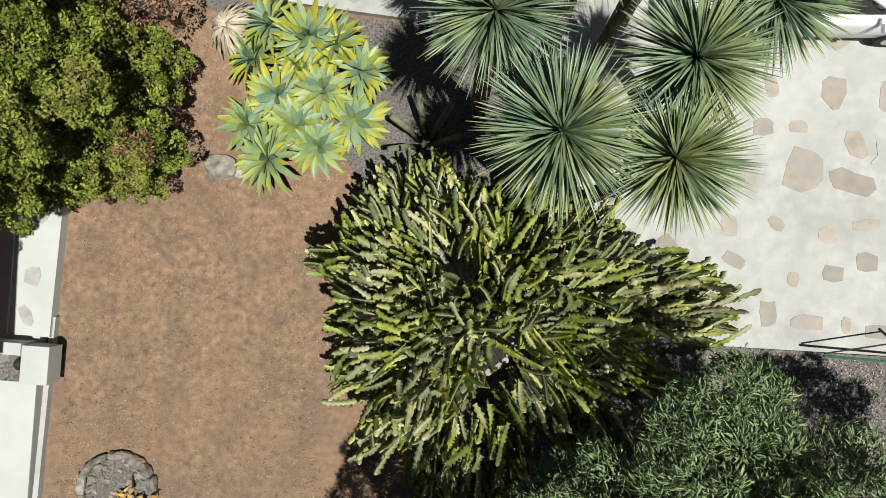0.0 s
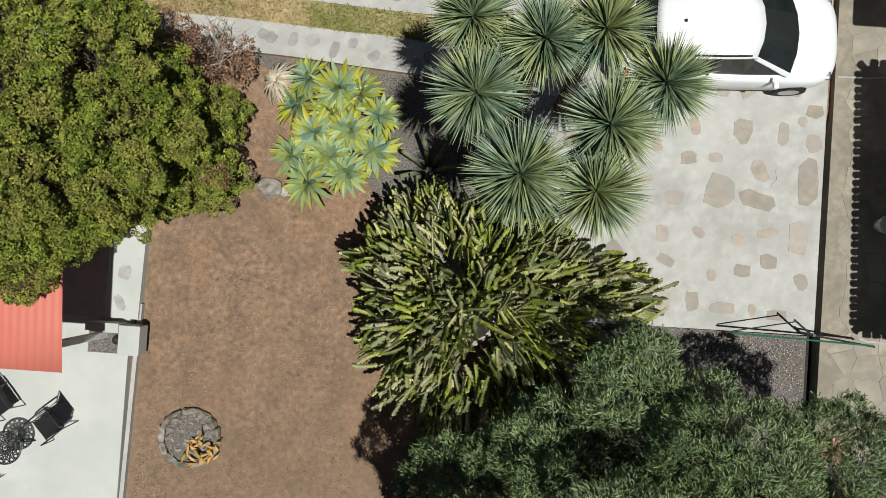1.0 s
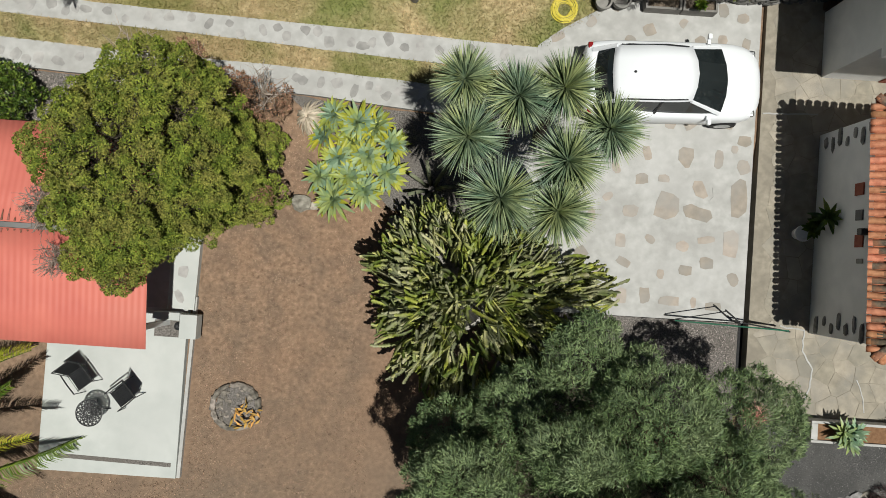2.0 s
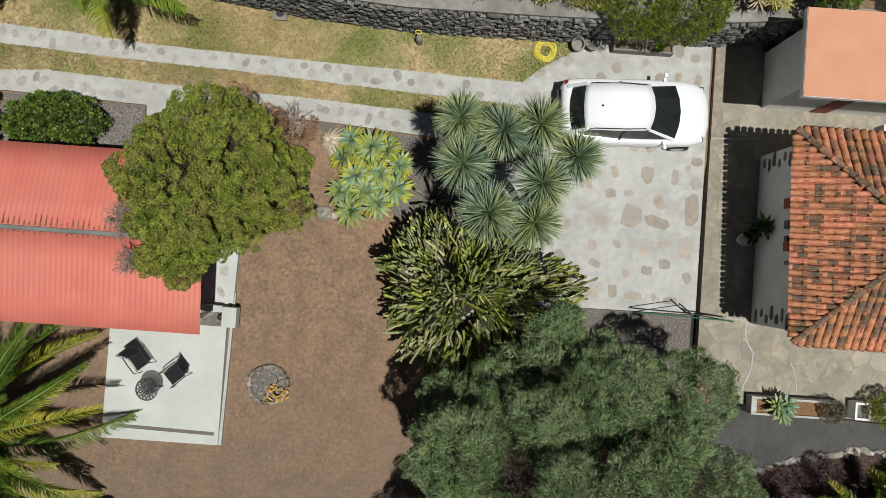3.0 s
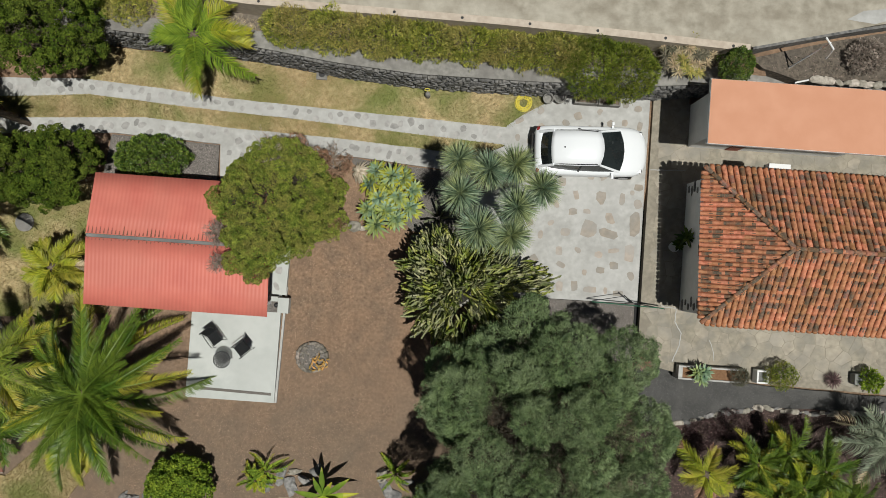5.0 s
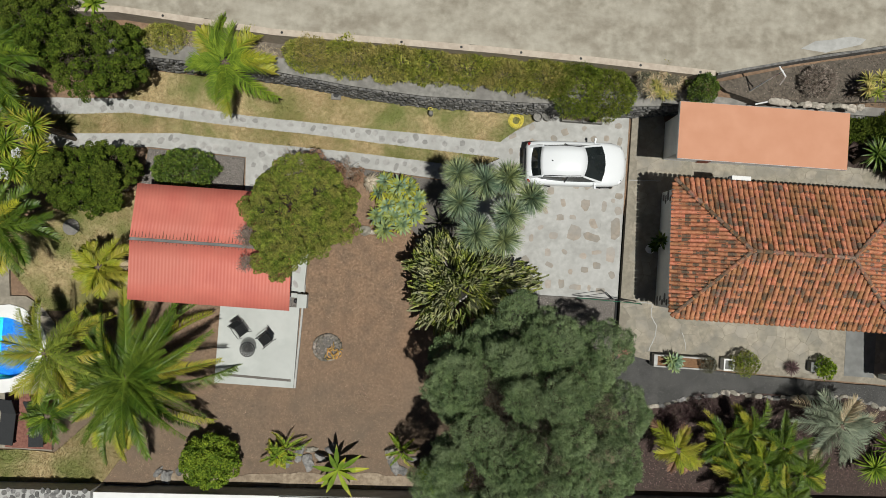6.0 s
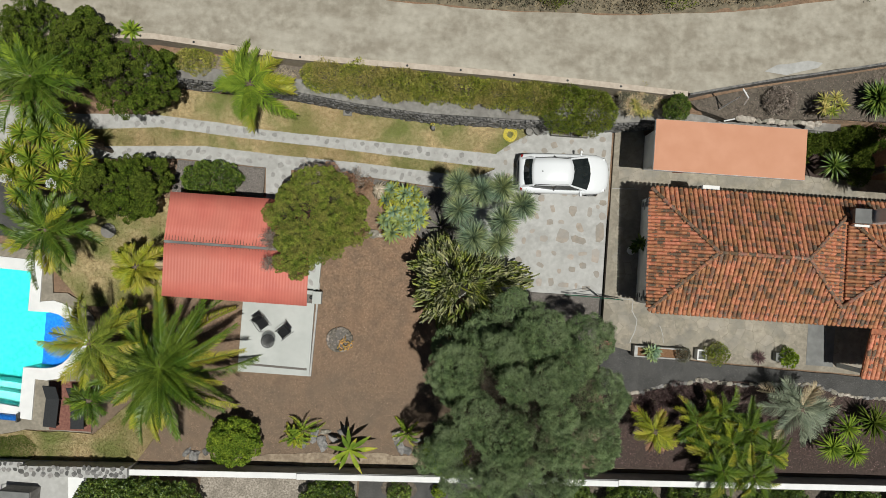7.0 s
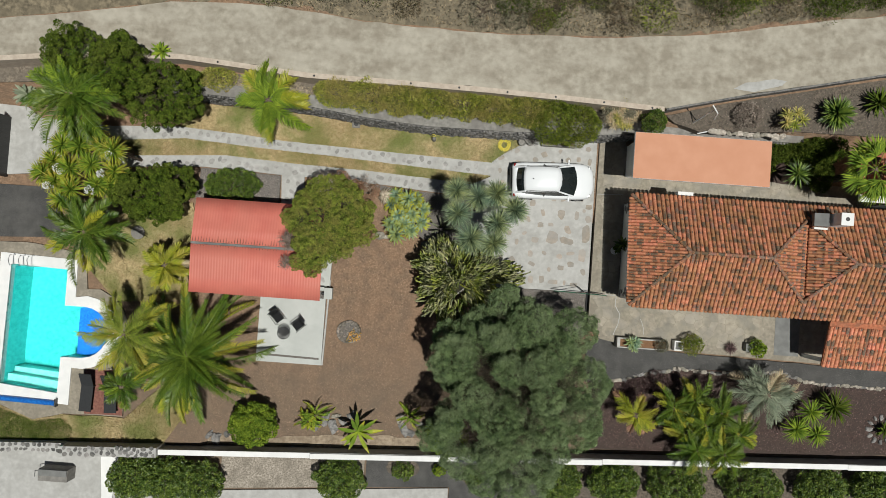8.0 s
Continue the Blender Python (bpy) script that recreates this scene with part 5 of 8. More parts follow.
# west and north planting
CONI = [(-17.3, 8.3, 3.2, 1.7, 1.5, 1.8), (-15.5, 8.0, 3.3, 1.8, 1.5, 1.8), (-13.6, 6.9, 2.6, 1.9, 1.7, 2.0)]
leafy("dark_conifer", "dark green dense conifer with rounded tufts", CONI, 21, tufts(21, heap(21, CONI, 90, 0.32, 0.66, 0.82, (0.5, 1.5)), 620, 0.12, 0.26, 150, 0.07, 0.044, loose=0.25, squash=1.1, pack=0.70, deep=(0.2, 1.4), fill=400, core=CONI), F_DARK, category="tree")
CONI = [(-15.0, 2.4, 1.7, 1.2, 1.2, 1.5), (-13.4, 2.7, 1.7, 1.3, 1.3, 1.6), (-14.2, 1.8, 1.3, 1.2, 0.9, 1.2)]
leafy("dark_conifer", "dark green rounded conifer", CONI, 22, tufts(22, heap(22, CONI, 60, 0.28, 0.58, 0.82, (0.5, 1.5)), 420, 0.11, 0.24, 140, 0.07, 0.044, loose=0.25, squash=1.1, pack=0.70, deep=(0.2, 1.4), fill=400, core=CONI), F_DARK, category="tree")
shrub("bush", "low leafy dark green bush on gravel", [(-10.8, 3.1, 0.4, 1.25, 0.75, 0.9)], 23, F_CITRUS, 90, 110, 0.15, 0.08, 0.045)
for k, (x, y) in enumerate([(-18.3, 2.6), (-17.4, 2.2), (-16.4, 2.5), (-18.6, 3.5), (-17.6, 3.2), (-16.6, 3.4), (-15.7, 3.2), (-18.2, 4.3), (-17.2, 4.2), (-16.2, 4.3), (-17.8, 5.0), (-16.8, 5.1), (-15.6, 4.1), (-18.9, 2.9), (-15.9, 2.6), (-17.9, 1.7)]):
    rosette("tree_yucca", "yellow-green tree yucca head with stiff narrow leaves", x, y, 2.9 + 0.3 * math.sin(k * 1.7), 110, 0.74, 0.06, F_BRIGHT, 120 + k, low=-0.3, high=0.98, curve=0.15, trunk=0.07, ground=-0.1, category="yucca", group="yuccas by the yard", segs=4, tip_mat=F_PALMY, tip_from=0.35 + 0.2 * (k % 3))

palm("palm", -17.35, 6.45, 0.0, 3.9, 2.5, 34, 0.42, F_PALM, "young green feather palm by the conifers", 31, F_BRIGHT, rise=(0.1, 1.1), group="feather palms")
palm("palm", -8.75, 6.95, 0.0, 3.1, 1.85, 13, 0.50, F_BRIGHT, "slim feather palm with few arching fronds", 32, F_PALMY, rise=(0.15, 0.9), droop=0.66, n=130, width=0.026, group="feather palms", tips=0.4)
palm("palm", -16.6, 0.3, -0.1, 3.3, 2.3, 22, 0.42, F_PALM, "feather palm beside the pool", 33, F_PALMY, rise=(0.1, 1.0), group="feather palms")
palm("palm", -13.2, -1.0, -0.1, 2.3, 1.4, 16, 0.36, F_PALMY, "small yellowing feather palm beside the shelter", 34, F_STRAW, rise=(-0.1, 1.0), group="feather palms")
palm("palm", -14.3, -4.2, -0.1, 3.6, 2.2, 20, 0.44, F_OLIVE, "feather palm with yellow fronds by the pool", 35, F_PALMY, rise=(0.0, 1.0), group="feather palms", tips=0.75, width=0.028)
palm("palm", -15.2, -7.0, -0.1, 1.3, 1.35, 13, 0.34, F_PALM, "small green palm beside the loungers", 38, F_BRIGHT, rise=(0.0, 1.0), group="feather palms", n=50, width=0.03)
palm("date_palm", -11.85, -5.2, -0.4, 2.5, 3.6, 50, 0.40, F_PALM, "large date palm with long arching fronds", 36, F_PALMY, rise=(0.0, 1.5), droop=0.5, trunk=0.38, n=150, width=0.03, tips=0.28)
rosette("agave", "large green agave by the road", -13.9, 8.9, 2.9, 26, 0.55, 0.13, F_BRIGHT, 141, low=0.05, curve=0.2, ground=1.75, trunk=0.08, category="agave")
rosette("agave", "large grey-green agave by the yard", -20.9, 6.8, 1.2, 30, 0.75, 0.16, F_PALMG, 142, low=0.05, curve=0.2, ground=-0.05, trunk=0.08, category="agave")

# hedge on the retaining wall
HED = [(-5.6, 7.75, 2.2, 1.0, 0.6, 0.75), (-4.2, 7.7, 2.25, 1.1, 0.65, 0.8), (-2.6, 7.65, 2.2, 1.1, 0.6, 0.75), (-1.1, 7.6, 2.1, 1.0, 0.55, 0.7), (0.3, 7.55, 2.1, 1.0, 0.5, 0.65), (1.7, 7.5, 2.1, 0.9, 0.5, 0.65), (3.2, 7.45, 2.2, 1.0, 0.55, 0.7)]
shrub("hedge", "loose olive green hedge on the stone wall", HED, 51, F_HEDGE, 480, 95, 0.17, 0.13, 0.026, category="hedge", z0=1.7, up=0.6)
shrub("hedge_bush", "bright green fine-leaved bush hanging over the wall", [(4.6, 7.15, 2.1, 1.0, 0.9, 0.9), (5.7, 7.0, 1.9, 0.95, 0.85, 1.0)], 52, F_OLIVE, 230, 130, 0.2, 0.12, 0.014, z0=1.7, up=0.5)
shrub("bush", "low brownish green bush on the verge", [(-11.4, 8.05, 2.05, 0.75, 0.5, 0.45)], 55, F_HEDGE, 60, 80, 0.14, 0.08, 0.02, z0=1.8, limbs=4)
for k in range(36):
    a, r = k * 2.4, 0.145 * math.sqrt(k)
    rosette("dry_succulent", "straw-coloured succulent rosette with narrow dry leaves", 7.62 + r * math.cos(a), 7.75 + r * math.sin(a), 2.75 - 0.35 * r + 0.06 * math.sin(k * 3), 30, 0.30, 0.035, (F_STRAW, F_DEADGREY, F_STRAW, F_HEDGE)[k % 4], 520 + k, low=-0.1, curve=0.2, ground=1.82, trunk=0.03, category="succulent", group="dry succulents above the wall")
shrub("bush", "small green bush above the wall", [(9.1, 7.25, 2.9, 0.45, 0.45, 0.75)], 54, F_CITRUS, 45, 90, 0.13, 0.07, 0.035, z0=1.8)
rosette("cycad", "dark green cycad with a full ball of stiff leaves", 17.58, 8.25, 2.9, 150, 0.9, 0.10, F_CITRUS, 150, low=-0.1, curve=0.12, ground=2.4, trunk=0.15, category="cycad")
rosette("cycad", "dark green cycad with stiff leaves", 19.5, 8.9, 2.9, 60, 0.8, 0.09, F_DARK, 151, low=0.0, curve=0.12, ground=2.4, trunk=0.15, category="cycad")
for k, (x, y) in enumerate([(15.4, 7.95), (15.8, 8.05), (15.3, 7.55), (15.75, 7.5), (16.05, 7.75)]):
    rosette("aloe", "pale yellow-green aloe rosette with thin leaves", x - 0.25, y, 3.2 + 0.1 * (k % 3), 30, 0.42, 0.05, F_HEDGE, 300 + k, low=0.0, curve=0.2, ground=2.4, trunk=0.05, category="aloe", group="aloes on the upper bed")
# dark shrubs fill the corner behind the hut to deepen its shade
shrub("dark_shrub", "dark green shrub in the shade behind the hut", [(15.6, 6.6, 0.9, 0.9, 0.45, 1.0), (17.2, 6.7, 1.3, 1.0, 0.5, 1.2), (17.9, 5.6, 0.8, 0.5, 0.7, 0.9)], 56, F_DARK, 260, 50, 0.13, 0.09, 0.04, limbs=6)
lumps = [(15.3, 6.0, 0.5, 0.6, 0.5, 0.7), (17.5, 6.1, 0.7, 0.7, 0.6, 0.9), (18.2, 6.9, 1.2, 0.6, 0.6, 1.2), (16.4, 6.9, 0.9, 0.7, 0.5, 1.0)]
leafy("dark_shrub", "dark ferny shrubs crowded in the shade behind the hut", lumps, 57, tufts(57, lumps, 90, 0.14, 0.28, 70, 0.12, 0.04, loose=0.9, pack=0.75), F_DARK, limbs=6)
rosette("aloe", "dark green spiky plant in the shade", 16.4, 5.5, 1.9, 60, 0.75, 0.07, F_CITRUS, 153, low=0.0, curve=0.2, ground=-0.1, trunk=0.08, category="plant")
fan_palm("fan_palm", "bright yellow-green fan palm standing behind the house", 18.75, 5.55, 0.0, 4.2, 37, 16, 0.8)

# palms of the mulch bed
palm("palm", 9.6, -6.6, -0.4, 1.6, 1.25, 10, 0.36, F_PALMY, "small yellowing palm with orange fronds", 61, DEADRED, rise=(-0.1, 1.0), tips=0.6, n=56, width=0.026, group="palms in the mulch bed")
for k, (x, y, h) in enumerate([(11.5, -6.2, 1.4), (12.5, -5.75, 1.5), (13.7, -6.2, 1.7), (12.1, -7.3, 1.6), (13.2, -7.7, 1.8), (14.6, -7.2, 1.6), (12.9, -6.8, 1.9), (12.5, -8.0, 2.1), (13.8, -8.1, 2.1)]):
    palm("palm", x, y, -0.4, h, 1.4, 13, 0.30, F_PALM, "dense clumping palm stem with yellow-tipped fronds", 620 + k, F_PALMY, rise=(-0.1, 1.3), tips=0.5, n=60, width=0.026, trunk=0.09, group="palms in the mulch bed")
palm("palm", 15.8, -5.15, -0.4, 1.9, 1.8, 18, 0.5, F_PALMG, "silvery grey-green palm with stiff feathery fronds", 63, F_STRAW, rise=(-0.1, 1.1), n=46, width=0.03, tips=0.2, group="palms in the mulch bed")
for k, (x, y, s) in enumerate([(17.5, -6.8, 0.75), (18.15, -5.9, 0.75), (18.5, -6.95, 0.7)]):
    rosette("yucca", "light green yucca with yellowish leaves", x, y, 1.0, 70, s, 0.06, F_BRIGHT, 160 + k, low=-0.1, curve=0.25, ground=-0.4, trunk=0.07, category="yucca")
rosette("cycad", "dark green round cycad", 19.55, -5.65, 0.5, 80, 0.95, 0.08, F_DARK, 165, low=0.0, curve=0.15, ground=-0.4, trunk=0.15, category="cycad")

# south edge
leafy("bush", "bright yellow-green leafy shrub", [(-8.9, -8.45, 0.5, 1.05, 0.95, 0.9)], 71, tufts(71, [(-8.9, -8.45, 0.5, 1.05, 0.95, 0.9)], 95, 0.12, 0.28, 120, 0.11, 0.055, loose=0.9, pack=0.72, deep=(-0.2, 1.6)), F_BRIGHT, z0=-0.4)
leafy("bush", "bright green shrub below the tree", [(0.6, -8.35, 0.5, 1.0, 0.9, 0.9)], 72, tufts(72, [(0.6, -8.35, 0.5, 1.0, 0.9, 0.9)], 95, 0.12, 0.28, 120, 0.11, 0.055, loose=0.9, pack=0.72, deep=(-0.2, 1.6)), F_BRIGHT, z0=-0.4)
for k, (x, y, r) in enumerate([(9.0, -10.1, 1.2), (12.1, -10.0, 1.35), (15.9, -9.9, 1.4), (19.3, -9.7, 1.2), (21.8, -9.5, 1.0), (-4.5, -10.95, 1.15), (-14.6, -11.6, 1.2), (-13.0, -11.5, 1.2), (-11.5, -11.6, 1.2), (6.3, -10.3, 1.0)]):
    lumps = [(x, y, 0.1, r, r * 0.8, 0.95)]
    leafy("citrus_bush", "dark green round citrus bush below the wall", lumps, 170 + k, tufts(170 + k, lumps, 110, 0.12, 0.28, 95, 0.10, 0.05, loose=0.8, pack=0.74, deep=(-0.2, 1.8)), F_CITRUS, group="bushes below the wall", z0=-0.62)
rosette("banana_plant", "young banana plant with broad yellow-green leaves", -3.72, -8.45, 0.75, 11, 1.15, 0.21, F_BRIGHT, 690, low=0.05, high=0.75, curve=0.22, fold=0.3, wide_at=0.5, root=0.25, trunk=0.06, ground=-0.42, category="plant", segs=7, tip=0.12, tip_mat=F_PALMY, tip_from=0.75)
for k, (x, y, s) in enumerate([(-5.95, -7.9, 0.9), (-6.3, -8.25, 0.7), (-1.25, -7.68, 0.85)]):
    palm("young_palm", x, y, -0.42, 0.55, s, 8 if k != 1 else 13, 0.13, F_BRIGHT, "young palm with a few long yellow-green fronds", 680 + k, F_PALMY, rise=(0.0, 0.9), tips=0.8, n=34, width=0.03, trunk=0.06, group="young palms among rocks")

for k, (x, y) in enumerate([(-16.0, 3.0), (-15.7, 3.9), (-18.0, 3.1), (-16.5, 2.2), (-18.4, 2.3)]):
    shrub("white_flower", "cluster of white flowers on a tree yucca", [(x, y, 3.25, 0.16, 0.16, 0.2)], 400 + k, WHITE, 8, 30, 0.07, 0.05, 0.035, category="flower", group="yucca flowers", z0=2.9, limbs=2, inside_leaves=0)


for k, (x, y, r) in enumerate([(-1.45, -10.45, 0.55), (2.15, -10.6, 0.42), (0.35, -10.3, 0.3)]):
    lumps = [(x, y, -0.3, r, r * 0.75, 0.42)]
    leafy("bush", "small green bush in a planting patch of the next plot", lumps, 480 + k, tufts(480 + k, lumps, 40, 0.1, 0.18, 60, 0.09, 0.045, loose=0.9, pack=0.75), F_CITRUS if k < 2 else F_BRIGHT, group="bushes below the wall", z0=-0.57, limbs=4)


# ---- stonework: retaining wall, rocks ----
def stone_mesh(seed, sx, sy, sz, rough=0.10, name="stone"):
    rng = random.Random(seed)
    kx, ky = rng.uniform(0.8, 1.25), rng.uniform(0.75, 1.2)
    bm = bmesh.new()
    bmesh.ops.create_icosphere(bm, subdivisions=2 if rough < 0.2 else 1, radius=1.0)
    for v in bm.verts:
        p = v.co
        q = max(abs(p.x), abs(p.y), abs(p.z))
        p = p.lerp(p / q, 0.45)
        bump = 1 + 0.35 * noise.noise(p * 1.3 + Vector((seed, 0, 0)))
        p = p * bump
        v.co = (p.x * kx * sx * (1 + rng.uniform(-rough, rough)), p.y * ky * sy * (1 + rng.uniform(-rough, rough)), p.z * sz * (1 + rng.uniform(-rough, rough)))
    me = bpy.data.meshes.new(name)
    bm.to_mesh(me)
    bm.free()
    return me


def chip_mesh(seed, sx, sy, sz, material):
    """A rough flat-faced wall stone."""
    rng = random.Random(seed)
    bm = bmesh.new()
    vs = box(bm, -sx, sx, -sy, sy, -sz, sz)
    for v in vs:
        v.co.x *= rng.uniform(0.75, 1.1)
        v.co.y *= rng.uniform(0.7, 1.2)
        v.co.z *= rng.uniform(0.75, 1.1)
    bmesh.ops.bevel(bm, geom=bm.edges[:], offset=0.018, segments=1, affect="EDGES")
    me = bpy.data.meshes.new("stone")
    bm.to_mesh(me)
    bm.free()
    me.materials.append(material)
    return me


def joined(name, items, material, parent=None, label=""):
    """Many small meshes, each (mesh, matrix), as one mesh of triangles."""
    V, F, off = [], [], 0
    cache = {}
    for me, m in items:
        if me.name not in cache:
            v = np.empty(len(me.vertices) * 3)
            me.vertices.foreach_get("co", v)
            me.calc_loop_triangles()
            t = np.empty(len(me.loop_triangles) * 3, dtype=np.int32)
            me.loop_triangles.foreach_get("vertices", t)
            cache[me.name] = (v.reshape(-1, 3), t.reshape(-1, 3))
        v, t = cache[me.name]
        a = np.array(m)
        V.append(v @ a[:3, :3].T + a[:3, 3])
        F.append(t + off)
        off += len(v)
    ob = raw(name, np.concatenate(V), np.concatenate(F), material, parent)
    return tagged(ob, label, kind="stuff")


wx = list(np.arange(-14, 16.6, 0.6))
wall_retaining = slab("wall_retaining", band([(x, wall_y(x) + 0.40) for x in wx], [(x, wall_y(x)) for x in wx]), -0.4, 1.80, GREYWALL, "dark basalt rubble retaining wall below the road", "wall")
slab("wall_cap", wavy(band([(x, wall_y(x) + 0.55) for x in wx], [(x, wall_y(x) - 0.02) for x in wx]), 0.6, 0.03, 11), 1.78, 1.88, CONCRETE_DARK, "grey concrete cap of the retaining wall", "wall cap")
chips = [chip_mesh(k, 0.07 + 0.03 * (k % 4), 0.07, 0.05 + 0.016 * (k % 3), STONE) for k in range(10)]
rest = []
rs = random.Random(5)
count = 0
for row in range(14):
    z = 0.02 + row * 0.13
    x = -13.6 + rs.random() * 0.3
    while x < 16.0:
        me = chips[rs.randrange(10)]
        y = wall_y(x)
        ang = math.degrees(math.atan2(wall_y(x + 0.2) - wall_y(x - 0.2), 0.4))
        m = pose(x, y - 0.02 + rs.uniform(-0.03, 0.02), z + rs.uniform(-0.02, 0.02), rs.uniform(-12, 12), rs.uniform(-24, 24), ang + rs.uniform(-14, 14))
        if -1.5 < x < 6.6 and row > 4 and count < 290:
            st = new("stone", me)
            st.parent = wall_retaining
            st.matrix_basis = m
            count += 1
        else:
            rest.append((me, m))
        x += rs.uniform(0.16, 0.34)
joined("stone_rest", rest, STONE, wall_retaining, "rough dark wall stones")

rocks = [stone_mesh(k, 1.0, 0.75, 0.6) for k in range(6)]
for me in rocks:
    me.materials.append(PALESTONE)
darkrocks = [me.copy() for me in rocks]
for me in darkrocks:
    me.materials[0] = STONE


def rock(x, y, z, s, k=0, dark=False, rz=0.0, label="rounded pale garden rock", group=""):
    ob = new("rock", (darkrocks if dark else rocks)[k % 6])
    ob.matrix_world = pose(x, y, z, 0, 0, rz) @ Matrix.Diagonal((s * (1.0 + 0.12 * (k % 4)), s * (1.0 - 0.12 * (k % 3)), s * 0.9, 1))
    return tagged(ob, label, "rock", group)


# rock border of the mulch bed, the upper bed, and single rocks
LINE = [(8.7, -5.25), (9.24, -5.16), (10.64, -4.72), (12.05, -4.42), (13.4, -4.5), (14.91, -4.47), (16.9, -4.28), (18.0, -4.45), (18.93, -4.7), (20.65, -4.72), (23.0, -4.65)]
rs = random.Random(8)
t = 0.0
lx = np.array([p[0] for p in LINE])
ly = np.array([p[1] for p in LINE])
x = 8.8
k = 0
while x < 23:
    s = rs.choice((0.06, 0.08, 0.10, 0.14))
    y = float(np.interp(x, lx, ly)) + rs.uniform(-0.06, 0.06)
    rock(x, y, -0.34 + s * 0.15, s, k, rs.random() < 0.35, rs.uniform(-30, 30), "uneven pale stone bordering the mulch bed", "stone border of the bed")
    x += s * rs.uniform(1.4, 2.1)
    k += 1
x = 12.1
while x < 15.4:
    s = rs.uniform(0.12, 0.2)
    rock(x, 7.08 + rs.uniform(-0.04, 0.04), 2.45 + s * 0.25, s, k, False, rs.uniform(-30, 30), "pale rock bordering the upper bed", "stone border of the upper bed")
    x += s * 1.8
    k += 1
rock(-3.45, 1.22, -0.36, 0.26, 1, label="pale grey rock in the soil by the shrub")
rock(-3.1, 1.18, -0.40, 0.14, 3, label="small pale rock half sunk in the soil")
for k, (x, y, s) in enumerate([(-1.15, 0.95, 0.15), (-0.95, 1.0, 0.17), (-0.72, 1.05, 0.13)]):
    rock(x, y, -0.34, s, k, k != 1, 20 * k, "rock at the edge of the gravel")
for k, (x, y, s, d) in enumerate([(-6.45, -8.1, 0.22, 1), (-6.05, -8.6, 0.30, 1), (-5.5, -8.2, 0.25, 1), (-5.1, -8.5, 0.30, 1), (-4.6, -8.3, 0.28, 1), (-5.0, -8.0, 0.2, 0), (-4.2, -7.9, 0.2, 1), (-1.75, -7.9, 0.25, 0), (-1.55, -8.4, 0.30, 1), (-1.2, -8.6, 0.24, 1), (-0.8, -8.1, 0.2, 1), (-11.3, -9.4, 0.2, 1), (-10.9, -9.5, 0.26, 1), (-10.4, -9.3, 0.18, 1)]):
    rock(x, y, -0.42, s, k, bool(d), 37 * k, "dark volcanic rock among the young plants" if d else "pale rock among the young plants", "rocks by the south wall")
for k in range(12):
    a = k * math.tau / 12
    rock(22.4 + 0.62 * math.cos(a), -6.75 + 0.62 * math.sin(a), -0.33, 0.13, k, True, math.degrees(a), "pale stone of a planting ring", "stone ring in the bed")
rosette("bromeliad", "dark spiky plant inside a stone ring", 22.4, -6.75, -0.05, 30, 0.5, 0.09, F_DARK, 190, low=0.1, curve=0.2, ground=-0.37, category="plant")

# fire pit
PITSTONE = mat("sooty_brown_stone", (0.13, 0.118, 0.10), (0.31, 0.275, 0.235), 9, rand=0.35, bump=0.8, bscale=30)
pitrocks = [me.copy() for me in rocks]
for me in pitrocks:
    me.materials[0] = PITSTONE
pit = base("fire_pit", -4.66, -3.74, -0.43)
for k in range(13):
    a = k * math.tau / 13 + 0.2
    ob = new("stone", pitrocks[k % 6])
    ob.parent = pit
    ob.matrix_basis = pose(0.55 * math.cos(a), 0.52 * math.sin(a), 0.06, 0, 0, math.degrees(a) + 90) @ Matrix.Diagonal((0.15, 0.085, 0.12, 1))
bm = bmesh.new()
lathe(bm, [(0.50, -0.05), (0.48, 0.04), (0.30, 0.055), (0.02, 0.06)], n=18)
part("ash", bm, GRAVEL2, pit, "grey ash and cinders")
rs = random.Random(8)
for k in range(60):
    a, r = rs.random() * math.tau, 0.46 * math.sqrt(rs.random())
    ob = new("stone", pitrocks[k % 6])
    ob.parent = pit
    q = rs.uniform(0.025, 0.07)
    ob.matrix_basis = pose(r * math.cos(a), r * math.sin(a), 0.06, 0, 0, rs.uniform(0, 360)) @ Matrix.Diagonal((q, q * 0.8, q * 0.7, 1))
tagged(pit, "round fire pit of dark stones with dry leaves", "fire pit")
rng = np.random.default_rng(3)
n = 34
ang, rad = rng.random(n) * 6.28, np.sqrt(rng.random(n)) * 0.5
pos = np.stack([-4.36 + 0.7 * rad * np.cos(ang), -3.95 + rad * 0.6 * np.sin(ang), -0.28 + 0.06 * rng.random(n)], 1)
v, f = leaves(rng, pos, unit(rng.normal(size=(n, 3)) * [1, 1, 0.25]), 0.22, 0.06)
tagged(raw("dead_leaf_litter", v, f, mat("ochre_dead_leaf", (0.42, 0.24, 0.06), (0.55, 0.34, 0.10), 8, island=0.3)), "ochre dead leaves in the fire pit", "leaf litter", kind="stuff")

# ---- set stones of the driveway and tracks ----
def flat_stone(seed, sx, sy, material, h=0.006):
    rng = random.Random(seed)
    n = rng.randint(7, 10)
    pts = []
    for k in range(n):
        a = (k + rng.uniform(-0.28, 0.28)) * math.tau / n
        q = 1 / max(abs(math.cos(a)), abs(math.sin(a))) ** 0.6 * rng.uniform(0.82, 1.05)
        pts.append((sx * q * math.cos(a), sy * q * math.sin(a)))
    bm = bmesh.new()
    prism(bm, pts, -0.03, h)
    me = bpy.data.meshes.new("flagstone")
    bm.to_mesh(me)
    bm.free()
    me.materials.append(material)
    return me


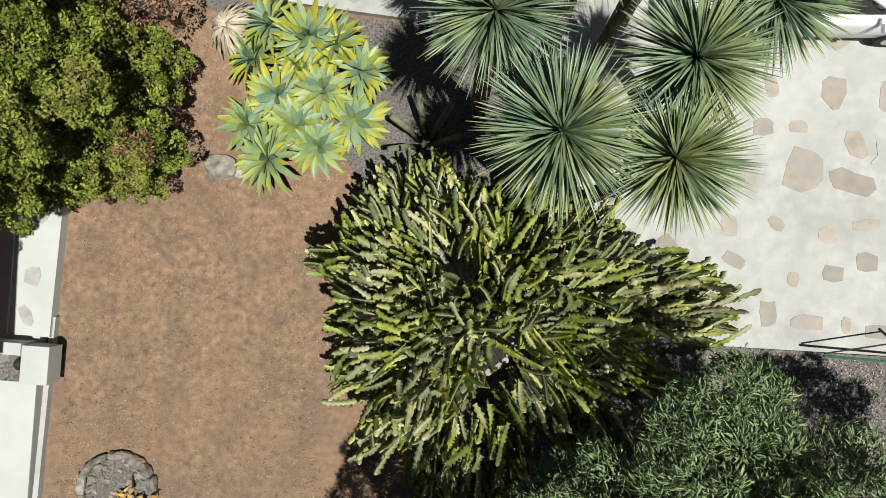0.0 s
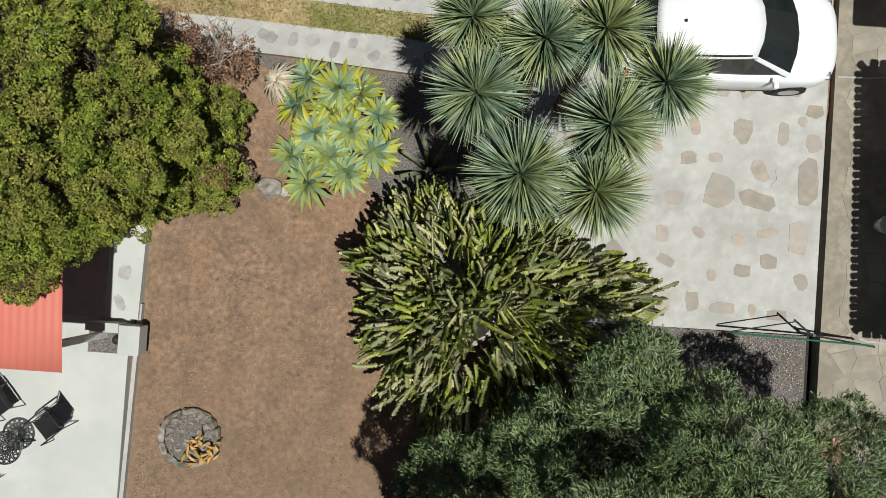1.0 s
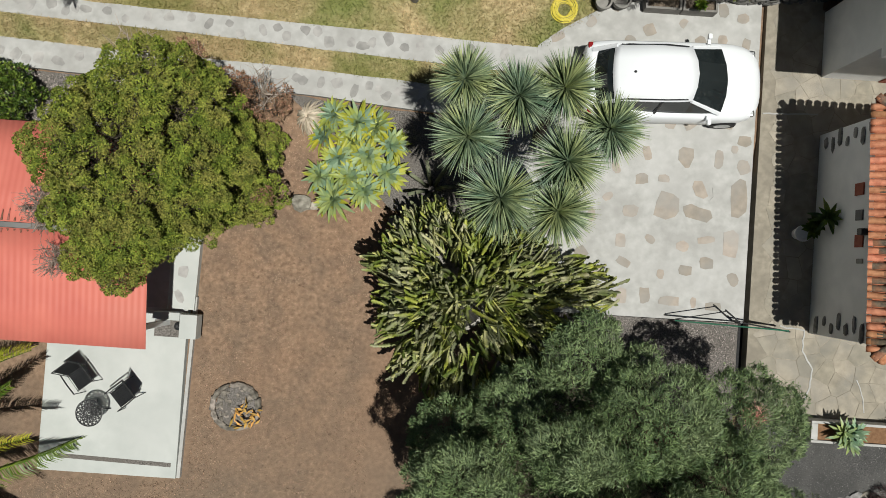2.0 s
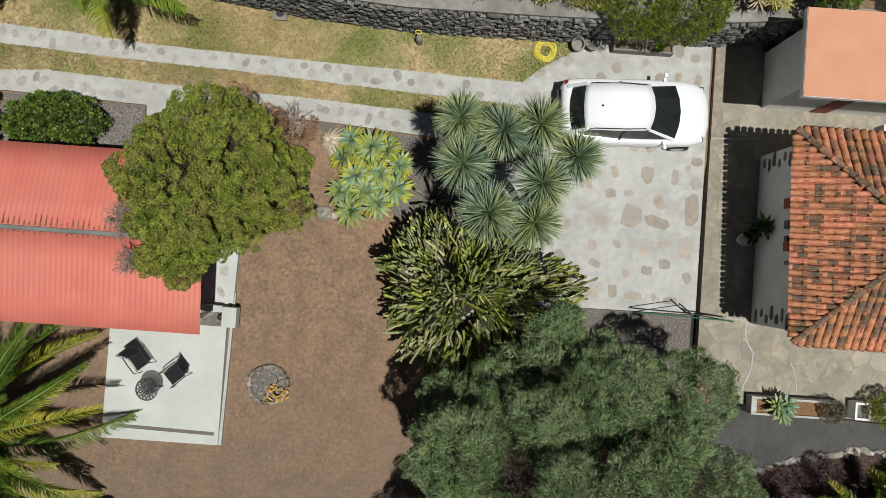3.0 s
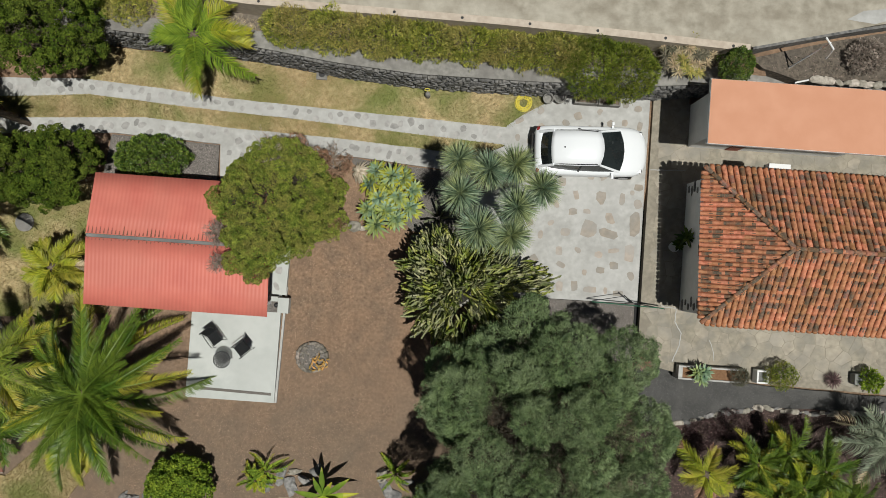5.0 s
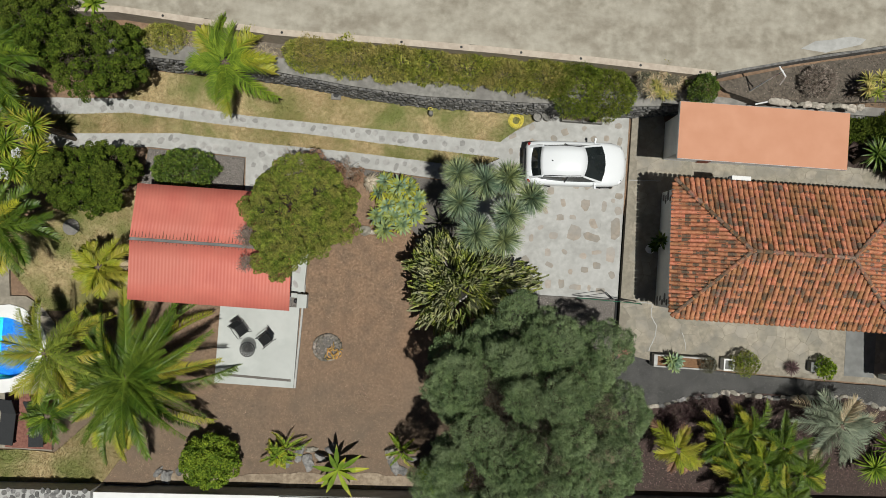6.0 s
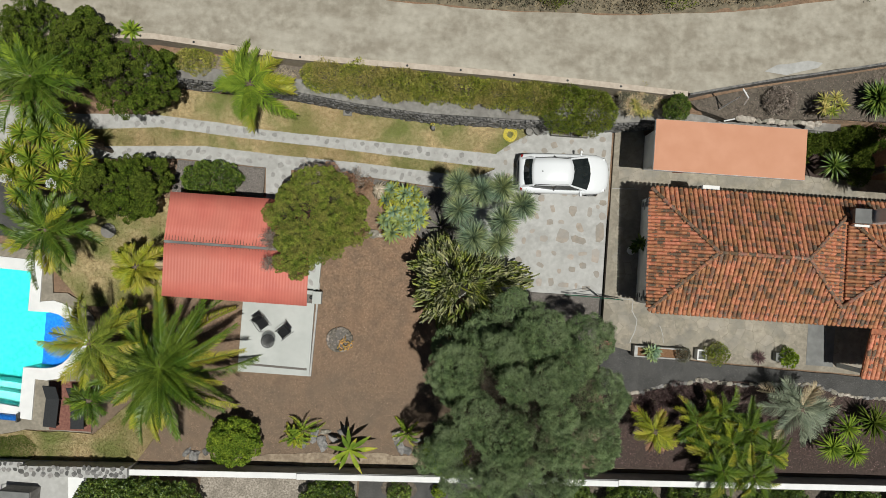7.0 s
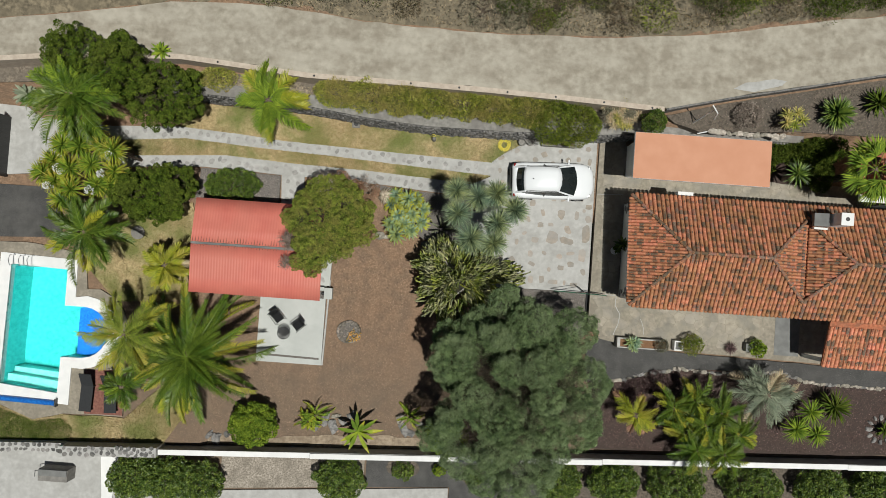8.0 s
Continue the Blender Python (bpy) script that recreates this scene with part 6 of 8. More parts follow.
def lay(me, x, y, z, rz, parent):
    ob = new("flagstone", me)
    ob.parent = parent
    ob.matrix_basis = pose(x, y, z, 0, 0, rz)
    return ob


SET = [(6.88, 2.0, 0.23, 0.5), (5.21, 1.7, 0.3, 0.35), (5.92, 1.59, 0.37, 0.18), (5.95, 2.15, 0.15, 0.25), (4.35, 1.55, 0.2, 0.16), (5.09, 2.36, 0.15, 0.1), (4.57, 2.32, 0.16, 0.15), (5.57, 2.9, 0.2, 0.25), (6.35, 2.9, 0.11, 0.25), (6.94, 2.75, 0.16, 0.2), (6.92, 3.36, 0.17, 0.13), (6.71, 3.16, 0.09, 0.1), (6.74, 0.92, 0.19, 0.34), (5.63, 0.8, 0.16, 0.14), (6.16, 0.98, 0.21, 0.1), (5.72, 0.23, 0.16, 0.14), (5.14, 0.11, 0.1, 0.13), (4.8, -0.42, 0.14, 0.21), (5.38, -0.5, 0.25, 0.13), (4.24, -0.45, 0.15, 0.19), (5.95, -0.5, 0.08, 0.14), (6.43, -0.56, 0.21, 0.11), (6.85, 0.1, 0.12, 0.17), (4.16, 0.84, 0.13, 0.19)]
TURNS = {1: -12, 2: -14, 3: 28, 9: 20, 14: 10, 22: 30}
taken = []
for k, (x, y, a, b) in enumerate(SET):
    lay(flat_stone(k + 3, a, b, FLAG), x, y, 0.03, TURNS.get(k, 0), driveway)
    taken.append((x, y, max(a, b)))
rs = random.Random(21)
small = [flat_stone(100 + k, 0.12 + 0.02 * (k % 4), 0.10 + 0.025 * (k % 3), FLAG) for k in range(12)]
grey = [flat_stone(130 + k, 0.10 + 0.025 * (k % 4), 0.09 + 0.02 * (k % 3), FLAG_GREY) for k in range(12)]
for _ in range(900):
    x, y = rs.uniform(2.2, 7.0), rs.uniform(-0.7, 6.5)
    if inside(DRIVE, np.array([x]), np.array([y]))[0] and all((x - p) ** 2 + (y - q) ** 2 > (r + 0.31) ** 2 for p, q, r in taken):
        lay(small[rs.randrange(12)], x, y, 0.03, rs.uniform(0, 360), driveway)
        taken.append((x, y, 0.17))
for top, bot, who in ((PN_TOP, PN_BOT, track_n), (PS_TOP, PS_BOT, track_s)):
    tx, ty = zip(*top)
    bx, by = zip(*bot)
    x = -20.0
    k = 0
    while x < 1.7 and x < max(tx) - 0.2:
        hi_, lo_ = float(np.interp(x, tx, ty)), float(np.interp(x, bx, by))
        lay(grey[rs.randrange(12)], x, lo_ + (hi_ - lo_) * rs.uniform(0.25, 0.75), 0.022, rs.uniform(0, 360), who)
        x += rs.uniform(0.15, 0.55)
        k += 1
for k, (x, y) in enumerate([(-6.1, 1.2), (-6.05, 0.3), (-6.1, -0.6), (-6.15, -1.2)]):
    lay(grey[k], x, y, -0.235, 40 * k, walkway)
for k, (x, y) in enumerate([(-8.2, 3.6), (-7.7, 3.5), (-8.0, 3.1), (-7.65, 2.85), (-8.2, 2.7)]):
    lay(grey[k + 4], x, y, 0.014, 70 * k, branch)

# crazy paving of the court
def cells(x0, x1, y0, y1, step, seed):
    rng = np.random.default_rng(seed)
    gx, gy = np.meshgrid(np.arange(x0, x1, step), np.arange(y0, y1, step))
    site = np.stack([gx.ravel(), gy.ravel()], 1) + rng.uniform(-0.42, 0.42, (gx.size, 2)) * step
    for i, c in enumerate(site):
        poly = [c + np.array(q) * step * 1.6 for q in ((-1, -1), (1, -1), (1, 1), (-1, 1))]
        near = site[((site - c) ** 2).sum(1) < (2.6 * step) ** 2]
        for o in near:
            d = o - c
            L = np.hypot(*d)
            if L < 1e-6:
                continue
            n, lim = d / L, L / 2 - 0.009
            out = []
            for a, b in zip(poly, poly[1:] + poly[:1]):
                da, db = (a - c) @ n - lim, (b - c) @ n - lim
                if da <= 0:
                    out.append(a)
                if da * db < 0:
                    out.append(a + (b - a) * da / (da - db))
            poly = out
            if len(poly) < 3:
                break
        if len(poly) >= 3:
            yield c, np.array(poly)


PLAIN = [(7.32, -2.6), (7.32, 6.6), (8.6, 6.6), (15.8, 6.45), (18.2, 5.2), (19.5, 5.2), (19.5, -3.6), (17.5, -3.5), (9.5, -3.38), (8.0, -3.1)]
rest = []
laid = 0
for c, poly in cells(7.4, 19.5, -3.6, 6.6, 0.44, 17):
    if not inside(PLAIN, poly[:, 0], poly[:, 1]).all():
        continue
    if 8.75 < c[0] and -0.9 < c[1] < 3.5 or 8.75 < c[0] < 14.1 and 5.1 < c[1] < 6.5 or 16.1 < c[0] < 17.9 and c[1] < -1.2:
        continue
    bm = bmesh.new()
    prism(bm, [tuple(p - c) for p in poly], -0.03, 0.006 + 0.004 * noise.noise((c[0] * 3, c[1] * 3, 1)))
    me = bpy.data.meshes.new("paving_stone")
    bm.to_mesh(me)
    bm.free()
    me.materials.append(PAVESTONE)
    if laid >= 300:
        rest.append((me, Matrix.Translation((c[0], c[1], 0.02))))
        continue
    ob = new("paving_stone", me)
    ob.parent = court
    ob.location = (c[0], c[1], 0.02)
    laid += 1

if rest:
    joined("paving_stone_rest", rest, PAVESTONE, court, "further flagstones of the paved court")

# ---- roof tiles ----
def tile_mesh(k):
    """An arched clay tile, 0.40 long, that narrows upwards; every lip is dark, and most carry a dark lichen patch of
    their own size.
    """
    rng = random.Random(k + 50)
    bm = bmesh.new()
    cols = []
    for u in (0.0, 0.2, 0.45, 0.7, 1.0):
        r = 0.090 - 0.018 * u
        cols.append([bm.verts.new((0.20 - 0.40 * u, -r * math.cos(a), r * 0.9 * math.sin(a))) for a in np.linspace(0, math.pi, 7)])
    lip = [bm.verts.new((0.20, v.co.y * 0.82, v.co.z * 0.82)) for v in cols[0]]
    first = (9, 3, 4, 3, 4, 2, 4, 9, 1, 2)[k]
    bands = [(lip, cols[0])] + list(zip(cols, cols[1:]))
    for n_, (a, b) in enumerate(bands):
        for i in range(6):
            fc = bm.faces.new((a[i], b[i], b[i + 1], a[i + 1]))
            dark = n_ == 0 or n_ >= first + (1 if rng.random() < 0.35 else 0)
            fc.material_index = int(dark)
    bmesh.ops.recalc_face_normals(bm, faces=bm.faces)
    me = bpy.data.meshes.new("roof_tile")
    bm.to_mesh(me)
    bm.free()
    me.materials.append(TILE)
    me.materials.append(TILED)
    return me


tiles = [tile_mesh(k) for k in range(10)]


def tiled_rows(face, down, x0, x1, y0, y1, owner, zf, parts_left, far, slope, pitch=0.19, step=0.325):
    """Lay tiles over a plan rectangle wherever owner(x, y) names this face."""
    d = Vector((down[0], down[1], -slope)).normalized()
    across = Vector((-down[1], down[0], 0))
    nrm = d.cross(across)
    if nrm.z < 0:
        across = -across
        nrm = -nrm
    rot = Matrix((d, across, nrm)).transposed().to_4x4()
    flat = step * math.sqrt(1 / (1 + slope * slope))
    ns, nc = (y1 - y0, x1 - x0) if down[1] else (x1 - x0, y1 - y0)
    rs = random.Random(int(abs(x0 * 31 + y0 * 17)))
    for i in range(int(nc / pitch)):
        for j in range(int(ns / flat)):
            s, c = (j + 0.5) * flat, (i + 0.5) * pitch
            if down[1]:
                x, y = x0 + c, (y0 + s if down[1] < 0 else y1 - s)
            else:
                x, y = (x0 + s if down[0] < 0 else x1 - s), y0 + c
            if owner(x, y) != face:
                continue
            m = Matrix.Translation((skew(x, y), y, zf(x, y) + 0.012 + rs.uniform(-0.004, 0.006))) @ rot @ pose(0, rs.uniform(-0.008, 0.008), 0, rs.uniform(-4, 4), 3.5, rs.uniform(-2.5, 2.5)) @ Matrix.Diagonal((1, pitch / 0.19, 1, 1))
            yield tiles[rs.randrange(8)], m


def roof_face(x, y):
    ns = RIDGE - SLOPE * abs(y - YC)
    w = EAVE + SLOPE * (x - XW) * 1.06
    e = RIDGE - SLOPE * (x - 14.4) if 14.4 < x <= 16.27 else 9
    b = RIDGE - SLOPE * (18.14 - x) if 16.27 < x < 18.14 else 9
    return min((ns, "N" if y > YC else "S"), (w, "W"), (e, "E"), (b, "B"))[1]


house_inv = Matrix.Translation((-8.7, -1.3, 0))
near_tiles, far_tiles = [], []
for face, down, sl in (("W", (-1, 0), SLOPE * 1.06), ("S", (0, -1), SLOPE), ("N", (0, 1), SLOPE), ("E", (1, 0), SLOPE), ("B", (-1, 0), SLOPE)):
    for me, m in tiled_rows(face, down, XW - 0.06, 25.0, YC - HALF - 0.06, YC + HALF + 0.06, roof_face, roof_z, 0, None, sl, 0.148 if down[0] else 0.19):
        (near_tiles if face == "W" and abs(m.translation.y - YC) < 1.9 else far_tiles).append((me, m))


def spread(p, q, step=0.33):
    p, q = Vector(p), Vector(q)
    n = max(1, int((q - p).length / step))
    d = (p - q).normalized()
    across = d.cross(Vector((0, 0, 1))).normalized()
    rot = Matrix((d, across, d.cross(across) * (1 if d.cross(across).z > 0 else -1))).transposed().to_4x4()
    for k in range(n):
        yield tiles[8 + k * 7 % 5 % 2], Matrix.Translation(p.lerp(q, (k + 0.5) / n) + Vector((0, 0, 0.065))) @ rot @ Matrix.Diagonal((1.0, 0.92, 0.9, 1))


zr = RIDGE
apex = (XW + (RIDGE - EAVE) / (SLOPE * 1.06), YC, zr)
for p, q in (((skew(XW, YC - HALF), YC - HALF, EAVE), apex), ((skew(XW, YC + HALF), YC + HALF, EAVE), apex), (apex, (14.4, YC, zr)), ((16.27, YC - 1.87, 3.3), (14.4, YC, zr)), ((16.27, YC + 1.87, 3.3), (14.4, YC, zr)), ((16.27, YC - 1.87, 3.3), (18.14, YC, zr)), ((16.27, YC + 1.87, 3.3), (18.14, YC, zr)), ((25, YC, zr), (18.14, YC, zr))):
    far_tiles += list(spread(p, q))
for me, m in near_tiles[:300]:
    ob = new("roof_tile", me)
    ob.parent = roof
    ob.matrix_basis = house_inv @ m


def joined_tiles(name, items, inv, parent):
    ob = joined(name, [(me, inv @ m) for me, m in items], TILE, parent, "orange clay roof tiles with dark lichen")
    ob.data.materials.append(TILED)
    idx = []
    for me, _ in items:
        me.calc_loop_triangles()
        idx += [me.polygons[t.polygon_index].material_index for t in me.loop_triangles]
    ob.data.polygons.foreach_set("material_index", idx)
    return ob


joined_tiles("roof_tile_rest", near_tiles[300:] + far_tiles, house_inv, roof)
wing_tiles = list(tiled_rows("S", (0, -1), 17.85, 25.9, -3.5, -1.35, lambda x, y: "S", lambda x, y: 2.28 + (y + 3.48) * 0.294, 0, None, 0.294))
joined_tiles("roof_tile_rest", wing_tiles, Matrix.Translation((-18, 2.4, -2.3)), wing)
bm = bmesh.new()
box(bm, 7.46, 7.56, -1.7, 1.6, 3.28, 3.34, bevel=0.01)
part("valley_gutter", bm, BLACK, house, "dark valley gutter in the roof")


# ---- garden furniture ----
def bar(parent, name, pts, r, material, label=""):
    bm = bmesh.new()
    tube(bm, pts, r, r, 7)
    return part(name, bm, material, parent, label)


def sling_chair(x, y, z, rz):
    ob = base("garden_chair", x, y, z, rz)
    ob.scale = (0.84, 0.84, 0.84)
    n = 6
    for name, pts in (("seat", [(0.26, 0.40), (0.10, 0.385), (-0.10, 0.37), (-0.24, 0.385)]), ("backrest", [(-0.24, 0.40), (-0.30, 0.55), (-0.38, 0.75), (-0.46, 0.98)])):
        bm = bmesh.new()
        rows_ = [[bm.verts.new((px, py, pz - 0.012 * (1 - abs(py) / 0.24))) for py in np.linspace(-0.24, 0.24, n)] for px, pz in pts]
        for a, b in zip(rows_, rows_[1:]):
            for i in range(n - 1):
                bm.faces.new((a[i], a[i + 1], b[i + 1], b[i]))
        r = bmesh.ops.solidify(bm, geom=bm.faces[:], thickness=0.008)
        part(name, bm, FABRIC, ob, "dark mesh " + name)
    for s in (-1, 1):
        y0 = s * 0.27
        bar(ob, "side_frame", [(0.28, y0, 0.40), (-0.24, y0, 0.385), (-0.46, y0, 1.0)], 0.013, BLACK)
        bar(ob, "armrest", [(0.30, y0 + s * 0.03, 0.62), (0.0, y0 + s * 0.035, 0.635), (-0.34, y0 + s * 0.02, 0.64)], 0.019, BLACK)
        bar(ob, "leg", [(0.34, y0 + s * 0.02, 0.0), (0.30, y0 + s * 0.03, 0.62)], 0.013, BLACK)
        bar(ob, "leg", [(-0.36, y0 + s * 0.02, 0.0), (-0.20, y0, 0.40)], 0.013, BLACK)
    bar(ob, "stretcher", [(0.26, -0.27, 0.39), (0.26, 0.27, 0.39)], 0.012, BLACK)
    bar(ob, "top_rail", [(-0.46, -0.27, 1.0), (-0.46, 0.27, 1.0)], 0.014, BLACK)
    return tagged(ob, "black metal garden armchair with dark mesh seat", "chair", "chairs on the terrace")


sling_chair(-8.18, -3.22, -0.24, -50)
sling_chair(-7.16, -3.54, -0.24, 222)
table = base("round_table", -7.78, -3.95, -0.24)
table.scale = (0.86, 0.86, 0.9)
bm = bmesh.new()
tube(bm, [(0.35 * math.cos(q), 0.35 * math.sin(q), 0.705) for q in np.linspace(0, math.tau, 37)], 0.014, 0.014, 7)
part("rim", bm, BLACK, table, "black cast rim")
rng = np.random.default_rng(4)
for k in range(16):
    a = k * math.tau / 16
    c_, s_ = math.cos(a), math.sin(a)
    bar(table, "spoke", [(0.05 * c_, 0.05 * s_, 0.705), (0.2 * math.cos(a + 0.2), 0.2 * math.sin(a + 0.2), 0.705), (0.34 * c_, 0.34 * s_, 0.705)], 0.014, BLACK)
    for r, q0, w in ((0.29, 0.2, 0.042), (0.21, 0.1, 0.036), (0.13, 0.2, 0.026)):
        bm = bmesh.new()
        tube(bm, [(r * math.cos(a + q0) + w * math.cos(q), r * math.sin(a + q0) + w * math.sin(q), 0.705) for q in np.linspace(0, math.tau, 9)], 0.015, 0.015, 5)
        part("scroll", bm, BLACK, table)
bm = bmesh.new()
lathe(bm, [(0.03, 0.695), (0.03, 0.712), (0.01, 0.715)], n=16)
part("hub", bm, BLACK, table)
bar(table, "column", [(0, 0, 0.05), (0, 0, 0.70)], 0.028, BLACK)
for k in range(3):
    a = k * math.tau / 3
    bar(table, "leg", [(0, 0, 0.22), (0.14 * math.cos(a), 0.14 * math.sin(a), 0.12), (0.26 * math.cos(a), 0.26 * math.sin(a), 0.015)], 0.016, BLACK)
tagged(table, "round black cast metal table with an openwork top", "table")

# masonry counter at the end of the shelter
counter = base("barbecue_counter", -6.05, -1.86, -0.24)
bm = bmesh.new()
box(bm, 0.08, 0.48, -0.29, 0.27, 0.0, 0.38, bevel=0.012)
part("pier", bm, SLABWHITE, counter)
bm = bmesh.new()
box(bm, -0.55, 0.078, -0.29, 0.27, 0.0, 0.22, bevel=0.01)
part("hearth", bm, GRAVEL2, counter, "gravel-filled hearth")
bm = bmesh.new()
box(bm, -0.55, 0.078, 0.12, 0.30, 0.0, 0.40, bevel=0.01)
part("back_wall", bm, SLABWHITE, counter)
bm = bmesh.new()
lathe(bm, [(0.07, 0.22), (0.09, 0.30), (0.03, 0.34)], 0.02, -0.02, 12)
part("cinder", bm, BLACK, counter)
tagged(counter, "low white masonry barbecue beside the terrace", "barbecue")

# hose, standpipe, drain box, troughs, tyres
hose = base("garden_hose", 2.49, 6.2, 0.0)
for k in range(7):
    bm = bmesh.new()
    r = 0.16 + 0.026 * k
    tube(bm, [(r * math.cos(q) + 0.01 * math.sin(3 * q + k), r * math.sin(q) + 0.012 * math.cos(2 * q + k), 0.02 + 0.018 * (k % 3)) for q in np.linspace(0, math.tau, 25)], 0.015, 0.015, 6)
    part("coil", bm, YELLOW, hose)
tagged(hose, "coiled yellow garden hose lying on the grass", "hose")
pipe = base("standpipe", -1.05, 6.2, 0.0)
bm = bmesh.new()
lathe(bm, [(0.10, 0.0), (0.10, 0.34), (0.07, 0.42), (0.02, 0.44)], n=14)
part("pillar", bm, CONCRETE_DARK, pipe)
bar(pipe, "tap", [(0.0, 0, 0.40), (-0.02, 0.12, 0.44), (-0.02, 0.16, 0.38)], 0.015, STEEL)
for k in range(3):
    bm = bmesh.new()
    tube(bm, [(-0.02 + 0.09 * math.cos(q), 0.14 + 0.05 * math.sin(q), 0.40 + 0.02 * k) for q in np.linspace(0, math.tau, 13)], 0.012, 0.012, 5)
    part("hose_loop", bm, YELLOW, pipe)
tagged(pipe, "short grey garden tap pillar with a yellow hose", "tap")
drain = base("drain_box", -5.0, 6.72, 0.0)
bm = bmesh.new()
box(bm, -0.2, 0.2, -0.2, 0.2, -0.1, 0.09, bevel=0.02)
part("frame", bm, CONCRETE_DARK, drain)
bm = bmesh.new()
# black disc on the solid box gives the darkness of its hole
lathe(bm, [(0.12, 0.08), (0.12, 0.098), (0.02, 0.099)], 0, 0.0, 16)
part("opening", bm, BLACK, drain)
tagged(drain, "square grey concrete drain box", "drain")
for x, y, r in ((3.36, 6.36, 0.20), (3.78, 6.45, 0.24)):
    pot = base("stone_pot", x, y, 0.03)
    bm = bmesh.new()
    lathe(bm, [(r * 0.7, 0.0), (r, 0.2), (r, 0.3), (r * 0.78, 0.3), (r * 0.7, 0.16), (0.02, 0.15)], n=16)
    part("bowl", bm, CONCRETE_DARK, pot)
    tagged(pot, "dark grey stone plant pot", "pot")
for x, y, w in ((4.75, 6.42, 0.42), (5.6, 6.42, 0.40)):
    tr = base("stone_trough", x, y, 0.03)
    bm = bmesh.new()
    for q in ((-w, w, -0.17, -0.12), (-w, w, 0.12, 0.17), (-w, -w + 0.05, -0.119, 0.119), (w - 0.05, w, -0.119, 0.119), (-w + 0.051, w - 0.051, -0.119, 0.119)):
        box(bm, *q, 0.0, 0.32 if q[3] - q[2] < 0.2 or q[1] - q[0] < 0.2 else 0.24)
    part("trough", bm, CONCRETE_DARK, tr)
    bm = bmesh.new()
    box(bm, -w + 0.06, w - 0.06, -0.11, 0.11, 0.235, 0.255)
    part("soil", bm, BARK, tr)
    tagged(tr, "weathered grey stone trough with soil", "trough")
rosette("potted_flower", "small green plant with red flowers in a trough", 5.6, 6.4, 0.35, 30, 0.2, 0.06, F_BRIGHT, 201, low=0.1, curve=0.3, ground=0.27, category="plant")

# folding line post
post = base("line_post", 6.72, -0.86, 0.0)
bar(post, "upright", [(0.16, 0.0, 0), (0.16, 0.0, 0.58)], 0.03, BLACK)
bar(post, "green_arm", [(-1.34, -0.06, 0.55), (1.26, -0.12, 0.55)], 0.018, GREENPAINT, "green painted arm")
bar(post, "dark_arm", [(0.12, 0.0, 0.53), (1.30, -0.14, 0.53)], 0.018, BLACK)
bar(post, "dark_arm", [(-0.20, 0.26, 0.53), (0.16, -0.02, 0.53)], 0.02, BLACK)
bar(post, "dark_arm", [(-1.32, -0.03, 0.52), (-0.18, 0.22, 0.52)], 0.012, BLACK)
tagged(post, "folding clothes line post with green arm", "clothes line")

# details of the house
for k, (y, z) in enumerate([(3.38, 0.35), (3.30, 0.65), (3.44, 0.95), (3.28, 1.25), (3.42, 1.55), (3.30, 1.85), (3.44, 2.15), (3.30, 2.45), (-0.82, 0.35), (-0.70, 0.7), (-0.84, 1.0), (-0.66, 1.3), (-0.82, 1.6), (-0.68, 1.9), (-0.84, 2.2), (-0.66, 2.5)]):
    ob = new("wall_stone", darkrocks[k % 6])
    ob.parent = house
    ob.matrix_basis = pose(8.69 - 8.7, y - 1.3, z, 0, 0, 0) @ Matrix.Diagonal((0.03, 0.15 + 0.05 * (k % 3), 0.10 if k % 2 else 0.125, 1))
tagged(house.children[-1], "dark lava stone set in the white wall")
for name, y, z, w, h, m_, lb in (("plaque", 2.17, 1.83, 0.13, 0.16, BRICKR, "red brown ceramic plaque"), ("plaque", 1.62, 1.87, 0.11, 0.13, GREYWALL, "grey ceramic plaque"), ("plaque", 1.07, 1.91, 0.13, 0.15, BRICKR, "red brown ceramic plaque"), ("plaque", 0.65, 1.97, 0.05, 0.11, CONCRETE_DARK, "small grey plaque")):
    bm = bmesh.new()
    box(bm, -0.03, 0.0, y - 1.3 - w, y - 1.3 + w, z - h, z + h, bevel=0.006)
    part(name, bm, m_, house, lb)
bm = bmesh.new()
box(bm, -0.16, 0.0, -0.12, 0.02, 2.06, 2.24, bevel=0.02)
part("wall_lamp", bm, BLACK, house, "black wall lantern")
bm = bmesh.new()
box(bm, 1.78, 2.5, 2.60, 2.84, 2.35, 2.78, bevel=0.015)
part("air_unit", bm, WHITE, house, "white air conditioning unit under the eave")
chimney = base("chimney", 17.35, 3.2, 3.2)
bm = bmesh.new()
box(bm, -0.28, 0.28, -0.28, 0.28, 0.0, 1.55, bevel=0.02)
part("shaft", bm, WHITE, chimney)
bm = bmesh.new()
# no hollow here, a black disc stands for the dark flue mouth
lathe(bm, [(0.09, 1.545), (0.09, 1.56), (0.01, 1.562)], n=14)
part("flue", bm, BLACK, chimney)
tagged(chimney, "square white chimney on the tiled roof", "chimney")
heater = base("roof_heater", 16.75, 3.18, 3.35)
bm = bmesh.new()
box(bm, -0.36, 0.30, -0.30, 0.30, 0.35, 0.62, pose(0, 0, 0, 0, -8, 0), bevel=0.03)
part("tank", bm, GREYWALL, heater, "dark grey tank")
bm = bmesh.new()
box(bm, -0.30, 0.32, -0.42, -0.32, 0.0, 0.30, bevel=0.02)
part("plinth", bm, WHITE, heater, "white plinth")
bm = bmesh.new()
box(bm, -0.30, 0.26, -0.26, 0.26, -0.1, 0.34)
part("stand", bm, GREYWALL, heater)
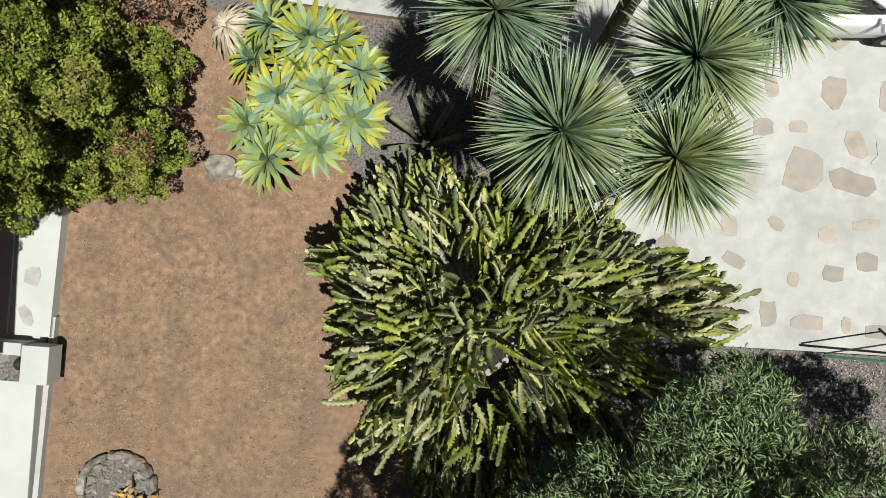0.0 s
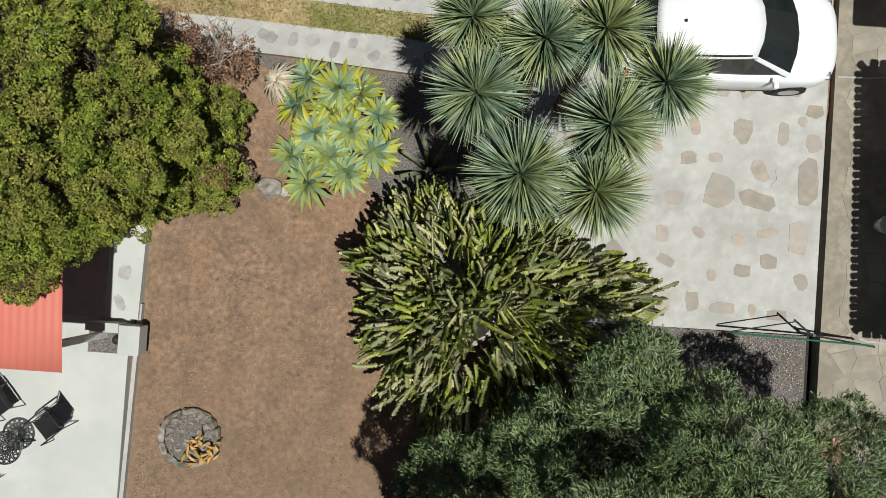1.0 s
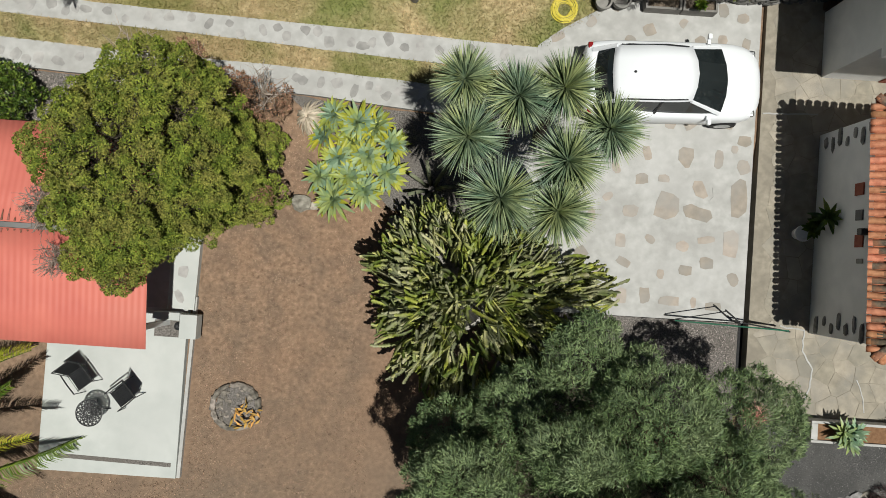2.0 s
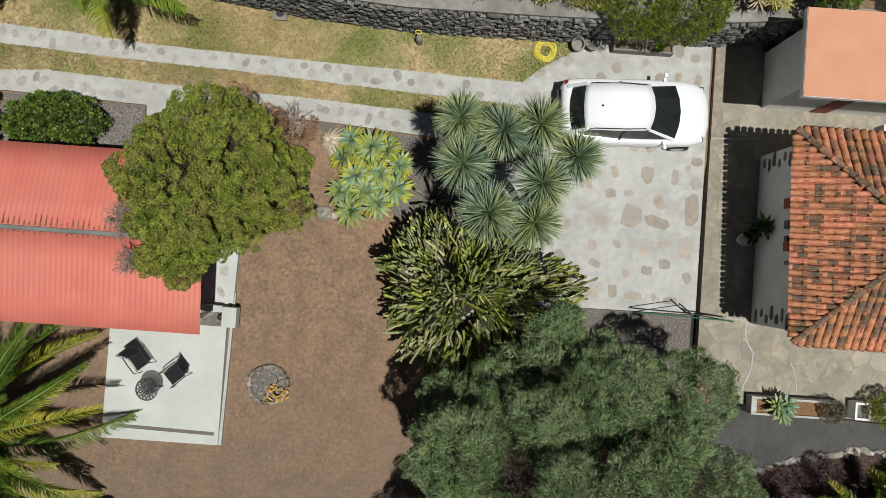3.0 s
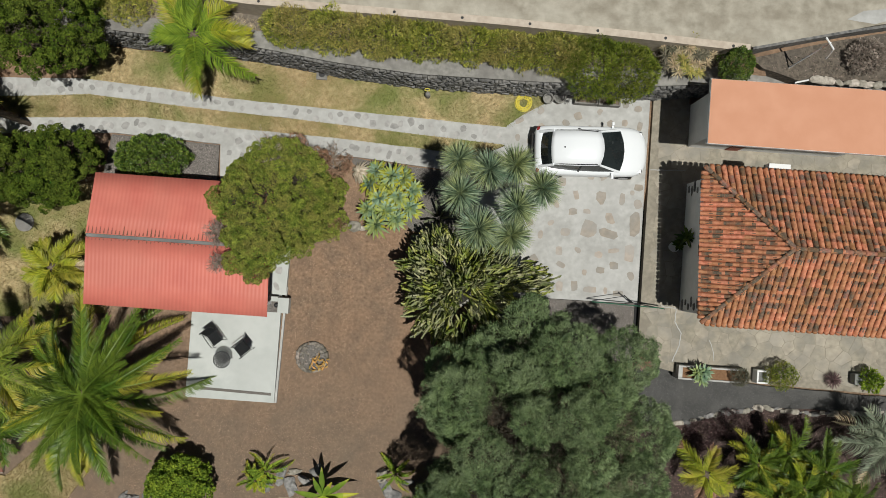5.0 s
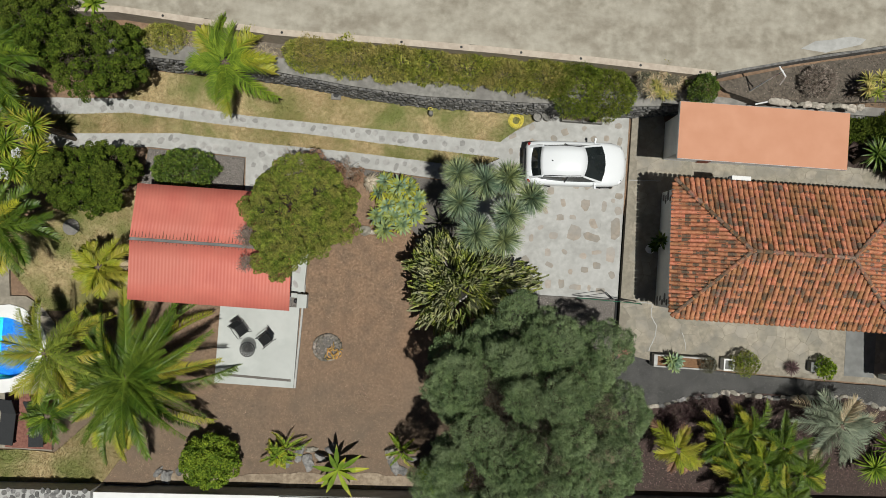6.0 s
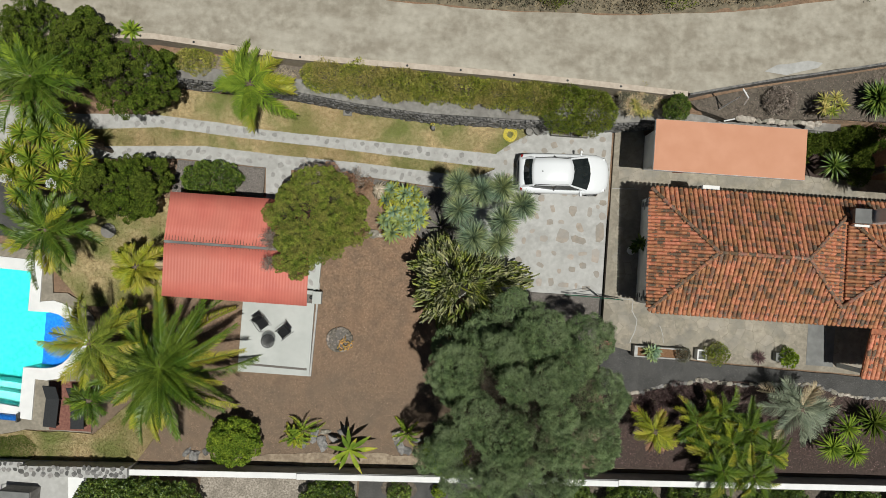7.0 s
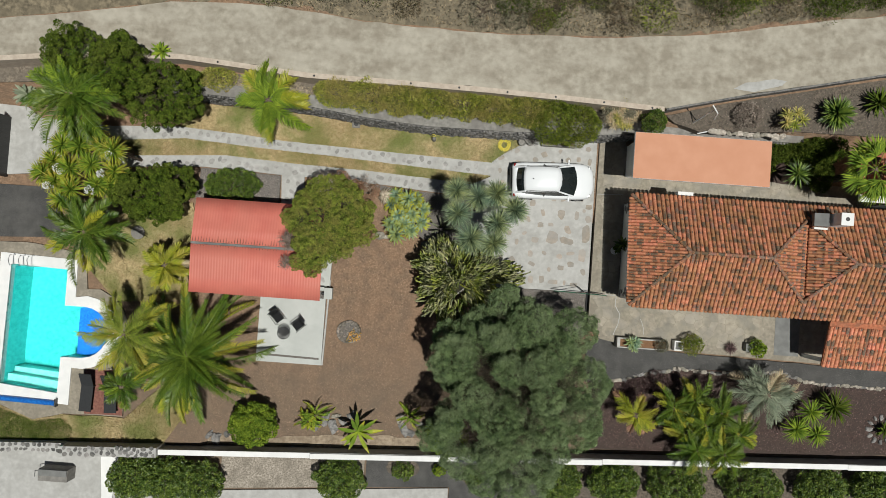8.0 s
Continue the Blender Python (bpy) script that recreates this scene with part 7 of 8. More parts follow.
tagged(heater, "grey water heater on the tiled roof", "heater")
# second roof behind
back = base("back_annexe", 21.3, 4.6, 2.9)
bm = bmesh.new()
box(bm, -1.0, 4, -0.35, 1.9, -2.9, -0.05)
# grey colour stands for the shade on the annexe wall
part("wall", bm, GREYWALL, back)
bm = bmesh.new()
box(bm, -2.5, 4, -0.02, 2.0, -0.05, 0.06, bevel=0.01)
part("roof_deck", bm, TILEJ, back)
bm = bmesh.new()
box(bm, -2.5, 4, -0.36, -0.03, -0.04, 0.10, bevel=0.01)
part("parapet", bm, WHITE, back)
joined_tiles("roof_tile_rest", list(tiled_rows("S", (0, -1), 18.85, 25.3, 4.65, 6.5, lambda x, y: "S", lambda x, y: 2.97 + (y - 4.6) * 0.05, 0, None, 0.05)), Matrix.Translation((-21.3, -4.6, -2.9)), back)
tagged(back, "tiled annexe with a white parapet behind the house", "annexe")
for y0, w in ((0.35, 0.45), (2.45, 0.35)):
    bm = bmesh.new()
    box(bm, -2.75 + y0 + 1.0, -2.75 + y0 + 1.0 + w, -0.83, -0.79, 0.9 if w < 0.4 else 0.02, 2.0, bevel=0.01)
    part("shutter" if w < 0.4 else "door", bm, BRICKR, hut, "reddish brown wooden leaf")

# planters and pots by the house
planter = base("planter", 9.95, -3.24, 0.0)
bm = bmesh.new()
for q in ((-1.25, 1.25, -0.25, -0.19), (-1.25, 1.25, 0.19, 0.25), (-1.25, -1.1, -0.189, 0.189), (1.19, 1.25, -0.189, 0.189)):
    box(bm, *q, -0.35, 0.40, bevel=0.01)
part("wall", bm, CONCRETE, planter)
bm = bmesh.new()
box(bm, -1.09, 1.18, -0.188, 0.188, -0.3, 0.34)
part("soil", bm, mat("planter_soil", (0.17, 0.09, 0.045), (0.25, 0.14, 0.075), 12, bump=0.8), planter)
tagged(planter, "long white-edged concrete planter with brown soil", "planter")
for k, (x, y, s) in enumerate([(9.35, -3.2, 0.42), (9.6, -3.15, 0.38), (9.5, -3.4, 0.35)]):
    rosette("aloe", "pale green aloe in the long planter", x, y, 0.55, 24, s, 0.08, F_AGAVE, 210 + k, low=0.05, curve=0.2, ground=0.33, trunk=0.03, category="aloe", group="aloes in the planter")
shrub("bush", "dry greyish shrub in the planter", [(10.85, -3.25, 0.5, 0.28, 0.22, 0.22)], 215, F_DEADGREY, 22, 50, 0.09, 0.08, 0.02, z0=0.33, limbs=4)
wbox = base("planter_box", 11.75, -3.2, 0.0)
bm = bmesh.new()
for q in ((-0.22, 0.22, -0.24, -0.18), (-0.22, 0.22, 0.18, 0.24), (-0.22, -0.16, -0.179, 0.179), (0.16, 0.22, -0.179, 0.179)):
    box(bm, *q, -0.1, 0.42, bevel=0.008)
part("frame", bm, WHITE, wbox)
bm = bmesh.new()
box(bm, -0.159, 0.159, -0.178, 0.178, -0.1, 0.33)
part("soil", bm, GREYWALL, wbox)
tagged(wbox, "square white planter box", "planter")
shrub("bush", "round olive green bush beside the planter box", [(12.35, -3.08, 0.45, 0.48, 0.42, 0.42)], 216, F_SHRUB, 60, 80, 0.12, 0.05, 0.025, z0=0.02, limbs=4)
for x, y, mt, lb in ((14.4, -3.15, PURPLE, "low reddish succulent at the edge of the paving"), (7.5, -3.0, mat("pink_grass", (0.42, 0.20, 0.16), (0.55, 0.32, 0.26), 5, island=0.3), "tuft of pinkish fountain grass by the tree")):
    rosette("succulent", lb, x, y, 0.18, 90, 0.38, 0.03, mt, int(x * 10), low=0.0, curve=0.3, ground=0.0, category="plant")
pot = base("planter_box", 15.3, -3.05, 0.02)
bm = bmesh.new()
box(bm, -0.22, 0.22, -0.2, 0.2, 0.0, 0.36, bevel=0.02)
part("box", bm, GREYWALL, pot)
tagged(pot, "dark square planter box", "planter")
shrub("bush", "bright green leafy plant beside a dark planter", [(15.62, -3.05, 0.35, 0.30, 0.28, 0.32)], 217, F_BRIGHT, 30, 40, 0.13, 0.12, 0.06, z0=0.02, limbs=4)
pot = base("plant_pot", 8.28, 1.27, 0.02)
bm = bmesh.new()
lathe(bm, [(0.12, 0.0), (0.17, 0.3), (0.19, 0.3), (0.19, 0.33), (0.15, 0.33), (0.14, 0.26), (0.01, 0.25)], n=20)
part("pot", bm, WHITE, pot, "white glazed pot")
tagged(pot, "white round pot on the shaded paving", "pot")
for k, (x, y, z, s) in enumerate([(8.5, 1.62, 0.95, 0.42), (8.35, 1.35, 0.6, 0.25), (8.4, 1.5, 0.7, 0.25)]):
    rosette("potted_plant", "dark green agave growing in a white pot", x, y, z, 22, s, 0.11, F_DARK if k else F_CITRUS, 220 + k, low=-0.1, curve=0.25, ground=0.28, trunk=0.03, category="plant")

# sealed cracks in the paving
def strip(pts, w, z):
    bm = bmesh.new()
    P = [Vector((x, y, 0)) for x, y in pts]
    fine = []
    for a, b in zip(P, P[1:]):
        for k in range(4):
            q = a.lerp(b, k / 4)
            fine.append(q + Vector((0.03 * noise.noise(q * 7), 0.03 * noise.noise(q * 7 + Vector((5, 5, 5))), 0)))
    fine.append(P[-1])
    L, R = [], []
    for i, q in enumerate(fine):
        d = (fine[min(i + 1, len(fine) - 1)] - fine[max(i - 1, 0)]).normalized()
        n_ = Vector((-d.y, d.x, 0)) * w / 2
        L.append(q + n_)
        R.append(q - n_)
    up = [[bm.verts.new((p.x, p.y, z)) for p in r] for r in (L, R)]
    for i in range(len(fine) - 1):
        bm.faces.new((up[0][i], up[1][i], up[1][i + 1], up[0][i + 1]))
    bmesh.ops.recalc_face_normals(bm, faces=bm.faces)
    e = bmesh.ops.extrude_face_region(bm, geom=bm.faces[:])
    for v in [g for g in e["geom"] if isinstance(g, bmesh.types.BMVert)]:
        v.co.z -= 0.02
    bmesh.ops.recalc_face_normals(bm, faces=bm.faces)
    ob = bm_obj("crack_filler", bm, CONCRETE)
    return tagged(ob, "whitish mortar filling a crack in the paving", "crack", kind="structure")


strip([(8.0, -0.92), (8.59, -0.97), (8.57, -1.45), (8.83, -1.86), (8.79, -2.28), (8.57, -2.91)], 0.035, 0.036)
strip([(9.88, -2.04), (10.02, -2.37), (10.09, -2.8)], 0.022, 0.036)
strip([(7.3, 4.05), (7.9, 4.08), (8.62, 4.12)], 0.035, 0.036)
strip([(6.25, 2.2), (6.28, 2.0), (6.18, 1.9)], 0.03, 0.04)
lid = base("manhole", -15.5, 0.5, -0.02)
bm = bmesh.new()
lathe(bm, [(0.34, 0.0), (0.34, 0.05), (0.30, 0.06), (0.02, 0.06)], n=24)
part("lid", bm, CONCRETE_DARK, lid)
tagged(lid, "round grey manhole lid in the lawn", "manhole")

DECKRED = mat("red_brown_decking", (0.17, 0.07, 0.055), (0.26, 0.12, 0.09), 9, bump=0.3)
# frame above the hut, pool things, things of the next plot
fr = base("broken_trellis", 11.2, 7.45, 2.45)
bar(fr, "rail", [(-0.12, 0.0, 0.0), (0.12, 0.2, 2.2)], 0.024, WHITE)
bar(fr, "top_bar", [(0.0, 0.36, 2.15), (0.22, 0.0, 2.2)], 0.03, WHITE)
bar(fr, "strut", [(0.22, 0.0, 2.2), (0.30, -0.12, 1.6)], 0.024, WHITE)
bar(fr, "loose_bar", [(0.1, -0.5, 0.03), (0.55, -0.38, 0.06)], 0.03, WHITE)
tagged(fr, "white pipe frame leaning on the upper bed", "frame")
slab("pool_bench", [(-18.35, -3.5)] + arc(-17.85, -4.66, 1.25, 84, -84) + [(-18.35, -5.85)], -1.34, -0.45, POOLBLUE, "blue mosaic bench in the pool alcove", "pool")
slab("pool_step", [(-21.7, -6.75), (-18.9, -6.95), (-18.9, -7.75), (-21.74, -7.45)], -1.34, -0.75, POOLPALE, "pale turquoise pool step", "pool")
slab("pool_step", [(-21.72, -7.05), (-18.9, -7.3), (-18.9, -7.75), (-21.74, -7.45)], -1.34, -0.42, POOLPALE, "pale turquoise pool step", "pool")
roll = base("cover_roll", -20.3, -8.2, 0.0)
bm = bmesh.new()
tube(bm, [(-2.0, 0.06, 0.13), (0, 0.0, 0.13), (1.45, -0.04, 0.13)], 0.13, 0.13, 12)
part("cover", bm, POOLBLUE, roll, "blue rolled pool cover")
for x in (-1.9, 1.5):
    bm = bmesh.new()
    box(bm, x - 0.03, x + 0.03, -0.2, 0.2, 0.0, 0.3, bevel=0.01)
    part("stand", bm, BLACK, roll)
tagged(roll, "blue pool cover rolled up beside the pool", "pool cover")
for dx in (0.0, 0.5):
    lad = base("pool_ladder", -21.45 + dx, -1.25, 0.05)
    bar(lad, "rail", [(0, 0.22, 0.0), (0, 0.2, 0.5), (0, 0.0, 0.65), (0, -0.3, 0.5), (0, -0.34, -0.9)], 0.02, STEEL)
    bar(lad, "rail", [(0.42, 0.22, 0.0), (0.42, 0.2, 0.5), (0.42, 0.0, 0.65), (0.42, -0.3, 0.5), (0.42, -0.34, -0.9)], 0.02, STEEL) if dx else None
    tagged(lad, "curved steel pool handrail", "pool ladder")
deck = slab("pool_deck", [(-17.6, -6.5), (-15.7, -6.4), (-15.55, -8.65), (-17.45, -8.68)], -0.2, 0.0, DECKRED, "red brown tiled deck by the pool", "deck")
for x, rz in ((-17.25, -2), (-16.1, 4)):
    lo_ = base("sun_lounger", x, -7.55, 0.0, rz)
    bm = bmesh.new()
    box(bm, -0.3, 0.3, -0.95, 0.35, 0.28, 0.34, bevel=0.02)
    part("mattress", bm, FABRIC, lo_, "dark grey mattress")
    bm = bmesh.new()
    box(bm, -0.3, 0.3, 0.0, 0.75, 0.0, 0.06, pose(0, 0.36, 0.30, 35, 0, 0), bevel=0.02)
    part("backrest", bm, FABRIC, lo_)
    for sx in (-0.26, 0.26):
        for sy in (-0.85, 0.3):
            bm = bmesh.new()
            box(bm, sx - 0.025, sx + 0.025, sy - 0.025, sy + 0.025, 0.0, 0.28)
            part("leg", bm, BLACK, lo_)
    tagged(lo_, "dark grey sun lounger with a raised back", "sun lounger", "loungers by the pool")
gate = base("gate", -22.3, 4.3, 0.0)
for k in range(14):
    bm = bmesh.new()
    box(bm, -0.03, 0.03, -1.5 + k * 0.215, -1.5 + k * 0.215 + 0.212, 0.02, 1.7, bevel=0.004)
    part("board", bm, BLACK, gate)
tagged(gate, "dark closed yard gate", "gate", kind="structure")
grill = base("grill_box", -18.6, -11.75, -0.55)
bm = bmesh.new()
box(bm, -0.72, 0.72, -0.3, 0.3, 0.0, 0.85, bevel=0.03)
part("body", bm, CONCRETE_DARK, grill)
bm = bmesh.new()
box(bm, -0.70, 0.70, -0.02, 0.29, 0.84, 0.93, bevel=0.03)
part("hood", bm, GREYWALL, grill)
bar(grill, "handle", [(-0.95, -0.15, 0.7), (-0.95, 0.15, 0.7), (-0.7, 0.2, 0.75)], 0.02, BLACK)
tagged(grill, "large grey grill cabinet on the next plot", "grill")

# ---- stones in the south rubble wall ----
rs = random.Random(31)
top_stones = [flat_stone(300 + k, 0.13 + 0.02 * (k % 3), 0.10 + 0.015 * (k % 4), STONE, 0.02) for k in range(8)]
taken = []
for _ in range(4000):
    x, y = rs.uniform(-23, -13.5), rs.uniform(-0.17, 0.22)
    tall = x > -18.05
    if not tall and (-0.08 < y < 0.1 or x > -18.25):
        continue
    if all((x - a) ** 2 + (y - b) ** 2 > 0.2 ** 2 for a, b in taken):
        taken.append((x, y))
        ob = new("stone", top_stones[rs.randrange(8)])
        ob.parent = wall_stone
        ob.matrix_basis = m_wall @ pose(x, y, 0.95 if tall else 0.50 if y > 0 else 0.25, 0, 0, rs.uniform(0, 360)) @ Matrix.Diagonal((0.78, 0.78, 1, 1))

# ---- dead wood and odd plants ----
def twigs(name, label, x, y, z, n, size, material, seed, up=0.3):
    rng = random.Random(seed)
    bm = bmesh.new()
    for k in range(n):
        a, e = rng.random() * math.tau, rng.uniform(-0.3, 0.9)
        d = Vector((math.cos(a), math.sin(a), e + up)).normalized() * size * rng.uniform(0.5, 1.0)
        j = Vector((rng.gauss(0, 0.1), rng.gauss(0, 0.1), rng.gauss(0, 0.1))) * size
        tube(bm, [(0, 0, 0), d * 0.5 + j, d], 0.016 * size + 0.005, 0.004, 5)
        for q in range(3):
            s_ = d * rng.uniform(0.4, 0.9)
            t_ = s_ + Vector((rng.gauss(0, 1), rng.gauss(0, 1), rng.gauss(0.2, 1))).normalized() * size * 0.35
            tube(bm, [s_, s_.lerp(t_, 0.5) + j * 0.2, t_], 0.007, 0.003, 4)
    ob = base(name, x, y, z)
    part("twig_rest", bm, material, ob)
    return tagged(ob, label, "branch")


twigs("dead_branch", "bare grey dead branches at the edge of the shrub", -4.95, 3.15, 3.1, 60, 0.85, DEAD, 1, 0.5)
twigs("dead_branch", "long pale grey dead branches on the shrub", -5.6, 3.2, 4.0, 40, 0.9, DEAD, 4, 0.4)
DEADBROWN = mat("brown_dead_twigs", (0.17, 0.13, 0.105), (0.31, 0.25, 0.205), 9, island=0.4)
twigs("dead_branch", "bare grey dead branches low beside the path", -4.2, 3.5, 0.9, 24, 0.8, DEAD, 3, 0.6)
twigs("dead_branch", "dense brown dead twigs at the side of the shrub", -7.1, 0.5, 4.1, 110, 0.55, DEADBROWN, 2, 0.2)
twigs("dead_branch", "withered brown vine hanging on the shelter roof", -7.3, -0.45, 3.25, 50, 0.5, DEADBROWN, 5, 0.05)
shrub("dead_spray", "brown withered foliage on the shrub", [(-4.55, 3.2, 2.5, 0.4, 0.35, 0.4), (-5.05, 3.4, 3.4, 0.35, 0.4, 0.4)], 231, DEADRED, 40, 90, 0.13, 0.06, 0.025, category="branch", z0=0.8, limbs=4, inside_leaves=20)
shrub("dead_spray", "withered brown foliage beside the path", [(-4.15, 3.3, 1.4, 0.65, 0.4, 0.5)], 233, DEADRED, 25, 70, 0.12, 0.06, 0.025, category="branch", z0=-0.1, limbs=4, inside_leaves=20)
shrub("dead_spray", "withered brown spray at the shrub's side", [(-3.85, 1.2, 1.75, 0.14, 0.14, 0.2)], 232, DEADRED, 7, 80, 0.11, 0.06, 0.025, category="branch", z0=0.8, limbs=3, inside_leaves=20)
for k in range(9):
    a = k * 0.9
    st = base("column_cactus", -0.35 + 0.12 * math.cos(a), 1.75 + 0.12 * math.sin(a), -0.12)
    bm = bmesh.new()
    tube(bm, [(0, 0, 0), (0.18 * math.cos(a), 0.18 * math.sin(a), 0.5), (0.42 * math.cos(a), 0.42 * math.sin(a), 0.8 + 0.08 * (k % 3))], 0.055, 0.04, 9)
    part("stem", bm, mat("dusty_cactus", (0.13, 0.15, 0.09), (0.22, 0.23, 0.15), 8) if k == 0 else bpy.data.materials["dusty_cactus"], st, smooth=True)
    tagged(st, "dusty grey-green column cactus beside the yuccas", "cactus", "column cacti")
for k, (x, y, r) in enumerate([(9.9, -5.5, 0.55), (11.0, -5.1, 0.6), (13.2, -5.2, 0.5), (9.5, -5.9, 0.4)]):
    shrub("heath", "low purplish heath plant in the mulch bed", [(x, y, -0.25, r, r * 0.8, 0.35)], 240 + k, PURPLE, 40, 60, 0.11, 0.09, 0.015, category="plant", group="heath in the bed", z0=-0.37, limbs=4, up=0.7, inside_leaves=60)
shrub("dry_bush", "reddish dry bush on the upper bed", [(13.5, 7.9, 2.7, 0.55, 0.45, 0.4)], 245, DEAD, 30, 60, 0.13, 0.13, 0.015, z0=2.45, limbs=5)

# scrub beyond the road
SCRUBB = mat("brown_scrub", (0.12, 0.09, 0.055), (0.27, 0.21, 0.13), 4, (0.12, 0.12, 0.05), 1.5, 0.5, island=0.4)
rs = random.Random(77)
for k in range(125):
    x = rs.uniform(-9, 24) if k % 4 == 0 else rs.uniform(2, 24)
    y = float(np.interp(x, [p[0] for p in ROAD_N], [p[1] for p in ROAD_N])) + rs.uniform(0.7, 3.4)
    r = rs.uniform(0.45, 1.1)
    shrub("scrub_bush", "dry grey-green scrub bush beyond the road", [(x, y, ground_z(x, y) + 0.2 * r, r, r * 0.8, r * 0.75)], 250 + k, (F_DEADGREY, F_DARK, SCRUBB, F_OLIVE, F_DARK, SCRUBB)[k % 6], 40, 26, 0.16 * r + 0.05, 0.11, 0.024, category="bush", group="scrub beyond the road", z0=ground_z(x, y), limbs=4, inside_leaves=80)


# ---- ground cover ----
def cover(name, pts, n, z, length, width, material, seed, flat, label, category, keep=None):
    """Loose blades or litter over an outline, joined into one mesh."""
    rng = np.random.default_rng(seed)
    p = np.asarray(pts)
    lo_, hi_ = p.min(0), p.max(0)
    q = rng.uniform(lo_, hi_, (n * 3, 2))
    q = q[inside(p, q[:, 0], q[:, 1])]
    if keep:
        q = q[np.array([keep(x, y, rng.random()) for x, y in q])]
    q = q[:n]
    zz = np.array([ground_z(x, y) + 0.012 for x, y in q]) if z is None else np.full(len(q), z)
    pos = np.column_stack([q, zz])
    w = rng.normal(size=(len(q), 3))
    w[:, 2] = np.abs(w[:, 2]) * flat + (0.0 if flat < 0.5 else 0.5)
    v, f = leaves(rng, pos, unit(w), length, width)
    return tagged(raw(name, v, f, material), label, category, kind="stuff")


cover("dry_grass", G_N, 26000, 0.0, 0.075, 0.012, F_GRASS, 301, 0.8, "dry straw-coloured grass below the wall", "grass")
cover("dry_grass", G_M, 20000, 0.002, 0.075, 0.012, F_GRASS, 302, 0.8, "half green grass between the tracks", "grass")
cover("dry_grass", G_W, 20000, -0.02, 0.08, 0.013, F_GRASS, 303, 0.8, "dry grass beside the shelter", "grass")
cover("dry_grass", G_SW, 22000, -0.08, 0.08, 0.013, F_GRASS, 304, 0.8, "patchy grass by the pool", "grass")
YARD = [(-6.0, 3.3), (-1.2, 3.0), (-0.6, 0.8), (-1.8, -1.8), (-1.0, -9.2), (-13.2, -9.8), (-12.5, -6.0), (-9.3, -5.7), (-5.7, -5.6), (-5.6, 0.0)]
cover("straw_litter", YARD, 42000, None, 0.045, 0.005, mat("straw_litter", (0.32, 0.21, 0.135), (0.56, 0.42, 0.29), 5, island=0.4), 305, 0.06, "pale straw and bark litter on the soil", "litter", keep=lambda x, y, r: noise.noise((x * 1.2, y * 1.2, 5)) + 0.62 > r)
cover("twig_litter", YARD, 600, None, 0.045, 0.008, mat("dark_litter", (0.10, 0.08, 0.065), (0.20, 0.16, 0.13), 9, island=0.4), 306, 0.06, "dark leaf and twig litter on the soil", "litter", keep=lambda x, y, r: noise.noise((x * 0.9, y * 0.9, 2)) + 0.5 > r)
cover("mulch_chip", [(7.7, -5.4), (12, -4.6), (17, -4.5), (24, -4.8), (24, -7.9), (7.7, -8.6)], 9000, -0.35, 0.06, 0.03, mat("mulch_chip", (0.06, 0.04, 0.034), (0.24, 0.175, 0.155), 20, island=0.8), 307, 0.2, "red brown lava and bark chips", "mulch")
cover("gravel_stone", [(1.4, -1.0), (7.05, -1.0), (7.05, -3.1), (1.8, -3.5)], 12000, -0.135, 0.032, 0.024, mat("gravel_stone", (0.13, 0.115, 0.105), (0.38, 0.34, 0.31), 30, island=0.7), 308, 0.3, "mixed brown and grey gravel stones", "gravel")
cover("gravel_stone", [(7.5, -3.3), (12.9, -3.7), (17.5, -3.8), (24, -4.0), (24, -4.5), (16.9, -4.25), (12, -4.3), (9.2, -5.0), (7.6, -5.2)], 6000, -0.315, 0.03, 0.022, mat("dark_gravel_stone", (0.06, 0.06, 0.06), (0.19, 0.186, 0.18), 30, island=0.6), 309, 0.3, "dark grey gravel stones", "gravel")
cover("scrub_grass", [(-12, 11.7), (-5, 11.3), (2, 11.1), (8, 11.3), (14, 12.3), (22, 13.9), (22, 18), (-12, 18)], 20000, None, 0.20, 0.024, F_DEADGREY, 310, 0.9, "dry grey scrub grass beyond the road", "grass")
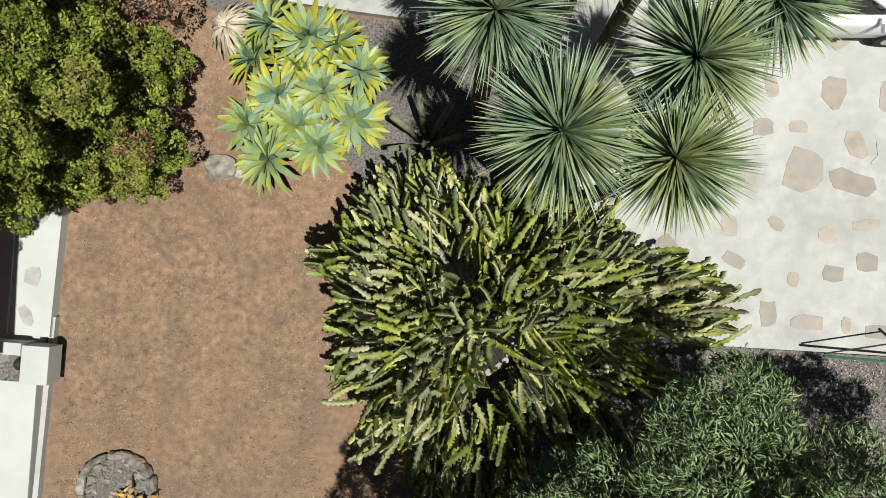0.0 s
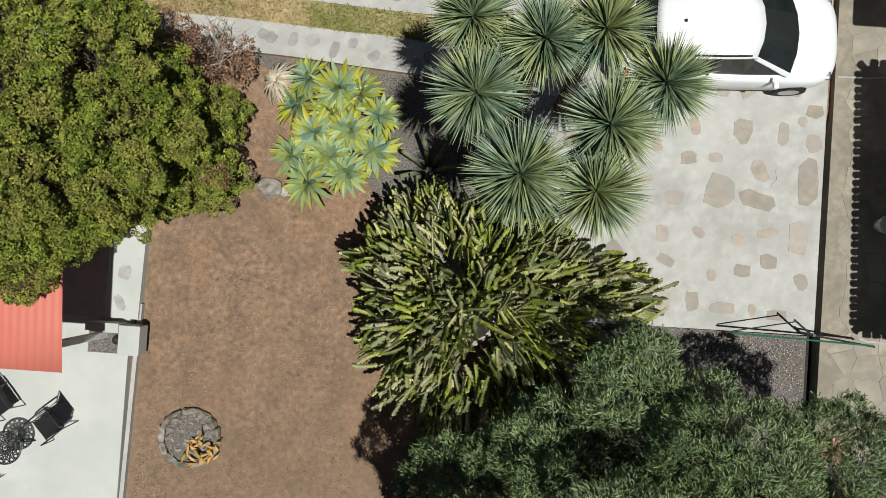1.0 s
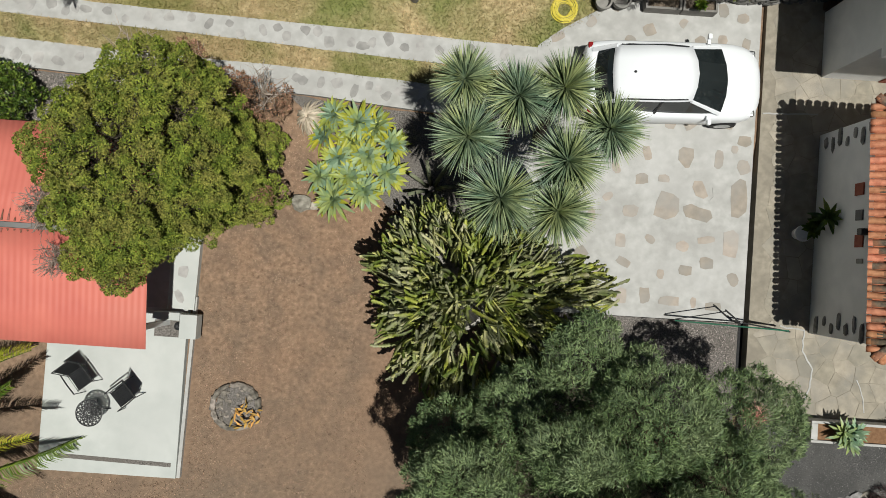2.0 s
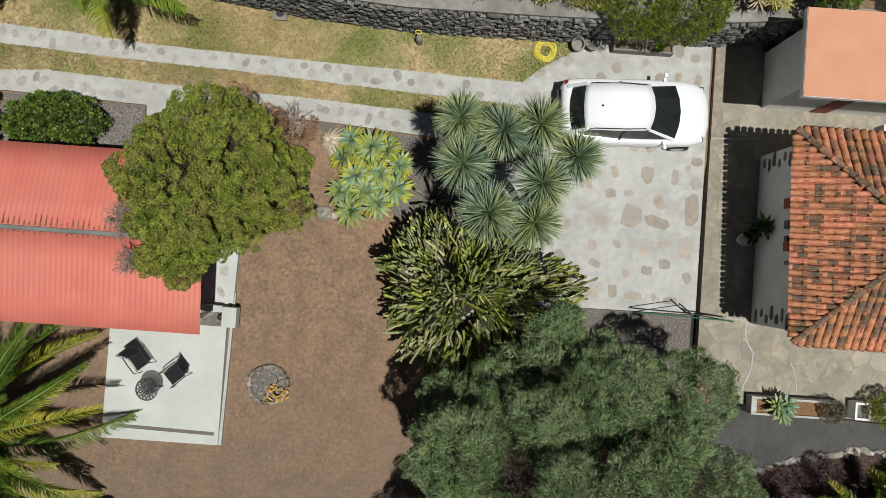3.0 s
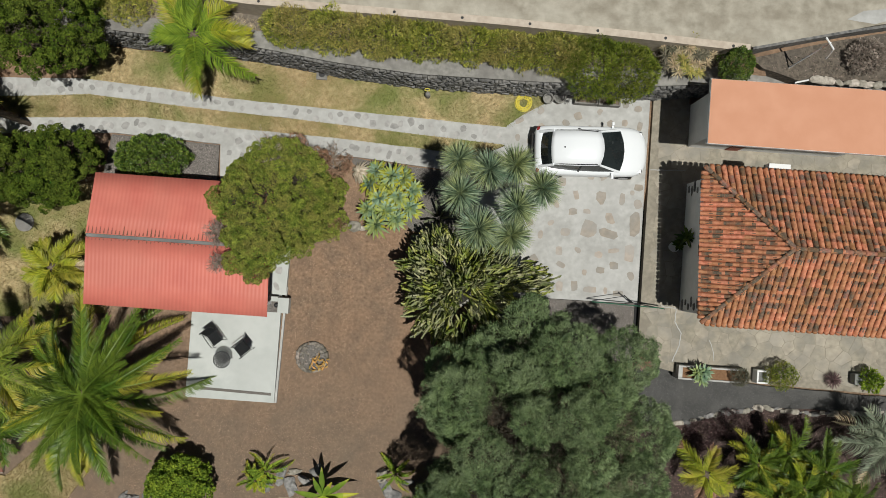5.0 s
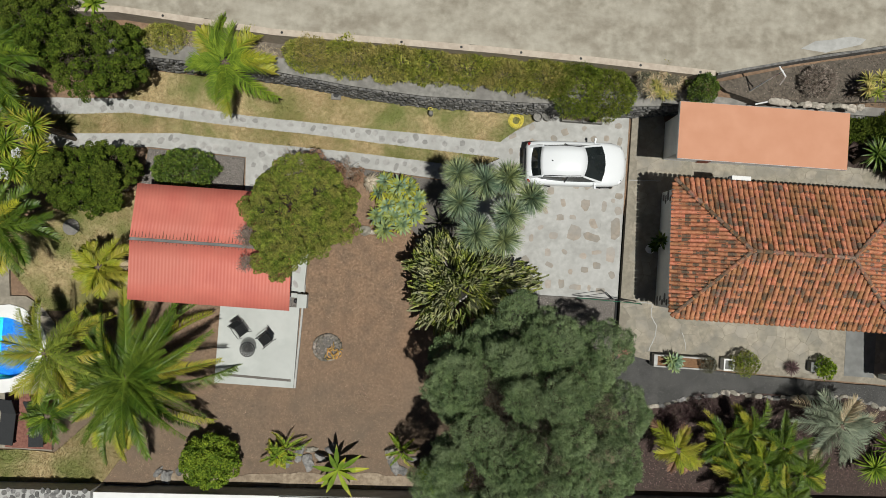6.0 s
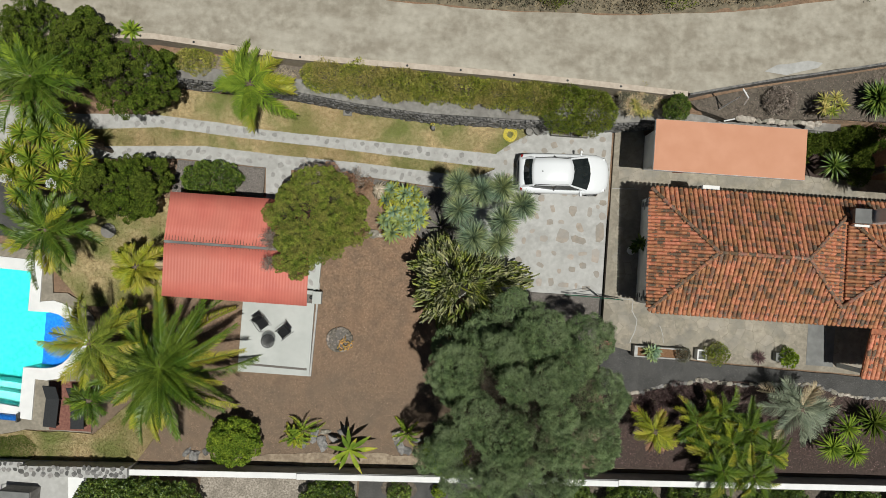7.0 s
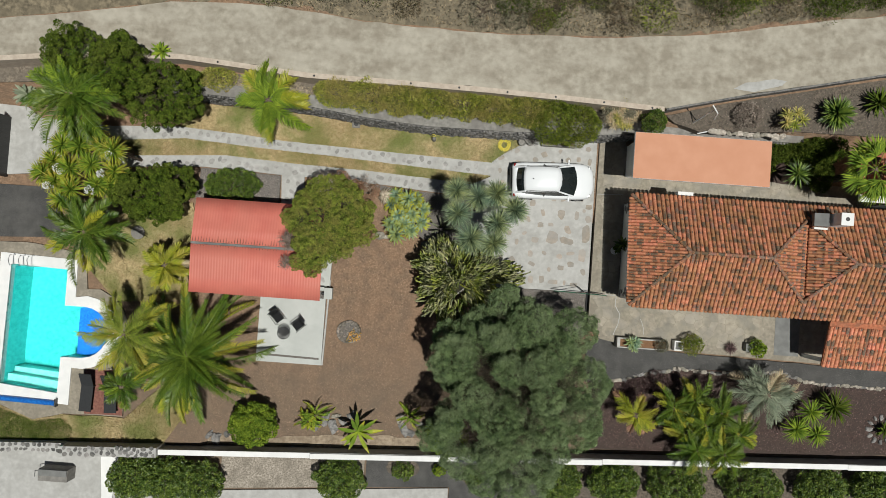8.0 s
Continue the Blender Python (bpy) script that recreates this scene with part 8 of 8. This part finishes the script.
cover("verge_grass", [(-20, 8.3), (-13, 8.4), (-7, 8.0), (2, 7.95), (9, 7.6), (9, 7.1), (2.6, 7.0), (-1.4, 7.0), (-7, 7.55), (-13, 7.8), (-20, 7.8)], 8000, 1.835, 0.10, 0.012, F_STRAW, 311, 0.6, "thin dry grass above the wall", "grass")
cover("green_grass", [(-24, -8.7), (-21.6, -8.7), (-20, -9.25), (-18.6, -9.0), (-17.9, -9.5), (-18.2, -10.1), (-24, -10.3)], 26000, -0.078, 0.09, 0.014, mat("fresh_grass", (0.10, 0.155, 0.025), (0.215, 0.285, 0.06), 3, island=0.35, thin=0.15), 312, 0.8, "fresh green lawn grass by the pool", "grass", keep=lambda x, y, r: noise.noise((x * 0.9, y * 0.9, 2)) + 0.75 - 0.1 * max(0, x + 20) > r)
cover("bed_chip", [(10.2, 7.5), (12.8, 8.4), (16.7, 9.3), (22, 10.4), (22, 7.45), (12, 7.1)], 3500, 2.455, 0.07, 0.03, mat("bed_chip", (0.085, 0.07, 0.055), (0.24, 0.20, 0.16), 20, island=0.7), 313, 0.2, "brown chips on the upper bed", "mulch")
cover("soil_clod", YARD, 14000, None, 0.026, 0.018, mat("soil_clod", (0.13, 0.085, 0.06), (0.33, 0.23, 0.165), 9, island=0.5), 314, 0.12, "small clods and chips of dry soil", "clods", keep=lambda x, y, r: noise.noise((x * 1.4, y * 1.4, 7)) + 0.55 > r)
cover("gravel_stone", [(-12.5, 3.9), (-8.7, 3.8), (-8.7, 2.5), (-12.6, 2.5)], 5000, -0.045, 0.035, 0.026, bpy.data.materials["gravel_stone"], 315, 0.3, "loose grey brown gravel stones", "gravel")
cover("straw_grass", [(-12, 11.7), (-5, 11.3), (2, 11.1), (8, 11.3), (14, 12.3), (22, 13.9), (22, 18), (-12, 18)], 16000, None, 0.22, 0.02, F_STRAW, 316, 0.7, "bleached straw grass beyond the road", "grass", keep=lambda x, y, r: noise.noise((x * 0.8, y * 0.8, 3)) + 0.5 > r)
